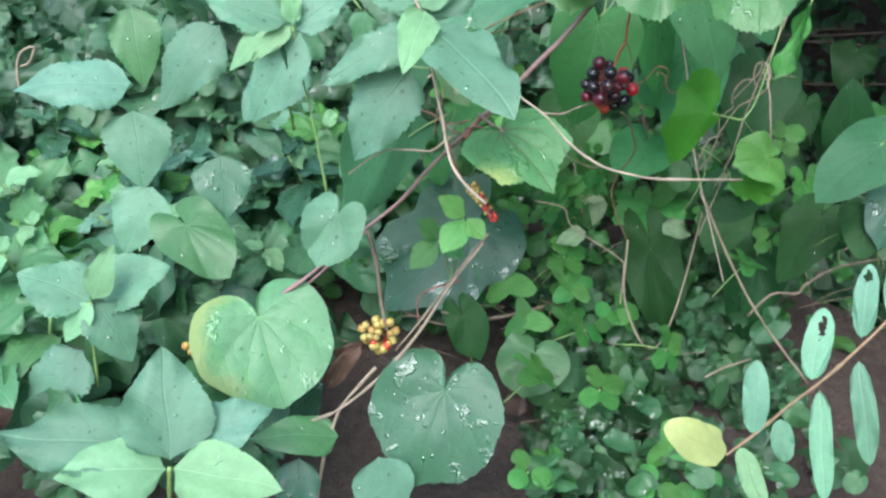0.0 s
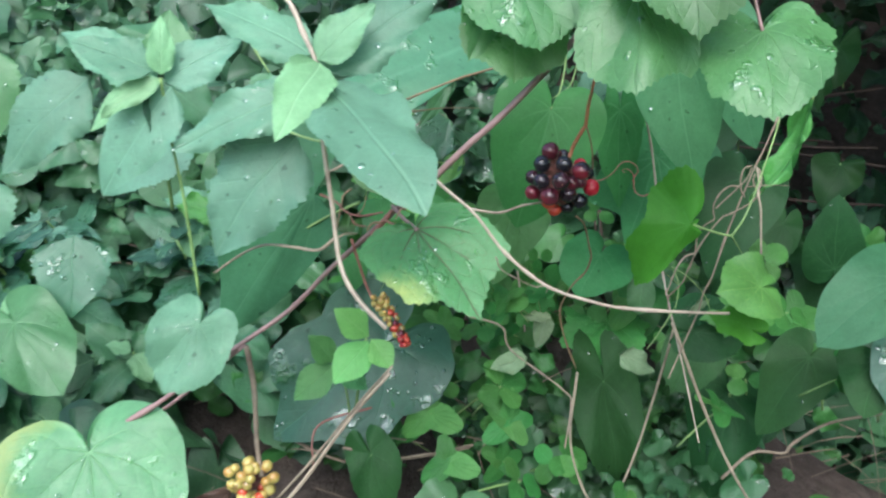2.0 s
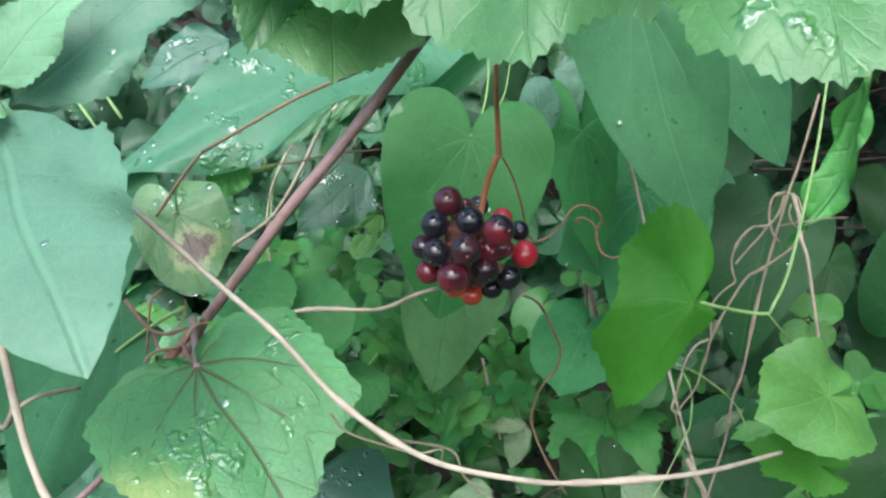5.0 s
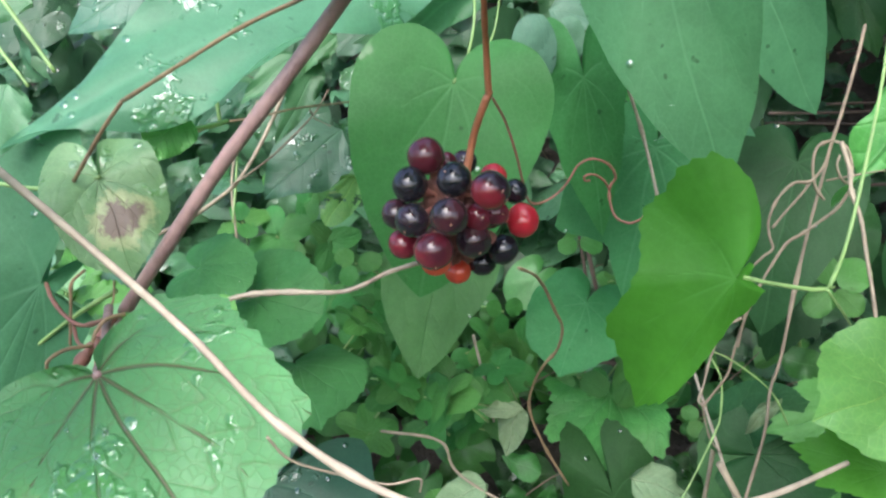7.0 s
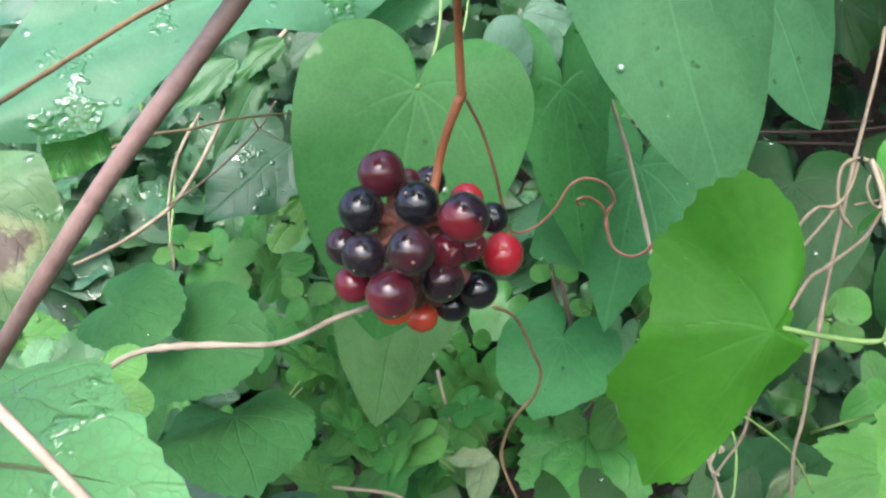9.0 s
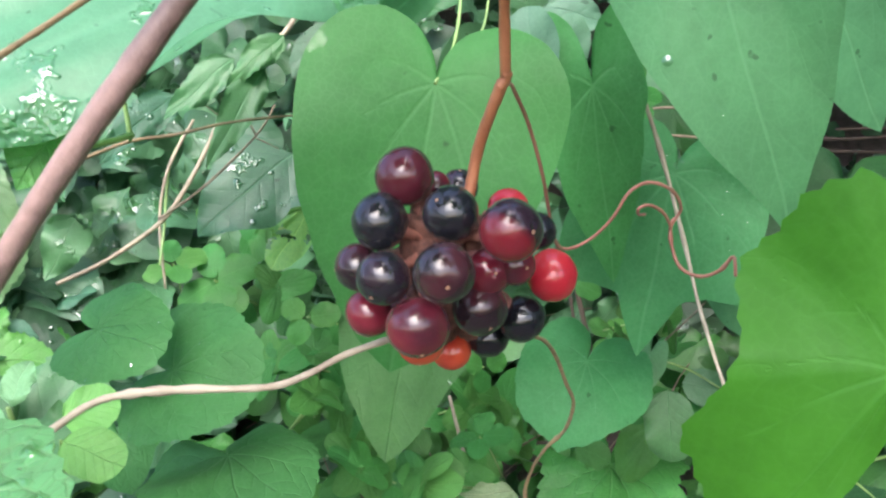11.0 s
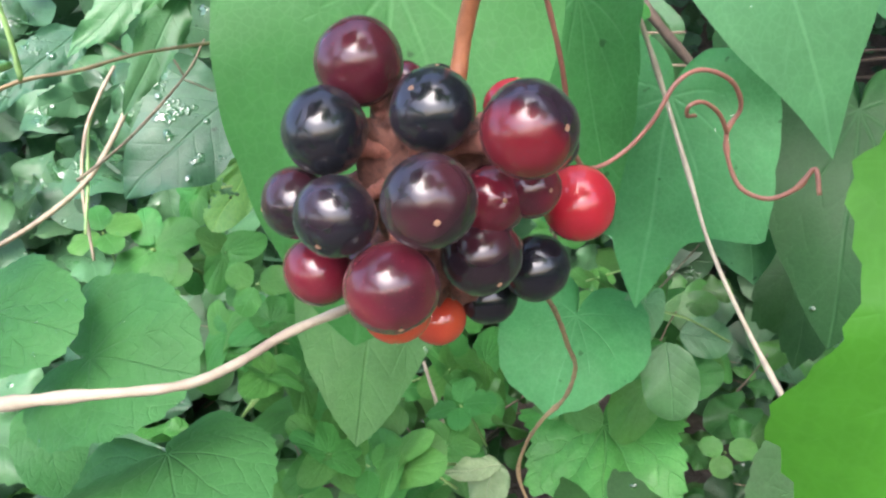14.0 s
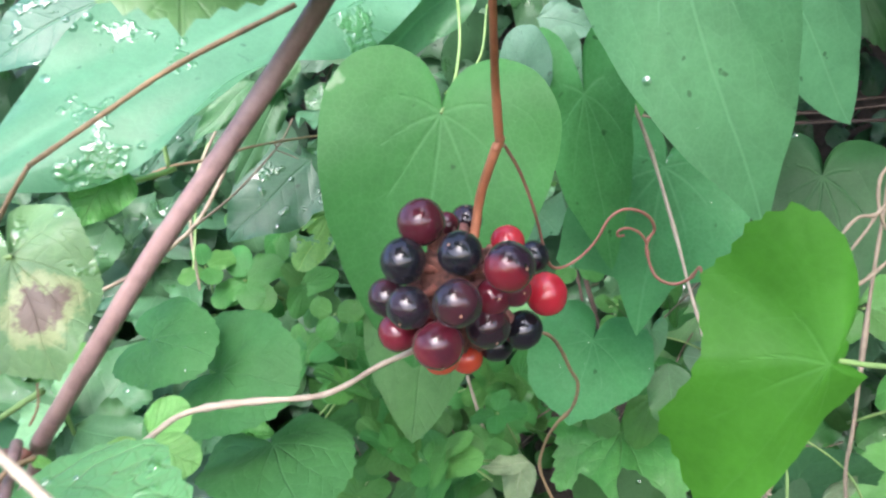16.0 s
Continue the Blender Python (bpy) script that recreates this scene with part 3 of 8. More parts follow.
def berry(cluster, centre, radius, skin, seed, out=None):
    """A round berry, slightly flattened, with a dimple and a corky scar at its free end."""
    rng = random.Random(seed)
    if skin.name not in BERRY_MESHES:
        verts, faces = [], []
        rings, sides = 18, 28
        for i in range(rings + 1):
            a = math.pi * i / rings
            r = 1.0 - 0.03 * math.exp(-(a / 0.10) ** 2) - 0.05 * math.exp(-((math.pi - a) / 0.25) ** 2)
            for k in range(sides):
                b = 2 * math.pi * k / sides
                rr = r * (1 + 0.012 * math.sin(3 * b + 2 * a))
                verts.append((rr * math.sin(a) * math.cos(b), rr * math.sin(a) * math.sin(b), 0.97 * rr * math.cos(a)))
        for i in range(rings):
            for k in range(sides):
                j = (k + 1) % sides
                faces.append((i * sides + k, (i + 1) * sides + k, (i + 1) * sides + j, i * sides + j))
        BERRY_MESHES[skin.name] = mesh_from("berry", verts, faces)
        sv = [(0.075 * math.cos(k * 0.8976) * (1 + 0.2 * math.sin(5 * k)), 0.075 * math.sin(k * 0.8976), 0.945 + 0.012 * (k % 2)) for k in range(7)] + [(0, 0, 0.985)]
        BERRY_MESHES["scar"] = mesh_from("scar", sv, [(k, (k + 1) % 7, 7) for k in range(7)])
    ob = part("berry", BERRY_MESHES[skin.name], skin, cluster)
    c = Vector(centre)
    if out is None:
        out = (rng.gauss(0, 0.5), -0.7 + rng.gauss(0, 0.3), -0.45 + rng.gauss(0, 0.4))
    q = Vector(out).normalized().to_track_quat("Z", "Y")
    ob.matrix_world = Matrix.LocRotScale(c, q, (radius, radius, radius * rng.uniform(0.96, 1.0)))
    if radius > 0.0026:
        sc = part("scar", BERRY_MESHES["scar"], SCAR, ob)
        sc.matrix_parent_inverse = Matrix()
    return ob


def rachis(cluster, core, wide, high, seed):
    """The knobbly fibrous heart of a berry cluster: a lumpy spindle with ragged scales."""
    verts, faces = [], []
    rings, sides = 22, 30
    for i in range(rings + 1):
        a = math.pi * i / rings
        for k in range(sides):
            b = 2 * math.pi * k / sides
            way = Vector((math.sin(a) * math.cos(b), math.sin(a) * math.sin(b), math.cos(a)))
            lump = 1 + 0.34 * noise.noise(way * 2.6 + Vector((seed, 0, 0))) + 0.40 * noise.noise(way * 6.0) + 0.25 * noise.noise(way * 15.0)
            verts.append(core + Vector((way.x * wide, way.y * wide, way.z * high)) * lump)
    for i in range(rings):
        for k in range(sides):
            j = (k + 1) % sides
            faces.append((i * sides + k, (i + 1) * sides + k, (i + 1) * sides + j, i * sides + j))
    return part("rachis", mesh_from("rachis", verts, faces), CORE, cluster)


def pedicel(cluster, centre, radius, core, seed):
    """A short knobbly stalk from the core of a cluster to a berry, swollen where it meets the skin."""
    rng = random.Random(seed)
    c = Vector(centre)
    way = (c - core).normalized()
    start = core + Vector((rng.gauss(0, 0.0007), rng.gauss(0, 0.0007), rng.gauss(0, 0.0012)))
    end = c - way * radius * 0.9
    mid = start.lerp(end, 0.55) + Vector((rng.gauss(0, 0.0004), rng.gauss(0, 0.0004), rng.gauss(0, 0.0004)))
    stem(cluster, (start, mid, end), 0.00060, 0.00110, PITH, name="pedicel", rough=0.3, knots=1, sides=8, per=5, seed=seed)


def raindrops(plant, leaves, count, seed, big=0.0013):
    """Flat beads of rainwater sitting on some leaves, gathered in patches."""
    rng = random.Random(seed)
    verts, faces = [], []
    for ob in leaves:
        me, m = ob.data, ob.matrix_world
        polys = list(me.polygons)
        seeds = [rng.choice(polys).center.copy() for _ in range(4)]
        for _ in range(count):
            p = rng.choice(polys)
            if rng.random() < 0.7:
                s = rng.choice(seeds)
                p = min(rng.sample(polys, 14), key=lambda q: (q.center - s).length)
            n = (m.to_3x3() @ p.normal).normalized()
            c = m @ p.center
            side = n.orthogonal().normalized()
            other = n.cross(side)
            r = big * rng.uniform(0.25, 1.0) ** 1.5
            st = rng.uniform(0.8, 1.4)
            base = len(verts)
            for ring, (f, h) in enumerate(((1.0, -0.08), (0.9, 0.14), (0.55, 0.27))):
                for k in range(8):
                    a = math.pi * k / 4
                    verts.append(c + (side * math.cos(a) * st + other * math.sin(a)) * r * f + n * r * h)
            verts.append(c + n * r * 0.31)
            for ring in range(2):
                for k in range(8):
                    j = (k + 1) % 8
                    faces.append((base + ring * 8 + k, base + ring * 8 + j, base + ring * 8 + 8 + j, base + ring * 8 + 8 + k))
            for k in range(8):
                faces.append((base + 16 + k, base + 16 + (k + 1) % 8, base + 24))
    ob = part("rainwater", mesh_from("rainwater", verts, faces), WATER, plant, "clear beads of rainwater on the leaves")
    ob["kind"] = "stuff"
    return ob


def clover_sprig(k):
    """A small weed sprig: a thin stalk with four to six rounded leaflets round its top."""
    rng = random.Random(500 + k)
    ob = thing("clover_sprig", "small sprig of rounded green leaflets in the undergrowth", "weed", "small-leaved sprigs")
    st = stem(ob, ((0, 0, 0), (0.001, 0.003, -0.015), (0.0, 0.006, -0.04)), 0.0005, 0.0006, GREEN_STEM, sides=6, per=3)
    st.matrix_world = Matrix()
    n = 3 + k % 3
    for i in range(n):
        a = 2 * math.pi * i / n + rng.uniform(-0.3, 0.3)
        size = rng.uniform(0.012, 0.019)
        b = Vector((math.cos(a), math.sin(a), 0)) * 0.0015
        t = b + Vector((math.cos(a), math.sin(a), rng.uniform(-0.25, 0.25))) * size
        lf = leaf(ob, ("round", "oval", "round", "oval")[k % 4], b, t, size * rng.uniform(0.75, 0.95), (0.1, 0.0, 1.0), FRESH, name="leaflet", wave=0.3, seed=600 + 10 * k + i)
    return ob


def sprig_pose(at, size, k):
    rng = random.Random(900 + k)
    return Matrix.LocRotScale(Vector(at), Euler((radians(rng.uniform(25, 75)), radians(rng.uniform(-25, 25)), rng.uniform(-0.9, 0.9))), Vector((size, size, size)))


def weed_plant(k):
    """A low weed: a soft stalk with two pairs of toothed leaves and a small top pair."""
    rng = random.Random(300 + k)
    ob = thing("weed_plant", "low weed with matt toothed blue-green leaves", "weed", "low weeds")
    stem(ob, ((0, 0, 0.012), (0.002, 0.003, -0.03), (0.0, 0.01, -0.09)), 0.0009, 0.0013, GREEN_STEM, sides=6, per=3)
    for i in range(7):
        ring = i // 2
        a = math.pi * (i % 2) + ring * 1.57 + rng.uniform(-0.35, 0.35)
        size = (0.024, 0.048, 0.056, 0.045)[ring] * rng.uniform(0.85, 1.15)
        b = Vector((math.cos(a) * 0.002, math.sin(a) * 0.002, 0.012 - 0.016 * ring))
        t = b + Vector((math.cos(a), math.sin(a), rng.uniform(-0.35, 0.15))) * size
        leaf(ob, "broad" if i % 3 == 0 else "ovate", b, t, size * rng.uniform(0.58, 0.78), (0.0, 0.0, 1.0), PALE if ring == 0 and k % 2 else (BLUE, QUILT, BLUE_DEEP, MID)[k], serrate=0.13, teeth=12, arch=0.08, wave=0.7, fold=0.12, seed=700 + 10 * k + i)
    return ob


def weed_pose(at, size, k):
    rng = random.Random(1900 + k)
    return Matrix.LocRotScale(Vector(at), Euler((radians(rng.uniform(15, 50)), radians(rng.uniform(-20, 20)), rng.uniform(-3.1, 3.1)), "ZYX"), Vector((size, size, size)))


def remove_prototypes(obs):
    for ob in obs:
        for o in (*ob.children_recursive, ob):
            bpy.data.objects.remove(o)


# ---- ground ----
def ease(v, lo, hi):
    f = min(1.0, max(0.0, (v - lo) / (hi - lo)))
    return f * f * (3 - 2 * f)


def ground_height(x, y):
    """Trodden earth before the thicket, then an uneven bank that climbs away."""
    z = 0.22 + 0.42 * max(0.0, y - 0.62) if y < 1.0 else 0.38 + 0.75 * (y - 1.0)
    far = ease(math.hypot(x, y), 1.2, 3.0)
    z = min(z, 1.0 + 0.15 * y, 2.2 + 0.01 * y)
    z -= 0.10 * ease(x, 0.30, 0.60) * ease(y, 0.0, 0.4) * (1 - ease(x, 0.9, 1.6))
    z -= 0.20 * ease(x, 0.28, 0.50) * ease(y, 0.8, 1.0) * (1 - ease(y, 1.3, 2.2)) * (1 - ease(x, 1.0, 1.7))
    z += far * (0.16 * noise.noise((x * 0.9, y * 0.9, 5.0)) + 0.10 * noise.noise((x * 2.3, y * 2.3, 8.0)))
    return z + 0.02 * noise.noise((x * 3, y * 3, 0.0)) + 0.006 * noise.noise((x * 22, y * 22, 3.0))


def build_ground():
    def ticks(near_lo, near_hi, step, far):
        t = list(np.arange(near_lo, near_hi + 1e-6, step))
        lo, hi, s = near_lo, near_hi, step
        while hi < far:
            s *= 1.35
            lo, hi = lo - s, hi + s
            t = [lo] + t + [hi]
        return t
    xs, ys = ticks(-0.8, 1.3, 0.03, 60), ticks(-0.2, 1.9, 0.03, 60)
    verts = [(x, y, ground_height(x, y)) for y in ys for x in xs]
    n = len(xs)
    faces = [(j * n + i, j * n + i + 1, (j + 1) * n + i + 1, (j + 1) * n + i) for j in range(len(ys) - 1) for i in range(n - 1)]
    ob = part("ground", mesh_from("ground", verts, faces), SOIL)
    tagged(ob, "bare dark brown earth of a weedy bank", "ground", "", "structure")


build_ground()


# ---- ripening berry cluster ----
berry_cluster = thing("berry_cluster", "round cluster of glossy black and red berries on an orange stalk", "berries")
BERRY_CORE = Vector((0.1448, 0.5655, 0.5540))
berry(berry_cluster, (0.1413, 0.5631, 0.5649), 0.00442, MAROON_SKIN, 2, (-0.6, 0.6, 0.5))
berry(berry_cluster, (0.1371, 0.5599, 0.5590), 0.00428, BLACK_SKIN, 3, (-0.9, 0.5, 0.1))
berry(berry_cluster, (0.1470, 0.5557, 0.5598), 0.00404, BLACK_SKIN, 4, (-0.5, -0.6, 0.62))
berry(berry_cluster, (0.1509, 0.5821, 0.5606), 0.00330, PLUM_SKIN, 5, (0.1, -0.3, 0.9))
berry(berry_cluster, (0.1546, 0.5511, 0.5573), 0.00442, TWO_TONE_SKIN, 6, (0.52, -0.72, 0.02))
berry(berry_cluster, (0.1623, 0.5729, 0.5532), 0.00320, BLACK_SKIN, 7, (0.9, -0.1, 0.2))
berry(berry_cluster, (0.1451, 0.5510, 0.5524), 0.00430, PLUM_SKIN, 8, (0.03, -0.9, -0.28))
berry(berry_cluster, (0.1368, 0.5569, 0.5513), 0.00402, BLACK_SKIN, 9, (-0.45, -0.6, -0.5))
berry(berry_cluster, (0.1332, 0.5620, 0.5523), 0.00362, PLUM_SKIN, 10, (-0.9, -0.1, 0.0))
berry(berry_cluster, (0.1340, 0.5659, 0.5442), 0.00384, WINE_SKIN, 11, (-0.8, -0.2, -0.5))
berry(berry_cluster, (0.1410, 0.5555, 0.5441), 0.00462, WINE_SKIN, 12, (0.05, -0.55, -0.75))
berry(berry_cluster, (0.1466, 0.5736, 0.5343), 0.00338, ORANGE_SKIN, 13, (0.05, -0.1, -0.95))
berry(berry_cluster, (0.1521, 0.5593, 0.5502), 0.00348, WINE_SKIN, 14, (0.2, -0.9, 0.1))
berry(berry_cluster, (0.1505, 0.5599, 0.5447), 0.00415, PLUM_SKIN, 15, (0.25, -0.7, -0.6))
berry(berry_cluster, (0.1580, 0.5690, 0.5399), 0.00396, BLACK_SKIN, 16, (0.6, -0.2, -0.7))
berry(berry_cluster, (0.1530, 0.5740, 0.5359), 0.00352, BLACK_SKIN, 17, (0.2, -0.1, -0.9))
berry(berry_cluster, (0.1629, 0.5667, 0.5470), 0.00426, RED_SKIN, 18, (0.95, -0.1, -0.1))
berry(berry_cluster, (0.1568, 0.5665, 0.5583), 0.00325, RED_SKIN, 19, (0.2, -0.1, 0.9))
berry(berry_cluster, (0.1561, 0.5590, 0.5508), 0.00300, WINE_SKIN, 20, (0.4, -0.8, 0.0))
berry(berry_cluster, (0.1412, 0.5588, 0.5408), 0.00355, ORANGE_SKIN, 21, (-0.1, -0.3, -0.9))
berry(berry_cluster, (0.1461, 0.5723, 0.5620), 0.00270, WINE_SKIN, 22, (-0.1, 0.2, 0.9))
berry(berry_cluster, (0.1438, 0.5735, 0.5475), 0.00370, PLUM_SKIN, 23, (-0.3, 0.9, -0.2))
berry(berry_cluster, (0.1556, 0.5755, 0.5475), 0.00370, WINE_SKIN, 24, (0.4, 0.8, -0.1))
berry(berry_cluster, (0.1492, 0.5725, 0.5420), 0.00360, BLACK_SKIN, 25, (0.0, 0.9, -0.4))
berry(berry_cluster, (0.1397, 0.5715, 0.5425), 0.00350, WINE_SKIN, 26, (-0.5, 0.7, -0.4))
stem(berry_cluster, ((0.1556, 0.5350, 0.6078), (0.1557, 0.5450, 0.5942), (0.1562, 0.5530, 0.5874), (0.1564, 0.5580, 0.5775)), 0.00058, 0.00082, ORANGE_STEM, name='peduncle', knots=0, rough=0.05, seed=11)
stem(berry_cluster, ((0.1566, 0.5575, 0.5784), (0.1563, 0.5580, 0.5773), (0.1553, 0.5580, 0.5762)), 0.00084, 0.00079, ORANGE_STEM, name='knot', rough=0.06, seed=12)
stem(berry_cluster, ((0.1560, 0.5580, 0.5771), (0.1538, 0.5610, 0.5718), (0.1524, 0.5640, 0.5674), (0.1510, 0.5650, 0.5620), (0.1500, 0.5645, 0.5590)), 0.00088, 0.00092, ORANGE_STEM, name='peduncle', rough=0.05, seed=13)
stem(berry_cluster, ((0.1573, 0.5590, 0.5768), (0.1603, 0.5640, 0.5708), (0.1627, 0.5680, 0.5627), (0.1642, 0.5720, 0.5559), (0.1657, 0.5750, 0.5504), (0.1685, 0.5770, 0.5490), (0.1727, 0.5780, 0.5504), (0.1760, 0.5770, 0.5536), (0.1788, 0.5760, 0.5578), (0.1826, 0.5770, 0.5589), (0.1868, 0.5780, 0.5570), (0.1889, 0.5800, 0.5534), (0.1874, 0.5810, 0.5505), (0.1875, 0.5810, 0.5464), (0.1886, 0.5800, 0.5429), (0.1917, 0.5790, 0.5413), (0.1944, 0.5770, 0.5426), (0.1963, 0.5760, 0.5449), (0.1962, 0.5750, 0.5417)), 0.00029, 0.00031, TENDRIL_SKIN, name='tendril', rough=0.08, knots=4, seed=14)
stem(berry_cluster, ((0.1874, 0.5810, 0.5503), (0.1855, 0.5790, 0.5531), (0.1826, 0.5770, 0.5550), (0.1803, 0.5760, 0.5549), (0.1804, 0.5770, 0.5537), (0.1819, 0.5780, 0.5534)), 0.00029, 0.00024, TENDRIL_SKIN, name='tendril', rough=0.08, seed=15)
rachis(berry_cluster, BERRY_CORE, 0.0046, 0.0074, 27)
rachis(berry_cluster, Vector((0.1530, 0.5655, 0.5530)), 0.0036, 0.0050, 31)
rachis(berry_cluster, Vector((0.1480, 0.5665, 0.5440)), 0.0050, 0.0052, 35)
for k, ob in enumerate([o for o in berry_cluster.children if o.name.startswith("berry")]):
    pedicel(berry_cluster, ob.matrix_world.translation, ob.scale.x, BERRY_CORE, 40 + k)
straw_twig = thing('straw_twig', 'thin pale straw-coloured twig running behind the berries', 'twig')
stem(straw_twig, ((0.0738, 0.5570, 0.5258), (0.0808, 0.5590, 0.5300), (0.0856, 0.5620, 0.5324), (0.0911, 0.5640, 0.5351), (0.0967, 0.5650, 0.5357), (0.1049, 0.5660, 0.5351), (0.1165, 0.5680, 0.5334), (0.1226, 0.5700, 0.5340), (0.1291, 0.5720, 0.5361), (0.1366, 0.5750, 0.5371), (0.1436, 0.5820, 0.5369)), 0.00058, 0.00057, BLEACHED_STEM, knots=3, rough=0.1, seed=16)
dry_tendril = thing('dry_tendril', 'thin reddish brown dry tendril hanging before leaves', 'twig')
stem(dry_tendril, ((0.1667, 0.6200, 0.5220), (0.1730, 0.6300, 0.5164), (0.1775, 0.6400, 0.5084), (0.1817, 0.6500, 0.4975), (0.1855, 0.6600, 0.4876), (0.1847, 0.6700, 0.4758), (0.1800, 0.6800, 0.4655), (0.1766, 0.6900, 0.4535), (0.1755, 0.7000, 0.4384), (0.1820, 0.7100, 0.4158), (0.1933, 0.7200, 0.3896)), 0.00051, 0.00054, TAN_STEM, rough=0.15, knots=3, seed=17)

# ---- purple-stemmed vine with lobed leaves ----
purple_vine = thing('purple_vine', 'vine with smooth purple-brown stem and wet lobed leaves', 'vine')
stem(purple_vine, ((0.1744, 0.5300, 0.6505), (0.1589, 0.5320, 0.6325), (0.1425, 0.5340, 0.6139), (0.1324, 0.5350, 0.6024), (0.1151, 0.5350, 0.5838), (0.1003, 0.5400, 0.5693), (0.0841, 0.5470, 0.5521), (0.0686, 0.5580, 0.5363)), 0.00136, 0.00159, PURPLE_STEM, rough=0.05, knots=1, per=9, seed=18)
stem(purple_vine, ((0.0690, 0.5585, 0.5368), (0.0575, 0.5740, 0.5235), (0.0311, 0.5960, 0.4950), (0.0065, 0.6100, 0.4671), (-0.0218, 0.6060, 0.4470), (-0.0506, 0.6000, 0.4263), (-0.0722, 0.6000, 0.4105), (-0.1125, 0.6000, 0.3862)), 0.00139, 0.00137, PURPLE_STEM, rough=0.06, knots=2, seed=20)
stem(purple_vine, ((-0.0173, 0.6060, 0.4472), (-0.0132, 0.6030, 0.4229), (-0.0114, 0.5970, 0.3941), (-0.0087, 0.5940, 0.3728)), 0.00162, 0.00135, DRY_STEM, name='side_stem', seed=21)
leaf(purple_vine, 'spread', (0.0778, 0.5180, 0.5350), (0.1060, 0.4900, 0.5035), 0.0560, (0.06, -0.72, 0.70), LOBED, serrate=0.05, teeth=34, wave=0.5, arch=0.08, fold=0.05, label='lobed leaf with yellowing lower edge', seed=5)
stem(purple_vine, ((0.0661, 0.5560, 0.5380), (0.0726, 0.5350, 0.5358), (0.0782, 0.5170, 0.5354)), 0.00095, 0.00080, PURPLE_STEM, name='petiole', seed=23)
stem(purple_vine, ((0.0726, 0.5480, 0.5382), (0.0707, 0.5430, 0.5389), (0.0692, 0.5400, 0.5371), (0.0682, 0.5400, 0.5350)), 0.00050, 0.00036, TAN_STEM, name='tendril', seed=24)
stem(purple_vine, ((0.0614, 0.5540, 0.5301), (0.0579, 0.5490, 0.5312), (0.0558, 0.5450, 0.5304), (0.0550, 0.5450, 0.5282)), 0.00050, 0.00036, TAN_STEM, name='tendril', seed=221)
stem(purple_vine, ((0.0660, 0.5590, 0.5354), (0.0615, 0.5560, 0.5301), (0.0564, 0.5520, 0.5242)), 0.00125, 0.00118, TENDRIL_SKIN, name='stub', label='broken brown stub of the vine', rough=0.2, knots=1, seed=222)
stem(purple_vine, ((0.0626, 0.5550, 0.5312), (0.0695, 0.5380, 0.5322), (0.0770, 0.5190, 0.5344)), 0.00062, 0.00055, TENDRIL_SKIN, name='petiole', seed=223)
stem(purple_vine, ((0.0609, 0.5660, 0.5329), (0.0496, 0.5780, 0.5284), (0.0410, 0.5880, 0.5283), (0.0351, 0.5940, 0.5324), (0.0240, 0.6150, 0.5325)), 0.00050, 0.00060, TENDRIL_SKIN, name='petiole', knots=1, seed=224)
stem(purple_vine, ((0.0433, 0.5860, 0.5269), (0.0463, 0.5800, 0.5237), (0.0521, 0.5720, 0.5243)), 0.00050, 0.00042, TENDRIL_SKIN, name='petiole', seed=225)
stem(purple_vine, ((0.0463, 0.6100, 0.5294), (0.0378, 0.6120, 0.5254), (0.0285, 0.6150, 0.5204), (0.0133, 0.6200, 0.5109)), 0.00085, 0.00060, GREEN_STEM, name='side_stem', seed=226)
stem(purple_vine, ((0.0428, 0.6000, 0.5385), (0.0385, 0.6000, 0.5351), (0.0372, 0.6000, 0.5296), (0.0346, 0.6000, 0.5169)), 0.00045, 0.00045, TAN_STEM, name='side_stem', knots=1, seed=227)
stem(purple_vine, ((0.0504, 0.6000, 0.5346), (0.0491, 0.6000, 0.5290), (0.0463, 0.6000, 0.5248)), 0.00030, 0.00030, TAN_STEM, name='side_stem', seed=228)
leaf(purple_vine, 'ovate', (0.0726, 0.5480, 0.5380), (0.0772, 0.5450, 0.5366), 0.0022, (0.1, -0.8, 0.5), LIME, fold=0.4, wave=0.5, label='tiny unfolding leaf bud', name='bud', seed=229)
stem(purple_vine, ((0.0652, 0.5890, 0.5836), (0.0842, 0.5850, 0.5920), (0.1010, 0.5800, 0.5988), (0.1246, 0.5750, 0.6059)), 0.00058, 0.00054, TAN_STEM, name='side_stem', seed=25)
stem(purple_vine, ((0.0652, 0.5890, 0.5836), (0.0573, 0.5920, 0.5762), (0.0445, 0.6000, 0.5636)), 0.00058, 0.00053, TAN_STEM, name='side_stem', seed=26)
overhanging_vine = thing('overhanging_vine', 'wet lobed vine leaves hanging above the berries', 'vine')
leaf(overhanging_vine, 'broadlobed', (0.2013, 0.4750, 0.6198), (0.1990, 0.4500, 0.5896), 0.0500, (-0.32, -0.72, 0.62), LOBED_PLAIN, arch=0.08, fold=-0.15, seed=21, serrate=0.055, teeth=32, wave=0.7)
leaf(overhanging_vine, 'broadlobed', (0.1596, 0.4900, 0.6330), (0.1550, 0.4660, 0.5936), 0.0493, (-0.14, -0.84, 0.53), LOBED_PLAIN, arch=0.06, fold=-0.12, seed=22, serrate=0.055, teeth=32, wave=0.7)
leaf(overhanging_vine, 'broadlobed', (0.1703, 0.4850, 0.6572), (0.1741, 0.4580, 0.6160), 0.0525, (-0.24, -0.82, 0.52), LOBED_PLAIN, arch=0.08, fold=-0.12, seed=24, serrate=0.055, teeth=32, wave=0.7)
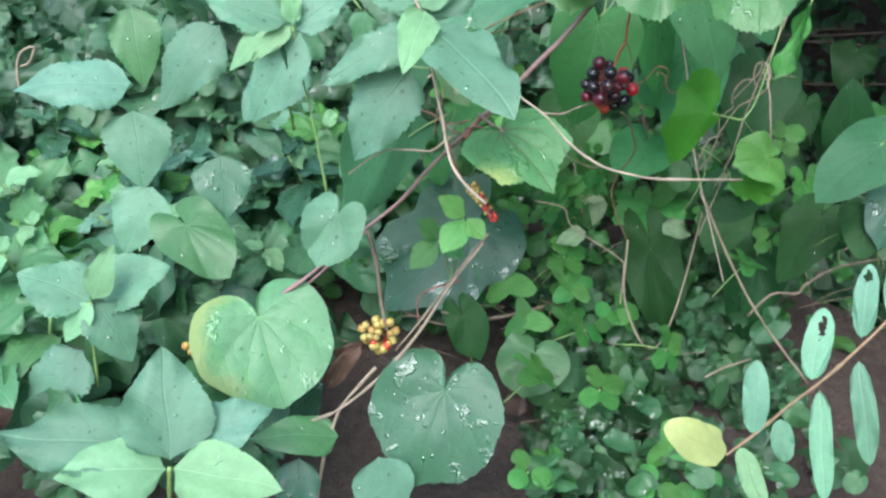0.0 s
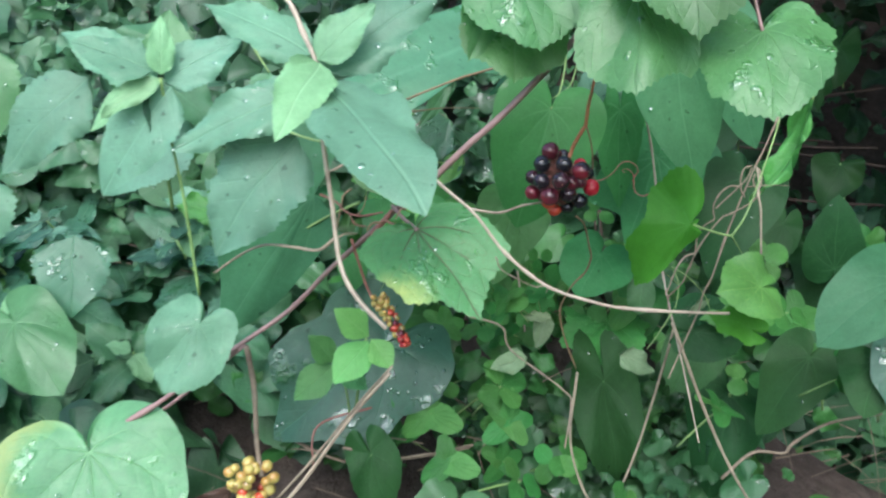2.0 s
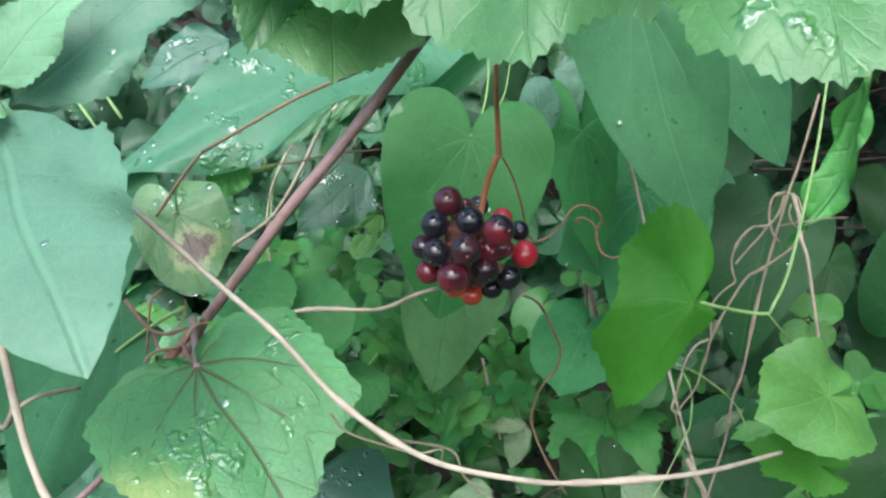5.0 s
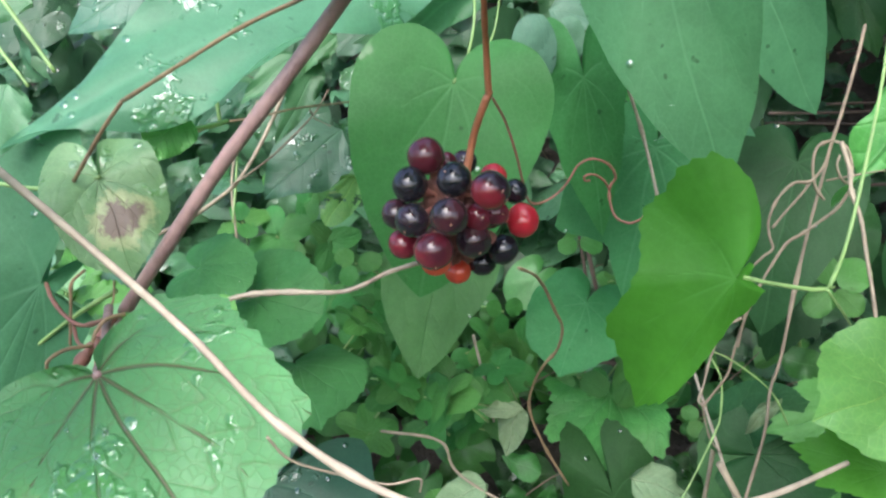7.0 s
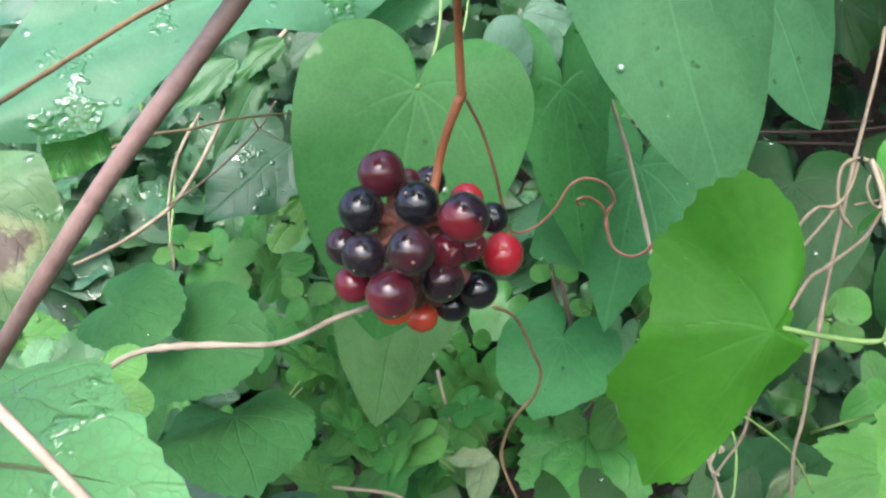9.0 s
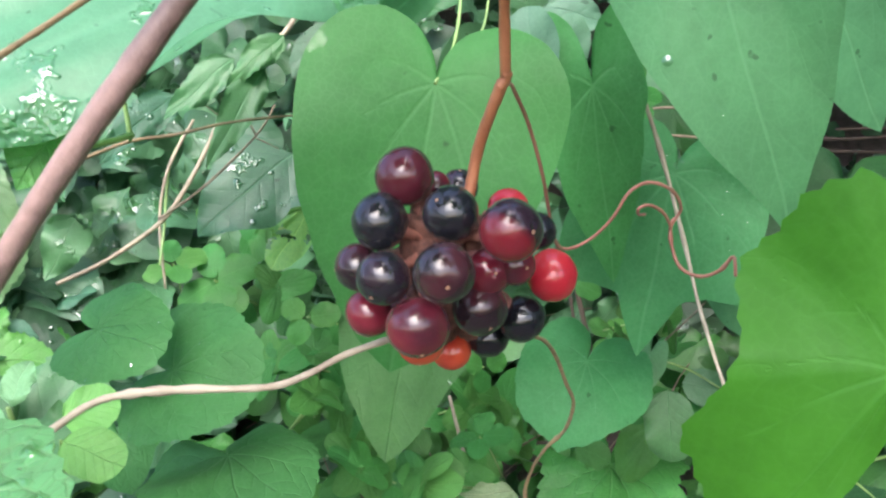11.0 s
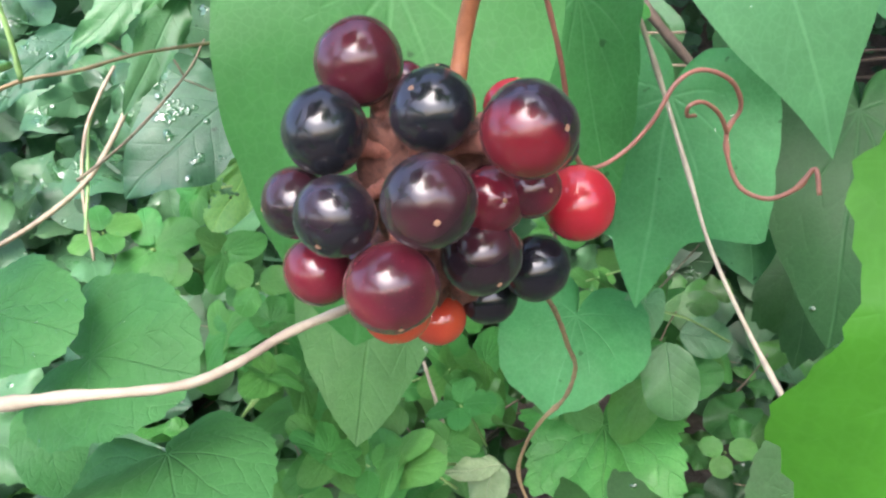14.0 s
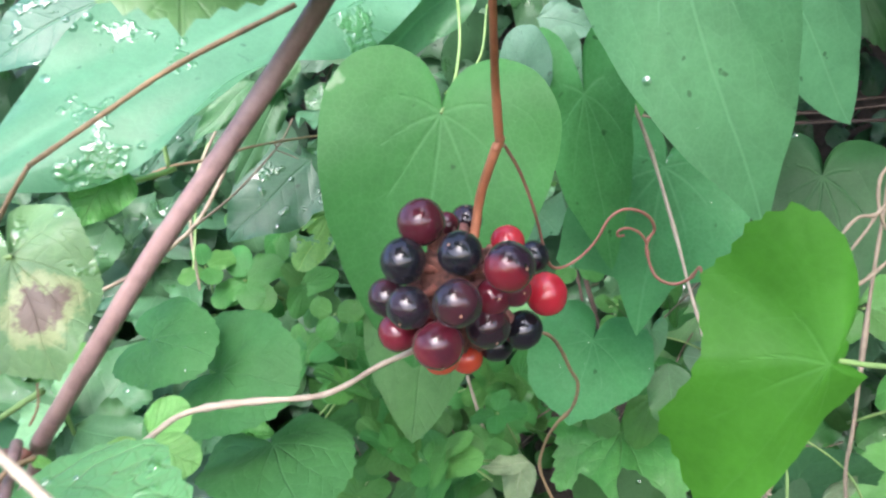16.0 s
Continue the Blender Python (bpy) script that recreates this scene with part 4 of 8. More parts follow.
leaf(overhanging_vine, 'broadlobed', (0.1164, 0.5250, 0.6434), (0.1265, 0.5050, 0.6099), 0.0531, (-0.04, -0.86, 0.50), LOBED_PLAIN, arch=0.06, fold=0.1, seed=25, serrate=0.055, teeth=32, wave=0.7)
leaf(overhanging_vine, 'broadlobed', (0.1199, 0.5400, 0.6305), (0.1167, 0.5150, 0.5961), 0.0506, (0.02, -0.81, 0.59), LOBED_PLAIN, arch=0.05, fold=0.1, seed=23, serrate=0.055, teeth=32, wave=0.7)
leaf(overhanging_vine, 'broadlobed', (0.1088, 0.5350, 0.6447), (0.0975, 0.5200, 0.6047), 0.0278, (0.51, -0.84, 0.17), LOBED_PLAIN, arch=0.06, fold=0.3, seed=26, serrate=0.055, teeth=32, wave=0.7)
stem(overhanging_vine, ((0.2013, 0.4750, 0.6198), (0.1974, 0.4900, 0.6418), (0.1703, 0.4850, 0.6572), (0.1428, 0.5000, 0.6618), (0.1164, 0.5250, 0.6434)), 0.00065, 0.00065, PURPLE_STEM, seed=33)

# ---- straw-coloured vine ----
straw_vine = thing('straw_vine', 'pale grey-brown woody vine sweeping past the berries', 'vine')
stem(straw_vine, ((0.0235, 0.5650, 0.5869), (0.0397, 0.5500, 0.5838), (0.0563, 0.5300, 0.5791), (0.0707, 0.5130, 0.5739), (0.0871, 0.5100, 0.5570), (0.1018, 0.5000, 0.5461), (0.1146, 0.4970, 0.5307), (0.1317, 0.4950, 0.5177), (0.1510, 0.4960, 0.5108), (0.1661, 0.5000, 0.5068), (0.1937, 0.5080, 0.5029), (0.2240, 0.5320, 0.4948)), 0.00075, 0.00056, BLEACHED_STEM, rough=0.06, knots=5, per=9, seed=34)
leaf(straw_vine, 'cordate', (0.2435, 0.5450, 0.5041), (0.2181, 0.5360, 0.5031), 0.0348, (0.24, -0.76, 0.60), LIME, serrate=0.04, teeth=12, wave=0.6, fold=0.15, seed=31)
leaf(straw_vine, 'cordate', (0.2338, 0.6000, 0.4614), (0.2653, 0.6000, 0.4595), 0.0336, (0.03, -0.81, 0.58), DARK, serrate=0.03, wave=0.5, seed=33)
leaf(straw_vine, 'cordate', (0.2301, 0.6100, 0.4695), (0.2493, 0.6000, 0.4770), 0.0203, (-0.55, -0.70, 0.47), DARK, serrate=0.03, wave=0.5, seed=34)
stem(straw_vine, ((0.1112, 0.5000, 0.5281), (0.1139, 0.5030, 0.5221), (0.1212, 0.5060, 0.5171), (0.1290, 0.5080, 0.5133), (0.1346, 0.5080, 0.5138), (0.1345, 0.5100, 0.5101)), 0.00025, 0.00019, STRAW_STEM, name='side_stem', seed=38)
leaf(straw_vine, 'lobed', (0.2426, 0.5500, 0.4816), (0.2243, 0.5600, 0.4852), 0.0193, (-0.24, -0.70, 0.68), BRIGHT, serrate=0.08, teeth=16, wave=0.6, seed=35)
leaf(straw_vine, 'lobed', (0.2636, 0.6000, 0.4735), (0.2350, 0.6000, 0.4676), 0.0275, (-0.15, -0.68, 0.72), FRESH, serrate=0.08, teeth=16, wave=0.5, seed=36)

# ---- opposite-leaved shoots ----
tall_shoot = thing('leafy_shoot', 'tall weed shoot with matt toothed opposite leaves', 'weed', 'weed shoots')
stem(tall_shoot, ((-0.0230, 0.5700, 0.6511), (0.0016, 0.5550, 0.6424), (0.0199, 0.5450, 0.6306), (0.0277, 0.5400, 0.6161), (0.0347, 0.5300, 0.6029), (0.0384, 0.5150, 0.5866), (0.0406, 0.5020, 0.5723), (0.0442, 0.4980, 0.5491), (0.0476, 0.4950, 0.5253), (0.0549, 0.4900, 0.5124), (0.0667, 0.4880, 0.5004)), 0.00115, 0.00086, BLEACHED_STEM, rough=0.08, knots=2, seed=41)
stem(tall_shoot, ((0.0679, 0.5200, 0.4710), (0.0490, 0.5600, 0.4335), (0.0210, 0.5900, 0.3856), (-0.0037, 0.6000, 0.3523)), 0.00065, 0.00076, STRAW_STEM, rough=0.08, knots=1, seed=42)
stem(tall_shoot, ((0.0460, 0.4960, 0.5364), (0.0375, 0.5050, 0.5285), (0.0252, 0.5200, 0.5258), (0.0098, 0.5350, 0.5230), (-0.0029, 0.5450, 0.5164), (-0.0196, 0.5560, 0.5036)), 0.00071, 0.00053, STRAW_STEM, name='tendril', seed=43)
stem(tall_shoot, ((0.0455, 0.4960, 0.5354), (0.0491, 0.5000, 0.5367), (0.0532, 0.5100, 0.5347)), 0.00057, 0.00045, STRAW_STEM, name='tendril', seed=44)
leaf(tall_shoot, 'ovate', (0.0348, 0.5300, 0.6050), (0.0589, 0.5350, 0.6294), 0.0205, (-0.12, -0.94, 0.31), PALE, serrate=0.1, teeth=16, seed=45)
leaf(tall_shoot, 'ovate', (0.0373, 0.5220, 0.6046), (0.0254, 0.4780, 0.5759), 0.0239, (0.28, -0.58, 0.77), PALE, fold=0.1, serrate=0.1, teeth=16, seed=46)
leaf(tall_shoot, 'blunt', (0.0368, 0.5210, 0.5970), (0.0814, 0.4530, 0.5545), 0.0420, (0.09, -0.46, 0.88), BLUE_PALE, serrate=0.07, teeth=20, fold=0.03, wave=0.4, seed=47)
leaf(tall_shoot, 'ovate', (0.0333, 0.5250, 0.5929), (-0.0239, 0.5150, 0.5664), 0.0278, (-0.09, -0.86, 0.51), BLUE, fold=0.1, serrate=0.11, teeth=17, wave=0.3, seed=48)
leaf(tall_shoot, 'ovate', (0.0322, 0.5350, 0.6063), (-0.0178, 0.5500, 0.6284), 0.0269, (0.07, -0.75, 0.66), BLUE, serrate=0.11, teeth=17, wave=0.3, seed=49)
leaf(tall_shoot, 'ovate', (0.0354, 0.5350, 0.5993), (0.0876, 0.5600, 0.6366), 0.0307, (0.04, -0.86, 0.51), BLUE, serrate=0.11, teeth=17, wave=0.3, seed=50)
leaf(tall_shoot, 'ovate', (0.0259, 0.5250, 0.5742), (-0.0106, 0.5200, 0.5209), 0.0438, (-0.16, -0.97, 0.20), BLUE_PALE, fold=0.05, serrate=0.11, teeth=17, wave=0.3, seed=51)
side_shoot = thing('leafy_shoot', 'weed shoot with toothed blue-green leaves, sky sheen tinted into their colour', 'weed', 'weed shoots')
stem(side_shoot, ((-0.0542, 0.6000, 0.5938), (-0.0547, 0.6100, 0.5670), (-0.0517, 0.6200, 0.5263), (-0.0490, 0.6300, 0.4689)), 0.00074, 0.00087, GREEN_STEM, seed=52)
leaf(side_shoot, 'ovate', (-0.0555, 0.6000, 0.5938), (-0.0823, 0.5900, 0.5736), 0.0141, (0.03, -0.91, 0.41), PALE, serrate=0.1, teeth=16, seed=53)
leaf(side_shoot, 'ovate', (-0.0541, 0.6000, 0.5950), (-0.0539, 0.6050, 0.6248), 0.0149, (0.36, -0.92, 0.15), PALE, serrate=0.1, teeth=16, seed=54)
leaf(side_shoot, 'ovate', (-0.0573, 0.6000, 0.5963), (-0.0990, 0.6000, 0.6107), 0.0281, (0.22, -0.73, 0.64), BLUE, serrate=0.11, teeth=17, wave=0.3, seed=55)
leaf(side_shoot, 'ovate', (-0.0503, 0.6050, 0.5897), (-0.0887, 0.6000, 0.5317), 0.0371, (-0.05, -0.99, 0.12), BLUE, serrate=0.06, teeth=20, wave=0.15, fold=0.05, seed=56)
leaf(side_shoot, 'ovate', (-0.0541, 0.6050, 0.5910), (-0.0168, 0.6200, 0.6142), 0.0291, (0.06, -0.88, 0.47), BLUE, serrate=0.11, teeth=17, wave=0.3, seed=57)
leaf(side_shoot, 'ovate', (-0.0526, 0.6100, 0.5616), (-0.0643, 0.6000, 0.5835), 0.0212, (0.77, -0.62, 0.13), BLUE_DEEP, serrate=0.11, teeth=17, wave=0.3, seed=58)
low_shoot = thing('leafy_shoot', 'low weed shoot topped by a pale young leaf pair', 'weed', 'weed shoots')
stem(low_shoot, ((-0.1375, 0.4750, 0.3411), (-0.1438, 0.4800, 0.3152), (-0.1596, 0.5000, 0.2529)), 0.00153, 0.00141, GREEN_STEM, seed=59)
leaf(low_shoot, 'ovate', (-0.1400, 0.4750, 0.3395), (-0.2036, 0.4600, 0.3487), 0.0437, (0.24, -0.54, 0.81), PALE, serrate=0.03, teeth=14, fold=0.12, seed=60)
leaf(low_shoot, 'ovate', (-0.1357, 0.4750, 0.3393), (-0.0669, 0.4700, 0.3251), 0.0442, (0.13, -0.54, 0.83), PALE, serrate=0.03, teeth=14, fold=0.12, seed=61)
leaf(low_shoot, 'ovate', (-0.1382, 0.4800, 0.3430), (-0.1479, 0.5200, 0.4026), 0.0599, (0.31, -0.76, 0.56), BLUE, serrate=0.06, teeth=14, fold=0.12, wave=0.45, seed=62)
leaf(low_shoot, 'ovate', (-0.1479, 0.4900, 0.3428), (-0.2468, 0.4800, 0.3641), 0.0539, (0.23, -0.55, 0.81), BLUE, serrate=0.06, teeth=14, fold=0.1, wave=0.45, seed=63)
leaf(low_shoot, 'ovate', (-0.1351, 0.4900, 0.3423), (-0.0784, 0.5100, 0.3612), 0.0441, (-0.01, -0.67, 0.74), BLUE, serrate=0.06, teeth=14, fold=0.1, wave=0.45, seed=64)
left_shoot = thing('leafy_shoot', 'weed shoot with pale tip leaves and grey-green leaves', 'weed', 'weed shoots')
stem(left_shoot, ((-0.2197, 0.5800, 0.4110), (-0.2265, 0.5850, 0.3792), (-0.2404, 0.6000, 0.3227)), 0.00118, 0.00128, GREEN_STEM, seed=65)
leaf(left_shoot, 'ovate', (-0.2172, 0.5800, 0.4132), (-0.1991, 0.5900, 0.4513), 0.0236, (0.05, -0.97, 0.23), PALE, serrate=0.1, teeth=16, seed=66)
leaf(left_shoot, 'ovate', (-0.2187, 0.5800, 0.4097), (-0.2433, 0.5750, 0.3822), 0.0214, (-0.19, -0.92, 0.34), PALE, serrate=0.1, teeth=16, seed=67)
leaf(left_shoot, 'ovate', (-0.2221, 0.5850, 0.4103), (-0.2743, 0.5900, 0.4315), 0.0515, (0.26, -0.58, 0.77), BLUE, serrate=0.11, teeth=17, wave=0.3, seed=68)
leaf(left_shoot, 'ovate', (-0.2182, 0.5850, 0.4087), (-0.1980, 0.5800, 0.3617), 0.0416, (0.59, -0.74, 0.33), BLUE, serrate=0.11, teeth=17, wave=0.3, seed=69)
leaf(left_shoot, 'ovate', (-0.2432, 0.6000, 0.3626), (-0.2888, 0.5800, 0.3142), 0.0521, (-0.09, -0.89, 0.45), BLUE, serrate=0.11, teeth=17, wave=0.3, seed=70)
leaf(left_shoot, 'ovate', (-0.2225, 0.6000, 0.4091), (-0.1695, 0.6100, 0.4255), 0.0508, (-0.07, -0.73, 0.68), BLUE, serrate=0.11, teeth=17, wave=0.3, seed=71)
far_left_shoot = thing('leafy_shoot', 'broad-leaved weed shoot among low undergrowth', 'weed', 'weed shoots')
stem(far_left_shoot, ((-0.0803, 0.6800, 0.5904), (-0.0845, 0.6900, 0.5565), (-0.0837, 0.7000, 0.5051)), 0.00108, 0.00116, GREEN_STEM, seed=72)
leaf(far_left_shoot, 'ovate', (-0.0803, 0.6800, 0.5904), (-0.1211, 0.6700, 0.5589), 0.0248, (-0.11, -0.90, 0.43), PALE, serrate=0.1, teeth=16, seed=73)
leaf(far_left_shoot, 'ovate', (-0.0829, 0.6850, 0.5889), (-0.1420, 0.6900, 0.6165), 0.0408, (0.21, -0.77, 0.60), BLUE, serrate=0.11, teeth=17, wave=0.3, seed=74)
leaf(far_left_shoot, 'ovate', (-0.0783, 0.6800, 0.5891), (-0.0488, 0.6800, 0.5624), 0.0366, (0.40, -0.81, 0.44), MID, serrate=0.11, teeth=17, wave=0.3, seed=75)
leaf(far_left_shoot, 'ovate', (-0.0655, 0.6900, 0.5663), (-0.1187, 0.6800, 0.5178), 0.0531, (-0.18, -0.91, 0.38), BLUE, serrate=0.11, teeth=17, wave=0.3, seed=76)
leaf(far_left_shoot, 'ovate', (-0.0759, 0.6800, 0.5910), (-0.0752, 0.6900, 0.6311), 0.0340, (0.17, -0.96, 0.24), MID, serrate=0.11, teeth=17, wave=0.3, seed=77)
leaf(far_left_shoot, 'ovate', (-0.1314, 0.7000, 0.5902), (-0.1861, 0.6900, 0.5283), 0.0514, (-0.13, -0.95, 0.27), BLUE, serrate=0.11, teeth=17, wave=0.3, seed=78)
leaf(far_left_shoot, 'ovate', (-0.2175, 0.7200, 0.5454), (-0.3089, 0.7000, 0.5485), 0.0509, (0.18, -0.74, 0.65), BLUE, serrate=0.11, teeth=17, wave=0.3, seed=79)
leaf(far_left_shoot, 'ovate', (-0.2158, 0.7400, 0.6070), (-0.2125, 0.7300, 0.5412), 0.0448, (0.36, -0.92, 0.16), MID, serrate=0.11, teeth=17, wave=0.3, seed=80)
leaf(far_left_shoot, 'ovate', (-0.2130, 0.7000, 0.5277), (-0.2076, 0.6800, 0.4664), 0.0575, (0.35, -0.88, 0.32), BLUE, serrate=0.11, teeth=17, wave=0.3, seed=81)
leaf(far_left_shoot, 'ovate', (-0.1408, 0.6800, 0.4915), (-0.1379, 0.6600, 0.4431), 0.0498, (0.26, -0.89, 0.38), BLUE_DEEP, serrate=0.11, teeth=17, wave=0.3, seed=82)
leaf(far_left_shoot, 'ovate', (-0.1919, 0.6600, 0.4738), (-0.2160, 0.6400, 0.4253), 0.0490, (0.09, -0.94, 0.34), BLUE, serrate=0.11, teeth=17, wave=0.3, seed=83)

# ---- yellowing vine with unripe berries ----
yellow_vine = thing('yellow_vine', 'creeping vine with rounded yellowing heart-shaped leaves', 'vine')
leaf(yellow_vine, 'shallow', (-0.1013, 0.5850, 0.3913), (-0.0820, 0.5550, 0.3318), 0.1027, (0.27, -0.82, 0.50), YELLOWING, wave=0.35, arch=0.05, fold=0.08, label='large heart-shaped leaf, pale and yellowing at the rim', seed=41)
leaf(yellow_vine, 'shallow', (0.0328, 0.5600, 0.3399), (0.0087, 0.5350, 0.2748), 0.0975, (-0.13, -0.91, 0.40), BLUE_DEEP, wave=0.4, arch=0.04, serrate=0.03, teeth=18, label='wet dark heart-shaped leaf', seed=42)
leaf(yellow_vine, 'cordate', (0.1058, 0.6600, 0.3119), (0.0943, 0.6400, 0.2823), 0.0617, (-0.11, -0.81, 0.58), MID, wave=0.5, seed=43)
leaf(yellow_vine, 'shallow', (-0.0312, 0.5650, 0.4736), (-0.0465, 0.5520, 0.4415), 0.0438, (0.09, -0.94, 0.34), BLUE, wave=0.7, fold=-0.05, serrate=0.04, teeth=13, seed=44)
leaf(yellow_vine, 'cordate', (-0.1629, 0.6400, 0.4463), (-0.1283, 0.6200, 0.4094), 0.0545, (0.27, -0.72, 0.64), MID, wave=0.4, seed=45)
leaf(yellow_vine, 'ovate', (-0.0464, 0.5600, 0.3041), (-0.1071, 0.5400, 0.3170), 0.0328, (0.34, -0.53, 0.78), MID, seed=46)
leaf(yellow_vine, 'ovate', (-0.0140, 0.5300, 0.3061), (-0.0096, 0.5200, 0.2500), 0.0439, (0.20, -0.96, 0.19), BLUE, seed=47)
leaf(yellow_vine, 'ovate', (-0.0752, 0.5500, 0.2935), (-0.0813, 0.5300, 0.2443), 0.0331, (0.11, -0.93, 0.36), BLUE_DEEP, seed=48)
leaf(yellow_vine, 'ovate', (-0.0912, 0.6200, 0.3098), (-0.0758, 0.6200, 0.2827), 0.0414, (0.57, -0.75, 0.33), BLUE_DEEP, seed=49)
stem(yellow_vine, ((0.0652, 0.5600, 0.4509), (0.0429, 0.5650, 0.4211), (0.0166, 0.5700, 0.3808), (-0.0102, 0.5700, 0.3499), (-0.0452, 0.5650, 0.3236), (-0.0746, 0.5600, 0.3149)), 0.00109, 0.00105, STRAW_STEM, knots=2, seed=93)
stem(yellow_vine, ((-0.0452, 0.5650, 0.3236), (-0.0583, 0.5600, 0.2908), (-0.0671, 0.5500, 0.2531)), 0.00135, 0.00122, STRAW_STEM, seed=94)
stem(yellow_vine, ((-0.0181, 0.5850, 0.3466), (-0.0376, 0.5750, 0.3292), (-0.0452, 0.5650, 0.3236)), 0.00137, 0.00120, STRAW_STEM, seed=95)
stem(yellow_vine, ((-0.1022, 0.5880, 0.3899), (-0.0931, 0.6100, 0.3872), (-0.0604, 0.6120, 0.4106), (-0.0180, 0.6060, 0.4476)), 0.00120, 0.00104, PURPLE_STEM, name='petiole', seed=96)
gold_cluster = thing("berry_cluster", "small cluster of golden unripe berries on a vine", "berries", "unripe berry clusters")
berry(gold_cluster, (-0.0029, 0.5988, 0.3693), 0.00369, GOLD_SKIN, 0)
berry(gold_cluster, (-0.0262, 0.5958, 0.3664), 0.00318, GOLD_SKIN, 1)
berry(gold_cluster, (-0.0162, 0.5940, 0.3559), 0.00335, OLIVE_SKIN, 2)
berry(gold_cluster, (-0.0055, 0.5972, 0.3635), 0.00316, GOLD_SKIN, 3)
berry(gold_cluster, (-0.0095, 0.5922, 0.3604), 0.00356, ORANGE_SKIN, 4)
berry(gold_cluster, (-0.0177, 0.5906, 0.3615), 0.00373, OLIVE_SKIN, 5)
berry(gold_cluster, (-0.0240, 0.5952, 0.3769), 0.00295, GOLD_SKIN, 6)
berry(gold_cluster, (-0.0088, 0.5949, 0.3594), 0.00302, GOLD_SKIN, 7)
berry(gold_cluster, (-0.0093, 0.5963, 0.3585), 0.00320, OLIVE_SKIN, 8)
berry(gold_cluster, (-0.0084, 0.5924, 0.3613), 0.00280, GOLD_SKIN, 9)
berry(gold_cluster, (-0.0273, 0.5959, 0.3741), 0.00346, GOLD_SKIN, 10)
berry(gold_cluster, (-0.0110, 0.6022, 0.3617), 0.00333, ORANGE_SKIN, 11)
berry(gold_cluster, (-0.0192, 0.5898, 0.3748), 0.00322, GOLD_SKIN, 12)
berry(gold_cluster, (-0.0063, 0.5937, 0.3697), 0.00292, GOLD_SKIN, 13)
berry(gold_cluster, (-0.0141, 0.5893, 0.3737), 0.00299, OLIVE_SKIN, 14)
berry(gold_cluster, (-0.0061, 0.5963, 0.3779), 0.00352, GOLD_SKIN, 15)
berry(gold_cluster, (-0.0108, 0.5981, 0.3569), 0.00292, GOLD_SKIN, 16)
berry(gold_cluster, (-0.0054, 0.5997, 0.3618), 0.00377, OLIVE_SKIN, 17)
berry(gold_cluster, (-0.0141, 0.6053, 0.3682), 0.00357, GOLD_SKIN, 18)
berry(gold_cluster, (-0.0189, 0.5902, 0.3649), 0.00289, ORANGE_SKIN, 19)
berry(gold_cluster, (-0.0249, 0.5991, 0.3627), 0.00350, OLIVE_SKIN, 20)
berry(gold_cluster, (-0.0164, 0.5957, 0.3805), 0.00342, GOLD_SKIN, 21)
berry(gold_cluster, (-0.0164, 0.5997, 0.3792), 0.00299, GOLD_SKIN, 22)
berry(gold_cluster, (-0.0135, 0.6033, 0.3738), 0.00277, ORANGE_SKIN, 23)
berry(gold_cluster, (-0.0207, 0.6022, 0.3599), 0.00363, GOLD_SKIN, 24)
berry(gold_cluster, (-0.0120, 0.5926, 0.3796), 0.00285, GOLD_SKIN, 25)
berry(gold_cluster, (-0.0212, 0.5888, 0.3702), 0.00310, OLIVE_SKIN, 26)
berry(gold_cluster, (-0.0121, 0.5914, 0.3585), 0.00376, GOLD_SKIN, 27)
berry(gold_cluster, (-0.0168, 0.6046, 0.3741), 0.00280, GOLD_SKIN, 28)
berry(gold_cluster, (-0.0234, 0.6021, 0.3611), 0.00305, OLIVE_SKIN, 29)
berry(gold_cluster, (-0.0193, 0.5896, 0.3621), 0.00329, GOLD_SKIN, 30)
berry(gold_cluster, (-0.0147, 0.5907, 0.3788), 0.00353, GOLD_SKIN, 31)
berry(gold_cluster, (-0.0110, 0.5957, 0.3785), 0.00276, OLIVE_SKIN, 32)
berry(gold_cluster, (-0.0117, 0.5921, 0.3780), 0.00287, GOLD_SKIN, 33)
berry(gold_cluster, (-0.0158, 0.6011, 0.3563), 0.00319, GOLD_SKIN, 34)
berry(gold_cluster, (-0.0163, 0.5897, 0.3696), 0.00318, OLIVE_SKIN, 35)
berry(gold_cluster, (-0.0049, 0.5966, 0.3621), 0.00287, GOLD_SKIN, 36)
berry(gold_cluster, (-0.0071, 0.6002, 0.3642), 0.00295, GOLD_SKIN, 37)
rachis(gold_cluster, Vector((-0.0150, 0.6000, 0.3680)), 0.0045, 0.0060, 4)
russet_cluster = thing("berry_cluster", "cluster of orange and gold ripening berries under a lobed leaf", "berries", "unripe berry clusters")
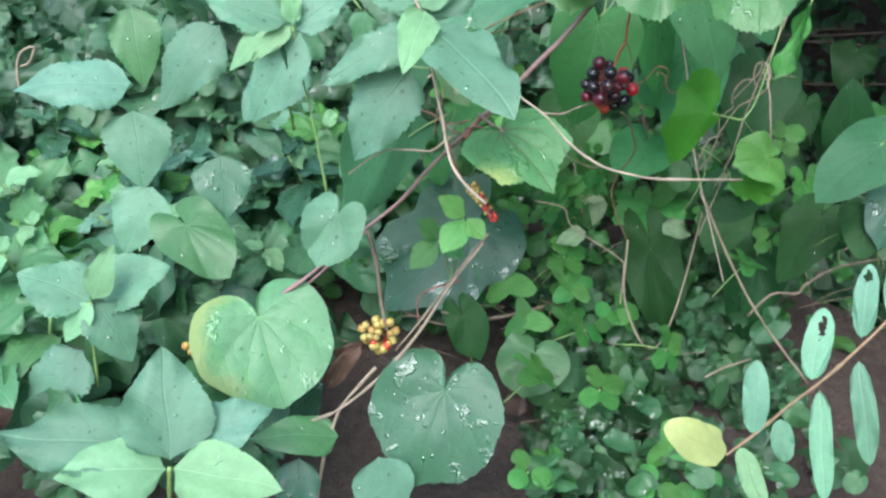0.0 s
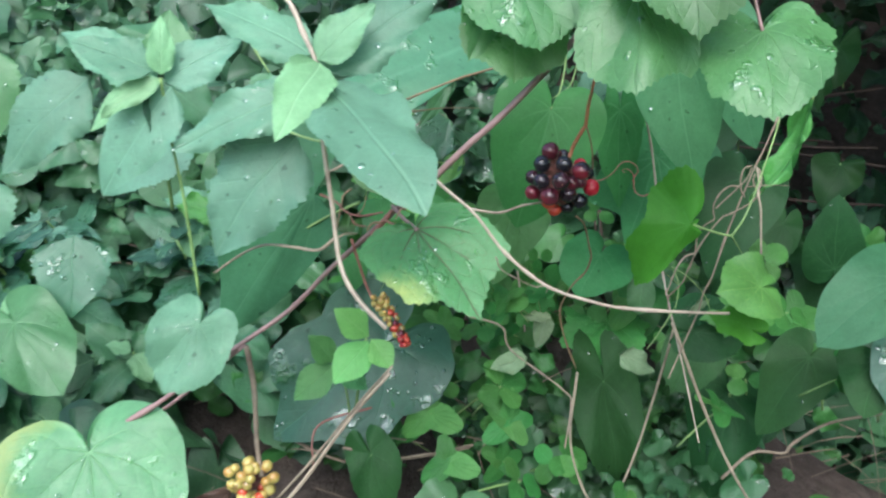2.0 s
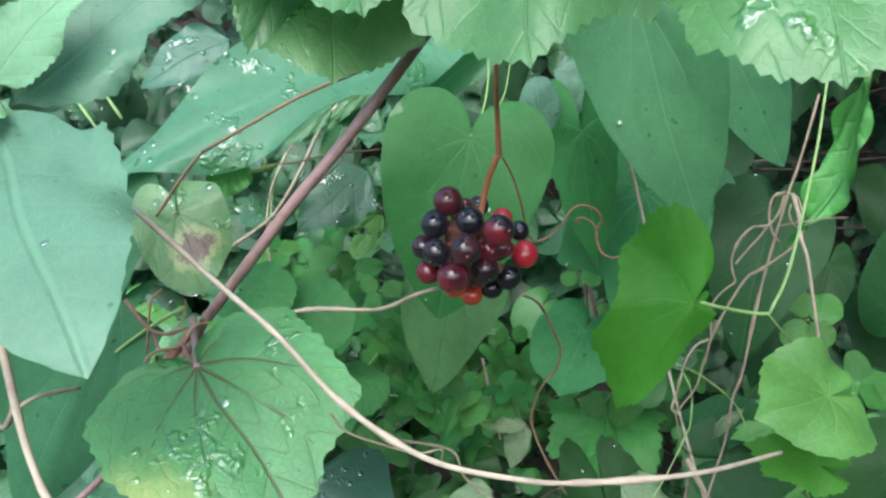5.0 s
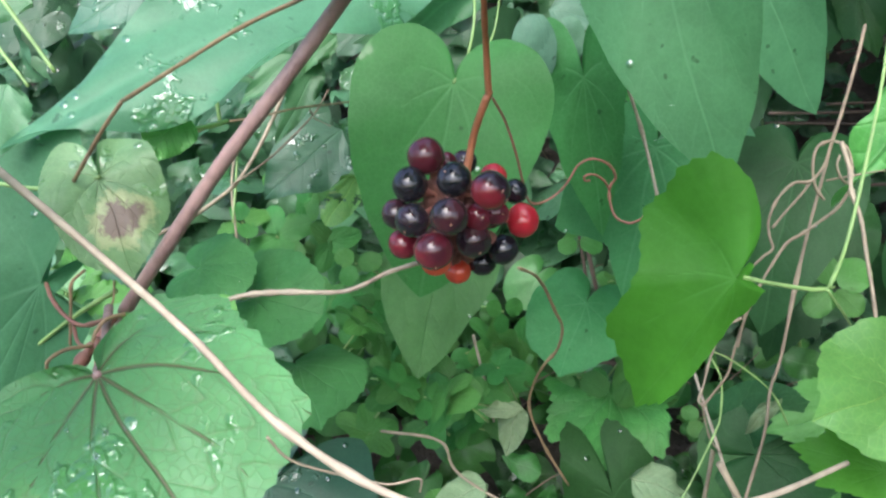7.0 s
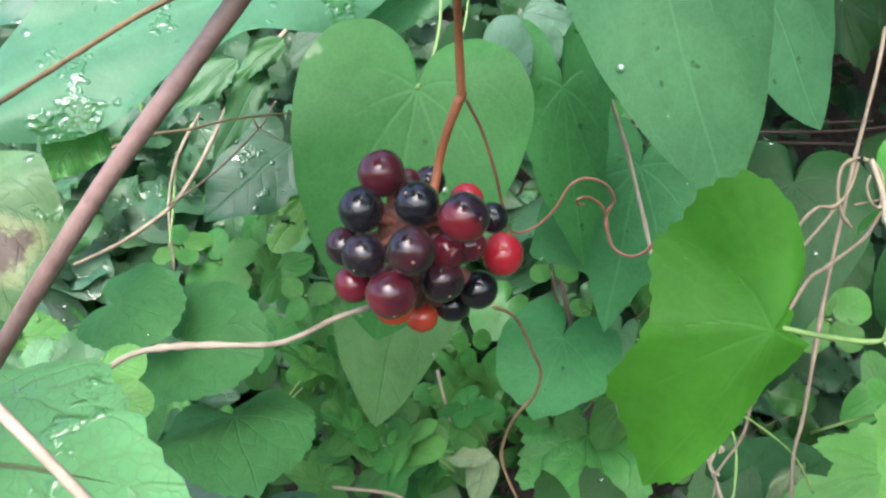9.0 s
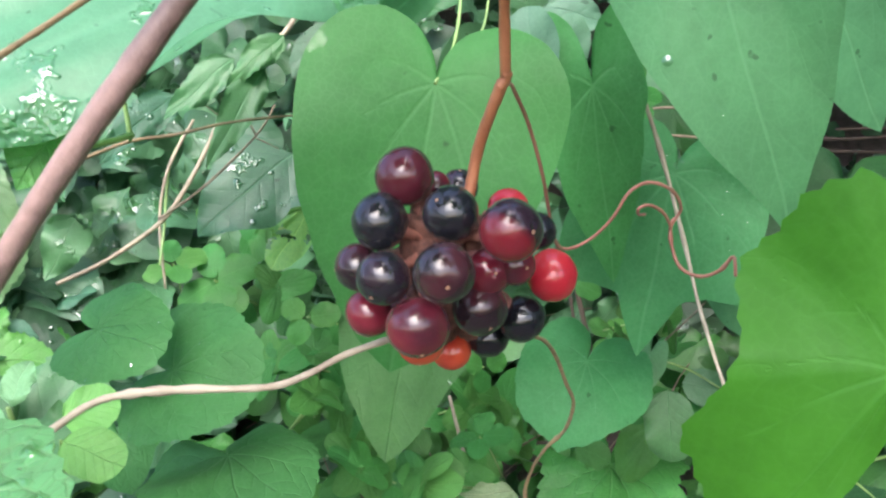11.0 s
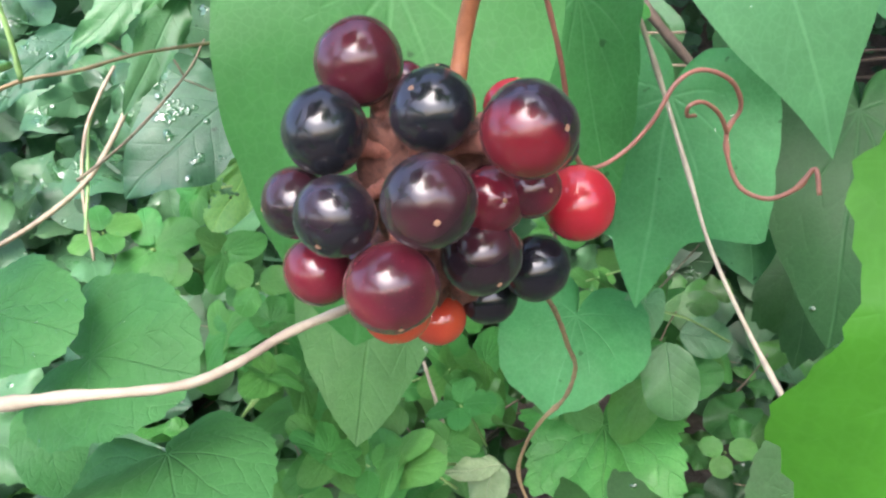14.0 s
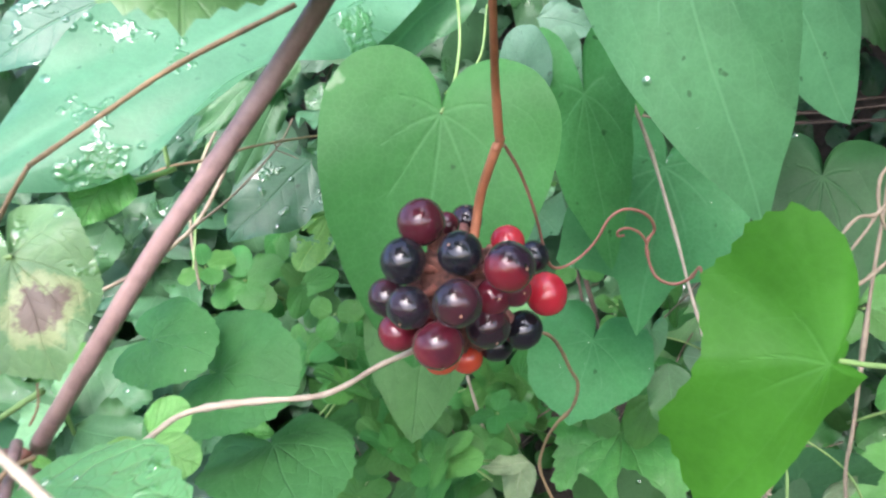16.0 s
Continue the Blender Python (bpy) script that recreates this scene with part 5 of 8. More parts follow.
def bud_spike(cluster, top, end, count, seed):
    """Small crowded buds in turns round a tapering axis, gold above and ripening red towards its end."""
    rng = random.Random(seed)
    a, b = Vector(top), Vector(end)
    way = (b - a).normalized()
    side = way.orthogonal().normalized()
    other = way.cross(side)
    for i in range(count):
        f = (i + 0.5) / count
        turn = 2.4 * i + rng.uniform(-0.3, 0.3)
        out = side * math.cos(turn) + other * math.sin(turn)
        wide = 0.0034 * (1 - 0.45 * f) * rng.uniform(0.8, 1.15)
        skins = (GOLD_SKIN, GOLD_SKIN, OLIVE_SKIN) if f < 0.38 else ((GOLD_SKIN, ORANGE_SKIN, OLIVE_SKIN, WINE_SKIN) if f < 0.75 else (RED_SKIN, ORANGE_SKIN, WINE_SKIN))
        berry(cluster, a.lerp(b, f) + out * wide, rng.uniform(0.0015, 0.0021) * (1 - 0.15 * f), rng.choice(skins), seed + i, tuple(out + way * 0.5))


bud_spike(russet_cluster, (0.0585, 0.5715, 0.4885), (0.0738, 0.5560, 0.4672), 40, 300)
stem(russet_cluster, ((0.0445, 0.5773, 0.5165), (0.0545, 0.5773, 0.4865), (0.0715, 0.5548, 0.4705)), 0.0007, 0.0006, PITH, name="peduncle")
hidden_cluster = thing("berry_cluster", "few yellow berries half hidden behind a yellowing leaf", "berries", "unripe berry clusters")
berry(hidden_cluster, (-0.1603, 0.6000, 0.3580), 0.00350, GOLD_SKIN, 0)
berry(hidden_cluster, (-0.1549, 0.6000, 0.3472), 0.00350, GOLD_SKIN, 1)
berry(hidden_cluster, (-0.1595, 0.6000, 0.3438), 0.00350, GOLD_SKIN, 2)
berry(hidden_cluster, (-0.1641, 0.6000, 0.3628), 0.00350, GOLD_SKIN, 3)
berry(hidden_cluster, (-0.1637, 0.6000, 0.3441), 0.00350, GOLD_SKIN, 4)
berry(hidden_cluster, (-0.1621, 0.6000, 0.3447), 0.00350, GOLD_SKIN, 5)
berry(hidden_cluster, (-0.1569, 0.6000, 0.3579), 0.00350, GOLD_SKIN, 6)
sprout = thing('sprout', 'bright green young sprout with small rounded leaflets', 'seedling')
stem(sprout, ((0.0526, 0.5698, 0.4656), (0.0491, 0.5848, 0.4472), (0.0429, 0.6198, 0.4044)), 0.00084, 0.00072, GREEN_STEM, seed=97)
stem(sprout, ((0.0345, 0.5900, 0.4430), (0.0390, 0.6000, 0.4240), (0.0395, 0.6198, 0.3971)), 0.00066, 0.00061, GREEN_STEM, name='side_stem', seed=101)
leaf(sprout, 'rhomb', (0.0540, 0.5698, 0.4668), (0.0369, 0.5650, 0.4833), 0.0170, (0.40, -0.86, 0.30), YOUNG, serrate=0.04, teeth=9, wave=0.2, fold=0.1, arch=0.04, seed=98)
leaf(sprout, 'rhomb', (0.0540, 0.5698, 0.4645), (0.0369, 0.5580, 0.4455), 0.0205, (-0.01, -0.84, 0.54), YOUNG, serrate=0.04, teeth=9, wave=0.2, fold=0.1, arch=0.04, seed=99)
leaf(sprout, 'rhomb', (0.0550, 0.5698, 0.4655), (0.0664, 0.5620, 0.4523), 0.0150, (0.09, -0.85, 0.50), YOUNG, serrate=0.04, teeth=9, wave=0.2, fold=0.1, arch=0.04, seed=100)
leaf(sprout, 'rhomb', (0.0340, 0.5900, 0.4445), (0.0208, 0.5850, 0.4615), 0.0155, (0.45, -0.82, 0.30), LEAFY, serrate=0.04, teeth=9, wave=0.2, fold=0.1, arch=0.04, seed=102)
leaf(sprout, 'rhomb', (0.0340, 0.5900, 0.4430), (0.0127, 0.5820, 0.4253), 0.0200, (-0.09, -0.84, 0.53), LEAFY, serrate=0.04, teeth=9, wave=0.2, fold=0.1, arch=0.04, seed=103)
leaf(sprout, 'rhomb', (0.0365, 0.5905, 0.4415), (0.0522, 0.5830, 0.4313), 0.0135, (0.05, -0.84, 0.53), LEAFY, serrate=0.04, teeth=9, wave=0.2, fold=0.1, arch=0.04, seed=104)

# ---- heart-leaved climber behind the berries ----
heart_vine = thing('heart_vine', 'climber with large smooth heart-shaped green leaves', 'vine')
leaf(heart_vine, 'heart', (0.1524, 0.6400, 0.5799), (0.1346, 0.6320, 0.5118), 0.0660, (-0.06, -0.99, 0.13), SMOOTH, wave=0.2, arch=0.07, fold=0.06, cup=0.0, label='large smooth heart-shaped leaf behind the berries', seed=51)
leaf(heart_vine, 'heart', (0.1452, 0.7380, 0.5062), (0.1284, 0.7020, 0.4565), 0.0530, (0.06, -0.82, 0.57), LEAFY, wave=0.2, arch=0.05, seed=52)
leaf(heart_vine, 'droop', (0.2169, 0.6450, 0.6309), (0.2402, 0.6400, 0.5328), 0.0550, (-0.27, -0.96, 0.02), COOL, wave=0.25, arch=0.05, label='large smooth leaf hanging tip down', seed=53)
leaf(heart_vine, 'heart', (0.2597, 0.6800, 0.6267), (0.2901, 0.6800, 0.5548), 0.0430, (-0.29, -0.95, -0.13), COOL, wave=0.3, seed=154)
leaf(heart_vine, 'cordate', (0.2132, 0.7550, 0.4665), (0.1941, 0.7350, 0.4382), 0.0554, (-0.12, -0.77, 0.62), SMOOTH, wave=0.35, serrate=0.02, teeth=14, seed=57)
leaf(heart_vine, 'lobed', (0.2302, 0.7900, 0.4025), (0.2163, 0.7550, 0.3722), 0.0726, (-0.16, -0.61, 0.78), QUILT, serrate=0.09, teeth=22, wave=0.7, label='quilted toothed leaf close to the ground', seed=58)
leaf(heart_vine, 'broad', (0.1662, 0.7050, 0.6363), (0.0126, 0.6300, 0.5664), 0.0560, (-0.02, -0.78, 0.63), GLAZED, wave=0.3, fold=0.08, label='broad drooping leaf beaded with rain', seed=62)
leaf(heart_vine, 'ovate', (0.1755, 0.7000, 0.6213), (0.1196, 0.6900, 0.5818), 0.0237, (-0.19, -0.85, 0.49), MID, wave=0.3, fold=0.08, seed=63)
leaf(heart_vine, 'ovate', (0.0995, 0.8000, 0.5596), (0.0585, 0.7800, 0.5302), 0.0426, (0.14, -0.90, 0.41), BLUE_DEEP, wave=0.3, seed=64)
leaf(heart_vine, 'arrow', (0.2061, 0.7000, 0.5767), (0.2134, 0.7100, 0.5096), 0.0319, (-0.25, -0.95, -0.17), SMOOTH, wave=0.3, seed=55)
leaf(heart_vine, 'trident', (0.2403, 0.7220, 0.5438), (0.2209, 0.7140, 0.4804), 0.0684, (-0.37, -0.90, 0.23), SMOOTH, wave=0.3, arch=0.03, label='pointed three-lobed leaf behind the tendril', seed=56)
leaf(heart_vine, 'cordate', (0.2722, 0.7350, 0.5286), (0.2708, 0.7350, 0.4749), 0.0384, (-0.44, -0.90, 0.01), COOL, wave=0.4, seed=54)
leaf(heart_vine, 'round', (0.0538, 0.6700, 0.5210), (0.0747, 0.6600, 0.5154), 0.0330, (-0.13, -0.68, 0.72), LEAFY, wave=0.3, serrate=0.04, teeth=15, seed=59)
leaf(heart_vine, 'round', (0.0727, 0.6700, 0.5070), (0.0979, 0.6600, 0.5018), 0.0460, (-0.14, -0.71, 0.69), LEAFY, wave=0.3, serrate=0.04, teeth=15, fold=0.1, seed=60)
leaf(heart_vine, 'cordate', (0.0843, 0.6700, 0.4787), (0.0977, 0.6300, 0.4692), 0.0511, (0.02, -0.22, 0.97), LEAFY, wave=0.5, serrate=0.04, teeth=20, seed=61)
leaf(heart_vine, 'cordate', (0.0290, 0.7400, 0.4621), (0.0334, 0.7300, 0.4428), 0.0236, (0.33, -0.80, 0.49), LEAFY, wave=0.5, seed=67)
leaf(heart_vine, 'ovate', (0.1078, 0.7400, 0.6040), (0.0863, 0.7350, 0.5872), 0.0112, (0.06, -0.97, 0.22), MID, serrate=0.12, teeth=9, wave=0.5, seed=68)
leaf(heart_vine, 'ovate', (0.0886, 0.7450, 0.5974), (0.0634, 0.7350, 0.5780), 0.0137, (0.16, -0.95, 0.28), MID, serrate=0.12, teeth=9, wave=0.5, seed=168)
leaf(heart_vine, 'ovate', (0.0653, 0.7500, 0.5872), (0.0389, 0.7350, 0.5655), 0.0158, (0.25, -0.91, 0.32), BLUE_DEEP, serrate=0.12, teeth=9, wave=0.5, seed=169)
leaf(heart_vine, 'ovate', (0.0998, 0.7400, 0.5932), (0.0768, 0.7300, 0.5592), 0.0137, (0.09, -0.97, 0.22), MID, serrate=0.1, teeth=12, wave=0.4, fold=0.2, seed=69)
leaf(heart_vine, 'oval', (0.1084, 0.7600, 0.5388), (0.0905, 0.7550, 0.5178), 0.0154, (-0.01, -0.97, 0.24), LIME, holes=((0.14, 0.48, 0.16, 0.07), (0.26, 0.72, 0.09, 0.16), (-0.2, 0.35, 0.05, 0.1)), wave=0.7, label='lime leaf eaten into holes', seed=70)
leaf(heart_vine, 'oval', (0.2446, 0.7500, 0.4524), (0.2435, 0.7450, 0.4230), 0.0208, (-0.33, -0.93, 0.17), MID, seed=171)
leaf(heart_vine, 'oval', (0.2581, 0.7700, 0.4470), (0.2773, 0.7650, 0.4411), 0.0163, (-0.09, -0.89, 0.46), MID, seed=172)
leaf(heart_vine, 'round', (0.2393, 0.7550, 0.4664), (0.2323, 0.7500, 0.4530), 0.0153, (-0.29, -0.84, 0.46), MID, seed=173)
stem(heart_vine, ((0.2773, 0.7650, 0.4411), (0.2568, 0.7600, 0.4566), (0.2370, 0.7550, 0.4656), (0.2272, 0.7600, 0.4642)), 0.00042, 0.00032, GREEN_STEM, name='side_stem', seed=128)
stem(heart_vine, ((0.2370, 0.7550, 0.4656), (0.2543, 0.7700, 0.4694), (0.2775, 0.7900, 0.4760)), 0.00039, 0.00035, DRY_STEM, name='side_stem', seed=129)
leaf(heart_vine, 'cordate', (0.0200, 0.6195, 0.5315), (-0.0342, 0.6300, 0.4481), 0.0720, (0.00, -0.99, 0.16), COOL, wave=0.25, lop=(0.6, 1.0), seed=65)
leaf(heart_vine, 'lobed', (0.0546, 0.7200, 0.4059), (-0.0226, 0.7000, 0.3403), 0.1082, (-0.10, -0.92, 0.39), BLUE_DEEP, wave=0.35, seed=66)
stem(heart_vine, ((0.1524, 0.6400, 0.5799), (0.1581, 0.6500, 0.5878), (0.1623, 0.6600, 0.6010), (0.1629, 0.6600, 0.6177)), 0.00044, 0.00042, GREEN_STEM, name='petiole', seed=132)
stem(heart_vine, ((0.1557, 0.6600, 0.5843), (0.1681, 0.6700, 0.5929), (0.1738, 0.6800, 0.6090)), 0.00032, 0.00029, GREEN_STEM, name='petiole', seed=133)
folded_leaf = thing('bright_leaf', 'bright green folded leaf on a thin green stalk', 'leaf')
leaf(folded_leaf, 'shouldered', (0.2055, 0.5445, 0.5340), (0.1860, 0.5591, 0.4988), 0.0490, (-0.25, -0.90, 0.30), BRIGHT, serrate=0.05, teeth=20, wave=0.45, fold=-0.12, arch=0.05, lop=(0.30, 1.0), seed=71)
stem(folded_leaf, ((0.2052, 0.5455, 0.5347), (0.2151, 0.5470, 0.5312), (0.2271, 0.5500, 0.5279), (0.2298, 0.5500, 0.5303), (0.2390, 0.5600, 0.5391), (0.2508, 0.5700, 0.5681), (0.2592, 0.5800, 0.5902)), 0.00051, 0.00037, GREEN_STEM, name='petiole', seed=135)
stem(folded_leaf, ((0.2265, 0.5460, 0.5290), (0.2389, 0.5600, 0.5159), (0.2540, 0.5800, 0.5000)), 0.00028, 0.00028, GREEN_STEM, name='side_stem', seed=136)
curled_leaf = thing('curled_leaf', 'narrow curled light green leaf hanging edge-on', 'leaf')
leaf(curled_leaf, 'lance', (0.2827, 0.6000, 0.5900), (0.2623, 0.6100, 0.5328), 0.0151, (-0.88, -0.41, 0.24), QUILT, wave=0.6, fold=0.5, arch=-0.1, seed=137)
stem(curled_leaf, ((0.2827, 0.6000, 0.5900), (0.2848, 0.6000, 0.6011), (0.2908, 0.6050, 0.6214)), 0.00060, 0.00045, GREEN_STEM, name='petiole', seed=138)
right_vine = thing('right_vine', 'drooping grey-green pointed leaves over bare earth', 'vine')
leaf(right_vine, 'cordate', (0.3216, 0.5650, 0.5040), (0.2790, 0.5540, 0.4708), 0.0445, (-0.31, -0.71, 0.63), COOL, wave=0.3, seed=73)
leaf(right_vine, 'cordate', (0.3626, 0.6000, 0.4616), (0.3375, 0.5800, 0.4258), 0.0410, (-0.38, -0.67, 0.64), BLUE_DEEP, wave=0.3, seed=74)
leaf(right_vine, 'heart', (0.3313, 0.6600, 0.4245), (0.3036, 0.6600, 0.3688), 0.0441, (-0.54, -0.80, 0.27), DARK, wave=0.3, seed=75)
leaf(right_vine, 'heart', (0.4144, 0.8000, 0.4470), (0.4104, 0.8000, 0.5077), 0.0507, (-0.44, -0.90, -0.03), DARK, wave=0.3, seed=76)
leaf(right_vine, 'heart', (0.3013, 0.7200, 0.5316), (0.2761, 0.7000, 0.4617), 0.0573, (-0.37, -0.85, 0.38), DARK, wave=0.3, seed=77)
stem(right_vine, ((0.3216, 0.5650, 0.5040), (0.3427, 0.5800, 0.5104), (0.3689, 0.6000, 0.5277)), 0.00074, 0.00069, GREEN_STEM, name='petiole', seed=144)
blotched_leaf = thing('blotched_leaf', 'green leaf with a dry brown blotch, torn', 'leaf')
leaf(blotched_leaf, 'cordate', (0.0505, 0.6030, 0.5637), (0.0590, 0.5920, 0.5366), 0.0330, (0.30, -0.81, 0.50), BLOTCHED, wave=0.6, serrate=0.03, seed=79)
stem(blotched_leaf, ((0.0505, 0.6030, 0.5637), (0.0323, 0.6100, 0.5611), (0.0078, 0.6200, 0.5657), (-0.0096, 0.6300, 0.5771)), 0.00064, 0.00059, GREEN_STEM, name='petiole', seed=146)

# ---- pinnate sprig ----
pinnate_sprig = thing('pinnate_sprig', 'arching sprig of mint-green oval leaflets, some eaten into holes', 'weed')
stem(pinnate_sprig, ((0.1316, 0.2620, 0.4885), (0.1426, 0.2680, 0.4922), (0.1563, 0.2780, 0.4954), (0.1685, 0.2870, 0.4972), (0.1801, 0.2940, 0.5018), (0.1952, 0.3020, 0.5107), (0.2202, 0.3150, 0.5289)), 0.00038, 0.00050, TAN_STEM, rough=0.06, knots=3, seed=147)
leaf(pinnate_sprig, 'oval', (0.1312, 0.2618, 0.4893), (0.1106, 0.2530, 0.5045), 0.0122, (0.54, -0.78, 0.31), LEMON, label='lemon-yellow leaflet', wave=0.25, arch=0.05, seed=148)
leaf(pinnate_sprig, 'oval', (0.1418, 0.2680, 0.4916), (0.1432, 0.2750, 0.5132), 0.0077, (-0.33, -0.89, 0.31), MINT, wave=0.25, arch=0.05, seed=149)
leaf(pinnate_sprig, 'oval', (0.1657, 0.2870, 0.4986), (0.1716, 0.2960, 0.5197), 0.0086, (-0.38, -0.81, 0.45), MINT, holes=((0.02, 0.74, 0.045, 0.15),), wave=0.25, arch=0.05, seed=150)
leaf(pinnate_sprig, 'oval', (0.1853, 0.2970, 0.5078), (0.1883, 0.3040, 0.5310), 0.0074, (-0.44, -0.84, 0.31), MINT, holes=((0.0, 0.84, 0.05, 0.07),), wave=0.25, arch=0.05, seed=151)
leaf(pinnate_sprig, 'oval', (0.1527, 0.2760, 0.4913), (0.1535, 0.2720, 0.4781), 0.0068, (-0.32, -0.91, 0.26), MINT, wave=0.25, arch=0.05, seed=152)
leaf(pinnate_sprig, 'oval', (0.1688, 0.2870, 0.4947), (0.1695, 0.2760, 0.4599), 0.0070, (-0.37, -0.89, 0.27), MINT, wave=0.25, arch=0.05, seed=153)
leaf(pinnate_sprig, 'oval', (0.1844, 0.2950, 0.5001), (0.1873, 0.2840, 0.4667), 0.0075, (-0.39, -0.88, 0.26), MINT, wave=0.25, arch=0.05, seed=154)
leaf(pinnate_sprig, 'oval', (0.1363, 0.2640, 0.4897), (0.1412, 0.2550, 0.4743), 0.0068, (-0.22, -0.87, 0.44), PALE, wave=0.25, arch=0.05, seed=155)
leaf(pinnate_sprig, 'oval', (0.1977, 0.3030, 0.5122), (0.2019, 0.3100, 0.5337), 0.0076, (-0.46, -0.81, 0.36), MINT, wave=0.25, arch=0.05, seed=156)
leaf(pinnate_sprig, 'oval', (0.1996, 0.3030, 0.5121), (0.2024, 0.2900, 0.4851), 0.0075, (-0.43, -0.83, 0.36), MINT, wave=0.25, arch=0.05, seed=157)
leaf(pinnate_sprig, 'oval', (0.2156, 0.3120, 0.5241), (0.2217, 0.3050, 0.4974), 0.0077, (-0.43, -0.89, 0.14), MINT, wave=0.25, arch=0.05, seed=158)

# ---- dry stems ----
dry_twig = thing("dry_twig", 'long thin straw-coloured dry stalk behind the berries', "twig", "dry stems")
stem(dry_twig, ((0.2178, 0.7100, 0.6108), (0.2206, 0.7080, 0.5870), (0.2269, 0.7100, 0.5688), (0.2325, 0.7100, 0.5480), (0.2350, 0.7000, 0.5213), (0.2337, 0.6850, 0.5027), (0.2244, 0.6400, 0.4869), (0.2185, 0.5900, 0.4665), (0.2187, 0.5700, 0.4513), (0.2233, 0.5500, 0.4195)), 0.00085, 0.00035, BLEACHED_STEM, rough=0.1, knots=3, seed=159)
dry_twig = thing("dry_twig", 'thin dry stalk hanging above small leaves', "twig", "dry stems")
stem(dry_twig, ((0.1583, 0.8080, 0.4386), (0.1622, 0.8000, 0.4129), (0.1652, 0.7950, 0.3905)), 0.00087, 0.00077, BLEACHED_STEM, seed=160)
dry_twig = thing("dry_twig", 'long grey-brown dry stem of the tangle', "twig", "dry stems")
stem(dry_twig, ((0.2856, 0.6400, 0.5859), (0.2796, 0.6332, 0.5761), (0.2714, 0.6264, 0.5604), (0.2647, 0.6195, 0.5516), (0.2583, 0.6127, 0.5415), (0.2512, 0.6059, 0.5288), (0.2443, 0.5991, 0.5149), (0.2368, 0.5923, 0.4952), (0.2308, 0.5855, 0.4888), (0.2262, 0.5786, 0.4796), (0.2182, 0.5718, 0.4651), (0.2095, 0.5650, 0.4480)), 0.00055, 0.00042, DRY_STEM, rough=0.14, knots=2, sides=8, seed=161)
dry_twig = thing("dry_twig", 'small dry loop at the knot of stems', "twig", "dry stems")
stem(dry_twig, ((0.2573, 0.6050, 0.5544), (0.2528, 0.6042, 0.5529), (0.2511, 0.6035, 0.5478), (0.2516, 0.6028, 0.5417), (0.2538, 0.6020, 0.5378)), 0.00047, 0.00037, DRY_STEM, rough=0.14, knots=2, sides=8, seed=162)
dry_twig = thing("dry_twig", 'pale dry coil at the knot of stems', "twig", "dry stems")
stem(dry_twig, ((0.2572, 0.6030, 0.5543), (0.2604, 0.6025, 0.5523), (0.2617, 0.6020, 0.5471), (0.2607, 0.6015, 0.5424), (0.2583, 0.6010, 0.5435), (0.2566, 0.6005, 0.5474), (0.2571, 0.6000, 0.5506)), 0.00038, 0.00030, STRAW_STEM, rough=0.14, knots=2, sides=8, seed=163)
dry_twig = thing("dry_twig", 'curling dry tendril of the tangle', "twig", "dry stems")
stem(dry_twig, ((0.2571, 0.6050, 0.5533), (0.2543, 0.6038, 0.5472), (0.2499, 0.6025, 0.5435), (0.2447, 0.6012, 0.5437), (0.2396, 0.6000, 0.5401), (0.2364, 0.5988, 0.5345), (0.2359, 0.5975, 0.5301), (0.2363, 0.5962, 0.5265), (0.2330, 0.5950, 0.5247), (0.2288, 0.5938, 0.5216), (0.2268, 0.5925, 0.5182), (0.2260, 0.5912, 0.5093), (0.2236, 0.5900, 0.5005)), 0.00043, 0.00033, DRY_STEM, rough=0.14, knots=2, sides=8, seed=164)
dry_twig = thing("dry_twig", 'short curved dry tendril of the tangle', "twig", "dry stems")
stem(dry_twig, ((0.2505, 0.6030, 0.5437), (0.2474, 0.6020, 0.5404), (0.2417, 0.6010, 0.5352), (0.2379, 0.6000, 0.5316)), 0.00038, 0.00031, DRY_STEM, rough=0.14, knots=2, sides=8, seed=165)
dry_twig = thing("dry_twig", 'bent grey-brown dry stem of the tangle', "twig", "dry stems")
stem(dry_twig, ((0.2640, 0.6060, 0.5403), (0.2587, 0.6041, 0.5347), (0.2516, 0.6022, 0.5310), (0.2461, 0.6003, 0.5287), (0.2414, 0.5984, 0.5272), (0.2367, 0.5965, 0.5225), (0.2322, 0.5945, 0.5172), (0.2276, 0.5926, 0.5103), (0.2231, 0.5907, 0.5003), (0.2201, 0.5888, 0.4933), (0.2148, 0.5869, 0.4882), (0.2114, 0.5850, 0.4858)), 0.00048, 0.00037, DRY_STEM, rough=0.14, knots=2, sides=8, seed=166)
dry_twig = thing("dry_twig", 'bleached straw-coloured stalk of the tangle', "twig", "dry stems")
stem(dry_twig, ((0.2585, 0.6020, 0.5541), (0.2590, 0.5981, 0.5462), (0.2575, 0.5943, 0.5409), (0.2581, 0.5904, 0.5340), (0.2578, 0.5866, 0.5244), (0.2575, 0.5827, 0.5150), (0.2575, 0.5789, 0.5012), (0.2580, 0.5750, 0.4845)), 0.00063, 0.00048, STRAW_STEM, rough=0.14, knots=2, sides=8, seed=167)
dry_twig = thing("dry_twig", 'hooked dry tendril below the bright leaf', "twig", "dry stems")
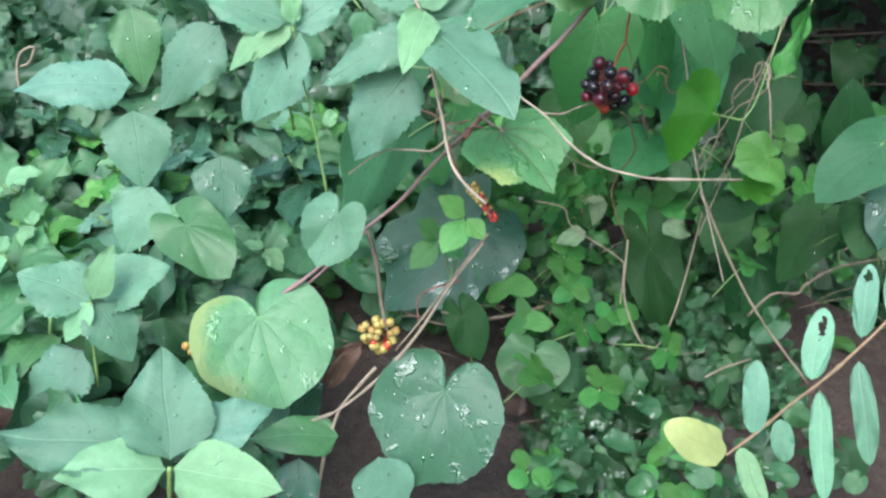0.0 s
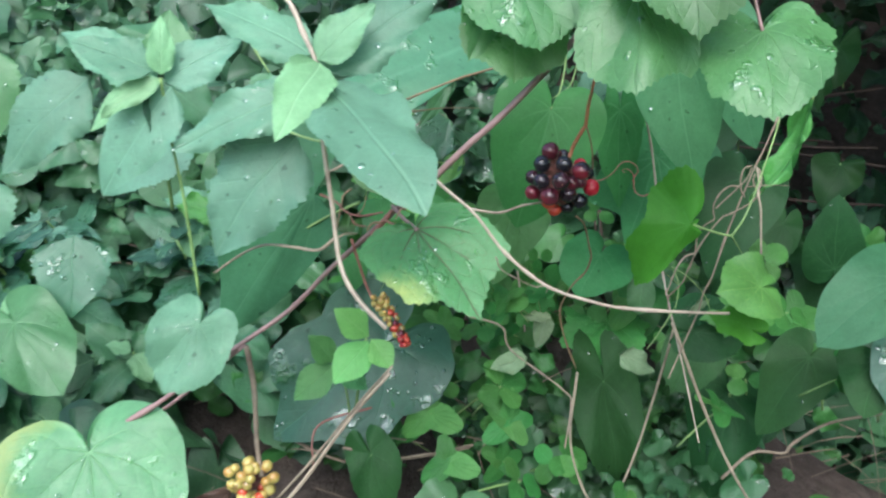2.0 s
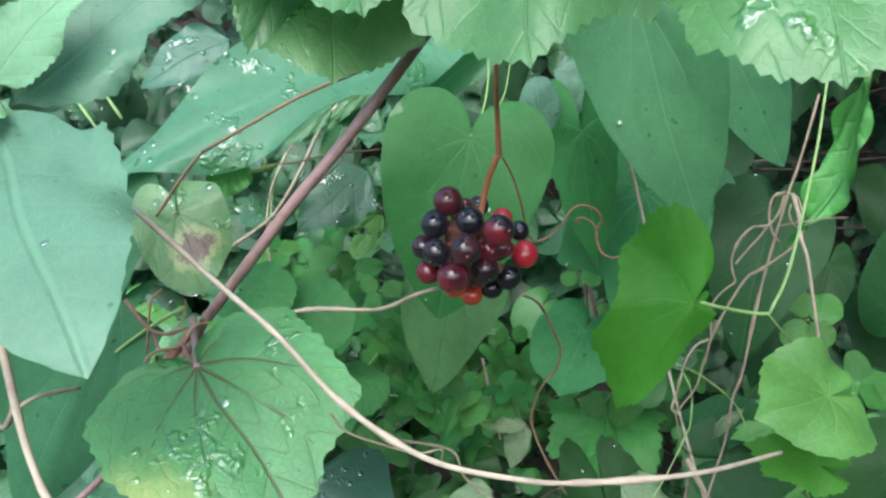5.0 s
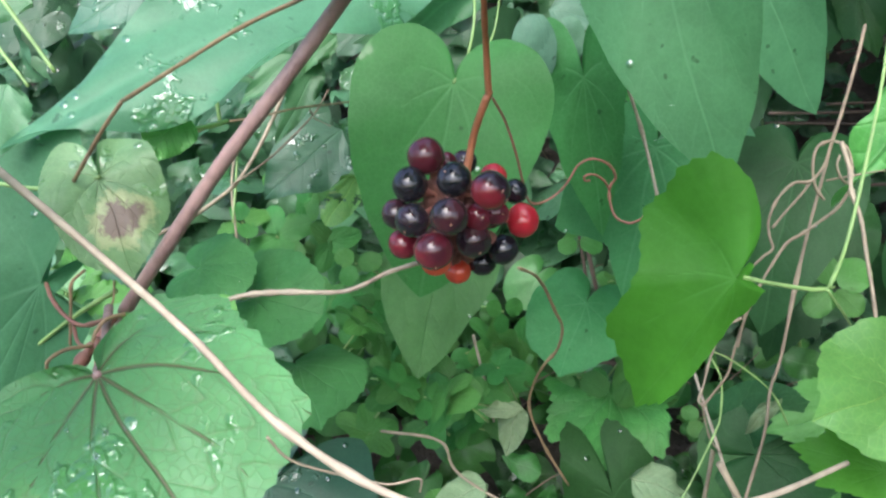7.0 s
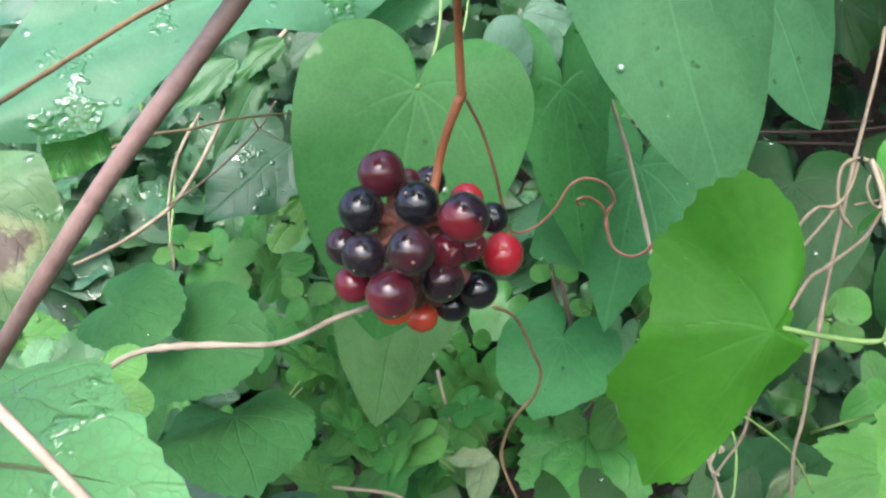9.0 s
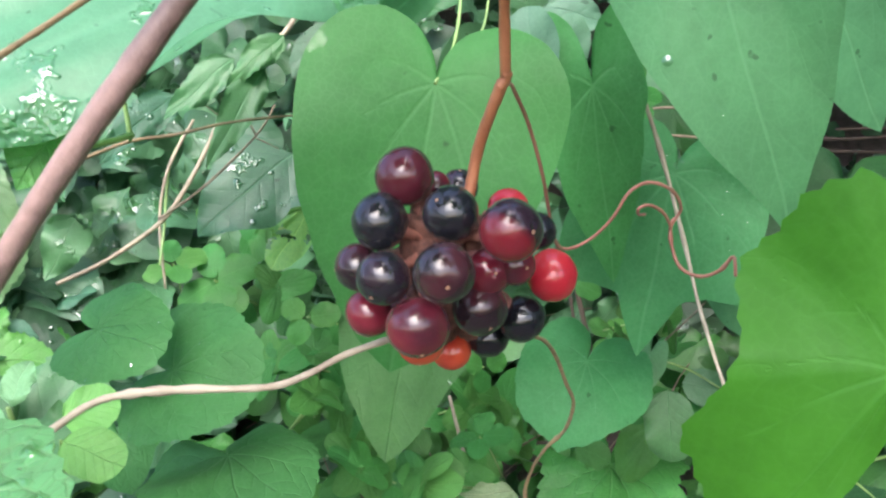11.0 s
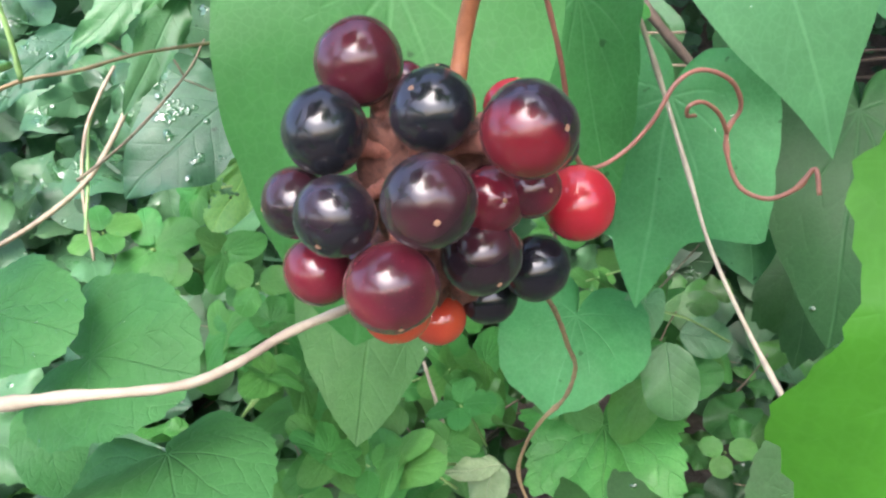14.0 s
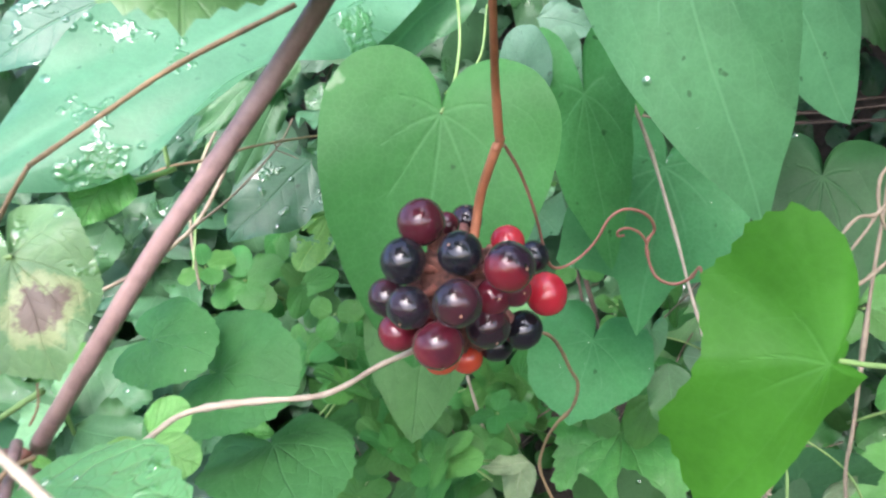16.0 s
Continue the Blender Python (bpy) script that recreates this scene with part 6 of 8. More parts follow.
stem(dry_twig, ((0.2255, 0.5920, 0.5083), (0.2208, 0.5908, 0.5068), (0.2174, 0.5897, 0.5028), (0.2147, 0.5885, 0.4971), (0.2127, 0.5873, 0.4914), (0.2108, 0.5862, 0.4873), (0.2126, 0.5850, 0.4857)), 0.00042, 0.00033, STRAW_STEM, rough=0.14, knots=2, sides=8, seed=168)
dry_twig = thing("dry_twig", 'thin green runner among dry stems', "twig", "dry stems")
stem(dry_twig, ((0.2159, 0.5920, 0.4989), (0.2185, 0.5896, 0.4915), (0.2172, 0.5872, 0.4813), (0.2147, 0.5848, 0.4778), (0.2078, 0.5824, 0.4666), (0.2016, 0.5800, 0.4586)), 0.00030, 0.00023, GREEN_STEM, rough=0.14, knots=2, sides=8, seed=169)
dry_twig = thing("dry_twig", 'thin green runner among dry stems', "twig", "dry stems")
stem(dry_twig, ((0.2137, 0.5900, 0.5014), (0.2218, 0.5893, 0.4969), (0.2322, 0.5887, 0.4870), (0.2370, 0.5880, 0.4765)), 0.00025, 0.00020, GREEN_STEM, rough=0.14, knots=2, sides=8, seed=170)
dry_twig = thing("dry_twig", 'thin curling dry tendril low in the tangle', "twig", "dry stems")
stem(dry_twig, ((0.2131, 0.5900, 0.4854), (0.2134, 0.5883, 0.4795), (0.2143, 0.5867, 0.4744), (0.2168, 0.5850, 0.4709)), 0.00026, 0.00020, DRY_STEM, rough=0.14, knots=2, sides=8, seed=171)
dry_twig = thing("dry_twig", 'level twig tied to the knot of stems', "twig", "dry stems")
stem(dry_twig, ((0.2543, 0.6020, 0.5434), (0.2625, 0.6030, 0.5439), (0.2705, 0.6040, 0.5443), (0.2792, 0.6050, 0.5438)), 0.00026, 0.00021, DRY_STEM, rough=0.14, knots=2, sides=8, seed=172)
dry_twig = thing("dry_twig", 'loose dry loop of a hanging stem', "twig", "dry stems")
stem(dry_twig, ((0.1818, 0.6600, 0.4114), (0.1804, 0.6600, 0.3619), (0.1949, 0.6600, 0.3206), (0.2095, 0.6600, 0.3164), (0.2232, 0.6600, 0.3518), (0.2347, 0.6500, 0.4247), (0.2368, 0.6400, 0.4646)), 0.00085, 0.00075, STRAW_STEM, seed=173)
dry_twig = thing("dry_twig", 'pale bent dry twig in the thicket', "twig", "dry stems")
stem(dry_twig, ((0.1104, 0.8200, 0.6259), (0.1001, 0.8200, 0.6129), (0.0798, 0.8200, 0.5956), (0.0708, 0.8200, 0.5844), (0.0605, 0.8200, 0.5675), (0.0503, 0.8150, 0.5509), (0.0384, 0.8100, 0.5359), (0.0227, 0.8100, 0.5256), (0.0094, 0.8000, 0.5188), (-0.0092, 0.8000, 0.5123)), 0.00122, 0.00095, STRAW_STEM, seed=174)
dry_twig = thing("dry_twig", 'pale thin dry twig in the thicket', "twig", "dry stems")
stem(dry_twig, ((0.0522, 0.8300, 0.5777), (0.0453, 0.8200, 0.5651), (0.0395, 0.8150, 0.5525), (0.0355, 0.8100, 0.5329), (0.0367, 0.8000, 0.5055)), 0.00076, 0.00065, STRAW_STEM, seed=175)
dry_twig = thing("dry_twig", 'pale thin dry twig in the thicket', "twig", "dry stems")
stem(dry_twig, ((0.0476, 0.8300, 0.5725), (0.0405, 0.8200, 0.5565), (0.0376, 0.8100, 0.5326), (0.0358, 0.8000, 0.5162)), 0.00068, 0.00056, GREEN_STEM, seed=176)
dry_twig = thing("dry_twig", 'dark bare forked twiglet in the thicket', "twig", "dry stems")
stem(dry_twig, ((0.0440, 0.7800, 0.5386), (0.0653, 0.7750, 0.5507), (0.0891, 0.7700, 0.5692), (0.0980, 0.7700, 0.5805)), 0.00062, 0.00037, DRY_STEM, seed=177)
dry_twig = thing("dry_twig", 'dark bare forked twiglet in the thicket', "twig", "dry stems")
stem(dry_twig, ((0.0891, 0.7700, 0.5692), (0.0826, 0.7700, 0.5861), (0.0837, 0.7700, 0.5900)), 0.00037, 0.00022, DRY_STEM, seed=178)
dry_twig = thing("dry_twig", 'dark bare forked twiglet in the thicket', "twig", "dry stems")
stem(dry_twig, ((0.0889, 0.7700, 0.5682), (0.0974, 0.7700, 0.5632)), 0.00030, 0.00023, DRY_STEM, seed=179)
dry_twig = thing("dry_twig", 'dark bare forked twiglet in the thicket', "twig", "dry stems")
stem(dry_twig, ((0.0853, 0.7700, 0.5778), (0.0774, 0.7700, 0.5847)), 0.00030, 0.00022, DRY_STEM, seed=180)
dry_twig = thing("dry_twig", 'bare green-brown stalk across the thicket', "twig", "dry stems")
stem(dry_twig, ((0.0473, 0.7000, 0.5681), (0.0618, 0.7000, 0.5720), (0.0758, 0.7000, 0.5728), (0.0918, 0.7000, 0.5750), (0.1155, 0.7000, 0.5756)), 0.00062, 0.00040, TAN_STEM, seed=181)
dry_twig = thing("dry_twig", 'green upright stalk in the thicket', "twig", "dry stems")
stem(dry_twig, ((0.0618, 0.7000, 0.5720), (0.0616, 0.7000, 0.5828), (0.0605, 0.7000, 0.5965), (0.0619, 0.7000, 0.6110)), 0.00079, 0.00055, GREEN_STEM, seed=182)
dry_twig = thing("dry_twig", 'slender dry stem deep in the thicket', "twig", "dry stems")
stem(dry_twig, ((0.3857, 0.9500, 0.5276), (0.4463, 0.9500, 0.5215), (0.5313, 0.9500, 0.5112)), 0.00110, 0.00110, DARK_STEM, seed=183)
dry_twig = thing("dry_twig", 'slender dry stem deep in the thicket', "twig", "dry stems")
stem(dry_twig, ((0.4020, 0.9500, 0.4815), (0.4681, 0.9600, 0.4736), (0.5476, 0.9700, 0.4693)), 0.00112, 0.00114, DARK_STEM, seed=184)
dry_twig = thing("dry_twig", 'slender dry stem deep in the thicket', "twig", "dry stems")
stem(dry_twig, ((0.3668, 0.9000, 0.5386), (0.4365, 0.9200, 0.5323), (0.5149, 0.9400, 0.5304)), 0.00092, 0.00098, DARK_STEM, seed=185)
dry_twig = thing("dry_twig", 'slender dry stem deep in the thicket', "twig", "dry stems")
stem(dry_twig, ((0.4587, 0.9500, 0.5779), (0.5297, 0.9700, 0.5859)), 0.00098, 0.00101, DARK_STEM, seed=186)
dry_twig = thing("dry_twig", 'thin brown twig under small leaves', "twig", "dry stems")
stem(dry_twig, ((-0.0124, 0.7000, 0.3423), (0.0317, 0.7000, 0.3238), (0.0870, 0.7000, 0.3297), (0.1170, 0.7000, 0.3366)), 0.00108, 0.00090, DRY_STEM, seed=187)
dry_twig = thing("dry_twig", 'dry stem running to bare earth', "twig", "dry stems")
stem(dry_twig, ((0.2105, 0.5700, 0.4765), (0.2404, 0.5800, 0.4145), (0.2653, 0.5850, 0.3716), (0.3053, 0.5900, 0.3158)), 0.00085, 0.00080, STRAW_STEM, seed=188)
dry_twig = thing("dry_twig", 'curved brown stem low over the earth', "twig", "dry stems")
stem(dry_twig, ((0.2666, 0.6200, 0.3595), (0.2839, 0.6200, 0.3772), (0.3030, 0.6200, 0.3772), (0.3085, 0.6200, 0.3842), (0.3345, 0.6300, 0.3927), (0.3721, 0.6400, 0.3945)), 0.00092, 0.00094, DRY_STEM, seed=189)
dry_twig = thing("dry_twig", 'thin stem hanging under the lobed leaf', "twig", "dry stems")
stem(dry_twig, ((0.1106, 0.7000, 0.4355), (0.1357, 0.7000, 0.4279), (0.1433, 0.7000, 0.4106), (0.1792, 0.6900, 0.3860), (0.1852, 0.6900, 0.3722), (0.1785, 0.6800, 0.3254)), 0.00065, 0.00055, STRAW_STEM, seed=190)

# ---- small things in the thicket ----
dry_twig = thing("dry_twig", 'dark brown woody stem deep in the thicket', "twig", "dry stems")
stem(dry_twig, ((0.2544, 0.8400, 0.6213), (0.2654, 0.8300, 0.5969), (0.2736, 0.8200, 0.5732), (0.2933, 0.8200, 0.5463), (0.3090, 0.8100, 0.5235), (0.3216, 0.8000, 0.5016)), 0.00240, 0.00180, DARK_STEM, seed=191)
dry_twig = thing("dry_twig", 'thin level twig behind the leaves', "twig", "dry stems")
stem(dry_twig, ((0.2647, 0.8600, 0.5597), (0.2822, 0.8600, 0.5634), (0.3082, 0.8600, 0.5612)), 0.00071, 0.00061, DRY_STEM, seed=192)
dry_twig = thing("dry_twig", 'thin level twig behind the leaves', "twig", "dry stems")
stem(dry_twig, ((0.2705, 0.8700, 0.5549), (0.2939, 0.8700, 0.5481), (0.3269, 0.8700, 0.5431)), 0.00073, 0.00063, DRY_STEM, seed=193)
dry_twig = thing("dry_twig", 'upright brown stem in the shade', "twig", "dry stems")
stem(dry_twig, ((0.2377, 0.8800, 0.4758), (0.2420, 0.8800, 0.4499), (0.2476, 0.8800, 0.4166)), 0.00153, 0.00135, DARK_STEM, seed=194)
dry_twig = thing("dry_twig", 'upright brown stem in the shade', "twig", "dry stems")
stem(dry_twig, ((0.2377, 0.9000, 0.4751), (0.2415, 0.9000, 0.4381), (0.2406, 0.9000, 0.4040)), 0.00103, 0.00095, DARK_STEM, seed=195)
dry_twig = thing("dry_twig", 'slanting brown stem in the shade', "twig", "dry stems")
stem(dry_twig, ((0.2510, 0.8700, 0.4387), (0.2594, 0.8600, 0.4248), (0.2667, 0.8500, 0.3990)), 0.00087, 0.00075, DARK_STEM, seed=196)
dry_twig = thing("dry_twig", 'slender dry stem deep in the thicket', "twig", "dry stems")
stem(dry_twig, ((0.4223, 0.9200, 0.5726), (0.4707, 0.9400, 0.5792)), 0.00094, 0.00086, DARK_STEM, seed=197)
dry_twig = thing("dry_twig", 'slender dry stem deep in the thicket', "twig", "dry stems")
stem(dry_twig, ((0.4153, 0.9200, 0.5394), (0.4713, 0.9400, 0.5352)), 0.00096, 0.00088, DARK_STEM, seed=198)
dry_twig = thing("dry_twig", 'pale dry stalk bent into a loop', "twig", "dry stems")
stem(dry_twig, ((-0.3244, 0.7400, 0.5428), (-0.3222, 0.7400, 0.5618), (-0.3152, 0.7400, 0.5746), (-0.3037, 0.7400, 0.5778), (-0.3104, 0.7400, 0.5660), (-0.3191, 0.7400, 0.5626)), 0.00122, 0.00086, STRAW_STEM, seed=199)
dry_twig = thing("dry_twig", 'short pale twig over bare earth', "twig", "dry stems")
stem(dry_twig, ((0.2375, 0.6200, 0.3074), (0.2527, 0.6200, 0.3157), (0.2767, 0.6300, 0.3166)), 0.00096, 0.00065, STRAW_STEM, seed=200)
dry_twig = thing("dry_twig", 'thin brown twig among small leaves', "twig", "dry stems")
stem(dry_twig, ((0.0285, 0.6800, 0.3459), (0.0658, 0.6900, 0.3331), (0.1194, 0.7000, 0.3386)), 0.00100, 0.00087, DRY_STEM, seed=201)
dry_twig = thing("dry_twig", 'thin brown twig among small leaves', "twig", "dry stems")
stem(dry_twig, ((0.0485, 0.7000, 0.3669), (0.0117, 0.6800, 0.3616), (0.0110, 0.6600, 0.3383)), 0.00079, 0.00062, TENDRIL_SKIN, seed=202)
lone = thing('pale_leaf', 'small pale bluish round leaf above the heart-shaped leaf', 'leaf')
leaf(lone, 'round', (0.1874, 0.7000, 0.5864), (0.1873, 0.7000, 0.6025), 0.0188, (-0.14, -0.99, -0.00), BLUE, wave=0.3, seed=203)
lone = thing('pale_leaf', 'small pale bluish round leaf behind the stalk', 'leaf')
leaf(lone, 'round', (0.2034, 0.7200, 0.5889), (0.2076, 0.7200, 0.6010), 0.0152, (-0.27, -0.96, 0.09), BLUE, wave=0.3, seed=204)
lone = thing('pale_leaf', 'small pale bluish leaf high in the thicket', 'leaf')
leaf(lone, 'ovate', (0.2008, 0.7400, 0.6065), (0.2245, 0.7400, 0.5980), 0.0176, (0.12, -0.94, 0.33), BLUE, wave=0.4, seed=205)
lone = thing('withered_leaf', 'withered pale leaf lying over small weeds', 'leaf')
leaf(lone, 'lance', (0.1768, 0.7400, 0.4211), (0.1542, 0.7400, 0.4214), 0.0091, (0.01, -0.66, 0.75), WITHERED, wave=0.8, seed=206)
lone = thing('withered_leaf', 'withered pale leaf hanging over small weeds', 'leaf')
leaf(lone, 'ovate', (0.1747, 0.7450, 0.4212), (0.1665, 0.7400, 0.3969), 0.0154, (-0.25, -0.93, 0.27), WITHERED, wave=0.8, seed=207)
lone = thing('withered_leaf', 'pale shrivelled leaf scrap on a dry stem', 'leaf')
leaf(lone, 'lance', (0.2360, 0.5900, 0.4839), (0.2250, 0.5900, 0.4740), 0.0047, (-0.42, -0.78, 0.47), WITHERED, wave=1.2, twist=2.0, seed=208)
lone = thing('withered_leaf', 'pale withered leaf below the vine', 'leaf')
leaf(lone, 'ovate', (0.2088, 0.6600, 0.4246), (0.2311, 0.6600, 0.4125), 0.0171, (0.25, -0.86, 0.45), WITHERED, wave=1.0, seed=209)
lone = thing('withered_leaf', 'pale withered leaf below the vine', 'leaf')
leaf(lone, 'ovate', (0.1546, 0.7000, 0.4054), (0.1290, 0.7000, 0.3967), 0.0170, (-0.20, -0.79, 0.58), WITHERED, wave=0.8, seed=210)
lone = thing('dead_leaf', 'crumpled reddish brown dead leaf beside unripe berries', 'leaf')
leaf(lone, 'ovate', (-0.0301, 0.6050, 0.3582), (-0.0616, 0.6000, 0.3203), 0.0190, (-0.22, -0.93, 0.31), DEAD, wave=1.6, fold=0.4, seed=211)
lone = thing('dead_leaf', 'flat brown dead leaf on the ground', 'leaf')
leaf(lone, 'ovate', (-0.2598, 0.7000, 0.3109), (-0.2944, 0.6900, 0.2622), 0.0465, (-0.12, -0.95, 0.28), DEAD, wave=0.8, seed=212)
lone = thing('dead_leaf', 'flat brown dead leaf on the ground', 'leaf')
leaf(lone, 'ovate', (-0.3075, 0.6200, 0.3028), (-0.3475, 0.6100, 0.2730), 0.0372, (-0.17, -0.84, 0.51), DEAD, wave=0.8, seed=213)
lone = thing('dead_leaf', 'small brown dead leaf under heart-shaped leaf', 'leaf')
leaf(lone, 'ovate', (0.0980, 0.6600, 0.2729), (0.0781, 0.6600, 0.2568), 0.0245, (-0.46, -0.69, 0.56), DEAD, wave=0.8, seed=215)
lone = thing('wet_leaf', 'broad wet dark leaf behind the vine stem', 'leaf')
leaf(lone, 'ovate', (0.0525, 0.7000, 0.6290), (0.0131, 0.6900, 0.6104), 0.0265, (0.07, -0.93, 0.36), BLUE_DEEP, wave=0.4, seed=216)
lone = thing('weed_leaf', 'toothed green leaf deep in the weeds', 'leaf')
leaf(lone, 'ovate', (-0.0197, 0.7400, 0.6268), (-0.0490, 0.7400, 0.6429), 0.0275, (0.25, -0.86, 0.45), MID, wave=0.4, serrate=0.1, teeth=10, seed=217)
lone = thing('weed_leaf', 'toothed green leaf deep in the weeds', 'leaf')
leaf(lone, 'ovate', (-0.0176, 0.7000, 0.5949), (-0.0239, 0.6900, 0.5656), 0.0226, (0.36, -0.90, 0.23), MID, wave=0.4, serrate=0.1, teeth=10, seed=218)
lone = thing('weed_leaf', 'drooping green leaf below a broad leaf', 'leaf')
leaf(lone, 'ovate', (0.0636, 0.6450, 0.5793), (0.0521, 0.6400, 0.5636), 0.0181, (0.17, -0.97, 0.18), QUILT, wave=0.4, seed=219)
dry_twig = thing("dry_twig", 'upright green stalk in the thicket', "twig", "dry stems")
stem(dry_twig, ((-0.0370, 0.7400, 0.6405), (-0.0257, 0.7350, 0.6222), (-0.0116, 0.7300, 0.5988)), 0.00099, 0.00080, GREEN_STEM, seed=220)
dry_twig = thing("dry_twig", 'upright green stalk in the thicket', "twig", "dry stems")
stem(dry_twig, ((-0.0450, 0.7400, 0.6255), (-0.0353, 0.7350, 0.6109), (-0.0237, 0.7300, 0.5938)), 0.00090, 0.00071, GREEN_STEM, seed=221)
dry_twig = thing("dry_twig", 'pale green stub of a weed stalk', "twig", "dry stems")
stem(dry_twig, ((0.0624, 0.6600, 0.5721), (0.0696, 0.6600, 0.5730), (0.0748, 0.6600, 0.5741)), 0.00102, 0.00080, GREEN_STEM, seed=222)
bud = thing("flower_bud", "small cream-white drooping flower bud", "flower")
berry(bud, (0.0533, 0.7000, 0.5864), 0.0016, CREAM_SKIN, 3).scale = (0.0015, 0.0015, 0.0032)
stem(bud, ((0.0526, 0.7000, 0.5830), (0.0528, 0.7000, 0.5806), (0.0546, 0.7000, 0.5782)), 0.00033, 0.00022, GREEN_STEM, name='stalk', seed=223)
WEEDS = [weed_plant(k) for k in range(4)]
copy_thing(WEEDS[0], weed_pose((-0.078, 0.987, 0.518), 1.02, 0))
copy_thing(WEEDS[1], weed_pose((-0.353, 0.761, 0.405), 0.99, 2))
copy_thing(WEEDS[2], weed_pose((-0.276, 0.817, 0.441), 1.11, 3))
copy_thing(WEEDS[3], weed_pose((-0.236, 0.770, 0.398), 1.24, 4))
copy_thing(WEEDS[0], weed_pose((-0.413, 0.688, 0.352), 1.24, 5))
copy_thing(WEEDS[1], weed_pose((-0.376, 0.958, 0.479), 1.24, 8))
copy_thing(WEEDS[2], weed_pose((-0.384, 0.906, 0.487), 0.91, 10))
copy_thing(WEEDS[3], weed_pose((-0.352, 0.708, 0.397), 1.07, 11))
copy_thing(WEEDS[0], weed_pose((-0.127, 0.613, 0.343), 1.15, 13))
copy_thing(WEEDS[1], weed_pose((-0.007, 0.834, 0.412), 0.97, 14))
copy_thing(WEEDS[2], weed_pose((-0.503, 0.851, 0.428), 0.83, 15))
copy_thing(WEEDS[3], weed_pose((-0.288, 0.640, 0.365), 1.22, 16))
copy_thing(WEEDS[0], weed_pose((-0.251, 0.865, 0.448), 0.99, 18))
copy_thing(WEEDS[1], weed_pose((-0.350, 0.773, 0.393), 1.01, 20))
copy_thing(WEEDS[2], weed_pose((-0.249, 0.888, 0.448), 0.95, 21))
copy_thing(WEEDS[3], weed_pose((-0.110, 0.835, 0.446), 1.01, 22))
copy_thing(WEEDS[0], weed_pose((-0.105, 0.888, 0.476), 0.85, 23))
copy_thing(WEEDS[1], weed_pose((-0.435, 0.790, 0.416), 1.05, 24))
copy_thing(WEEDS[2], weed_pose((-0.112, 0.811, 0.447), 1.11, 25))
copy_thing(WEEDS[3], weed_pose((-0.509, 0.848, 0.444), 1.13, 26))
copy_thing(WEEDS[0], weed_pose((-0.309, 0.999, 0.528), 0.86, 30))
copy_thing(WEEDS[1], weed_pose((-0.093, 0.925, 0.460), 1.08, 31))
copy_thing(WEEDS[2], weed_pose((-0.014, 0.893, 0.439), 1.00, 32))
copy_thing(WEEDS[3], weed_pose((-0.333, 0.600, 0.369), 1.19, 33))
copy_thing(WEEDS[0], weed_pose((-0.485, 0.842, 0.437), 0.93, 34))
copy_thing(WEEDS[1], weed_pose((-0.292, 0.826, 0.448), 0.78, 35))
copy_thing(WEEDS[2], weed_pose((-0.244, 0.801, 0.404), 0.82, 36))
copy_thing(WEEDS[3], weed_pose((-0.225, 0.953, 0.462), 0.96, 37))
copy_thing(WEEDS[0], weed_pose((-0.076, 0.791, 0.410), 0.87, 38))
copy_thing(WEEDS[1], weed_pose((-0.275, 0.812, 0.428), 0.90, 40))
copy_thing(WEEDS[2], weed_pose((-0.083, 0.939, 0.477), 1.13, 41))
copy_thing(WEEDS[3], weed_pose((-0.134, 0.747, 0.382), 0.88, 42))
copy_thing(WEEDS[0], weed_pose((-0.287, 0.769, 0.409), 1.12, 45))
copy_thing(WEEDS[1], weed_pose((-0.452, 0.790, 0.422), 0.84, 47))
copy_thing(WEEDS[2], weed_pose((-0.468, 0.775, 0.416), 0.90, 49))
copy_thing(WEEDS[3], weed_pose((-0.015, 0.948, 0.489), 0.92, 50))
copy_thing(WEEDS[0], weed_pose((-0.515, 0.864, 0.458), 0.78, 51))
copy_thing(WEEDS[1], weed_pose((-0.139, 0.955, 0.493), 1.10, 52))
copy_thing(WEEDS[2], weed_pose((-0.085, 0.979, 0.489), 0.78, 53))
copy_thing(WEEDS[3], weed_pose((-0.388, 0.802, 0.436), 1.23, 55))
copy_thing(WEEDS[0], weed_pose((-0.440, 0.981, 0.481), 0.97, 56))
copy_thing(WEEDS[1], weed_pose((-0.380, 0.799, 0.410), 0.76, 59))
copy_thing(WEEDS[2], weed_pose((-0.264, 0.808, 0.439), 1.14, 63))
copy_thing(WEEDS[3], weed_pose((-0.043, 0.810, 0.447), 1.16, 64))
copy_thing(WEEDS[0], weed_pose((-0.503, 0.879, 0.475), 1.20, 65))
copy_thing(WEEDS[1], weed_pose((-0.086, 0.859, 0.468), 0.88, 66))
remove_prototypes(WEEDS)
lime_sprout = thing('sprout', 'lime-green three-leaved sprout by the straw twig', 'seedling')
leaf(lime_sprout, 'oval', (0.0769, 0.5870, 0.5239), (0.0859, 0.5900, 0.5277), 0.0092, (0.08, -0.86, 0.50), YOUNG, seed=224)
leaf(lime_sprout, 'oval', (0.0777, 0.5830, 0.5224), (0.0890, 0.5790, 0.5179), 0.0093, (0.04, -0.70, 0.71), YOUNG, seed=225)
leaf(lime_sprout, 'oval', (0.0762, 0.5830, 0.5220), (0.0682, 0.5820, 0.5217), 0.0069, (0.08, -0.80, 0.59), YOUNG, seed=226)
stem(lime_sprout, ((0.0773, 0.5830, 0.5227), (0.0692, 0.6000, 0.5054), (0.0567, 0.6300, 0.4737)), 0.00026, 0.00029, GREEN_STEM, seed=227)

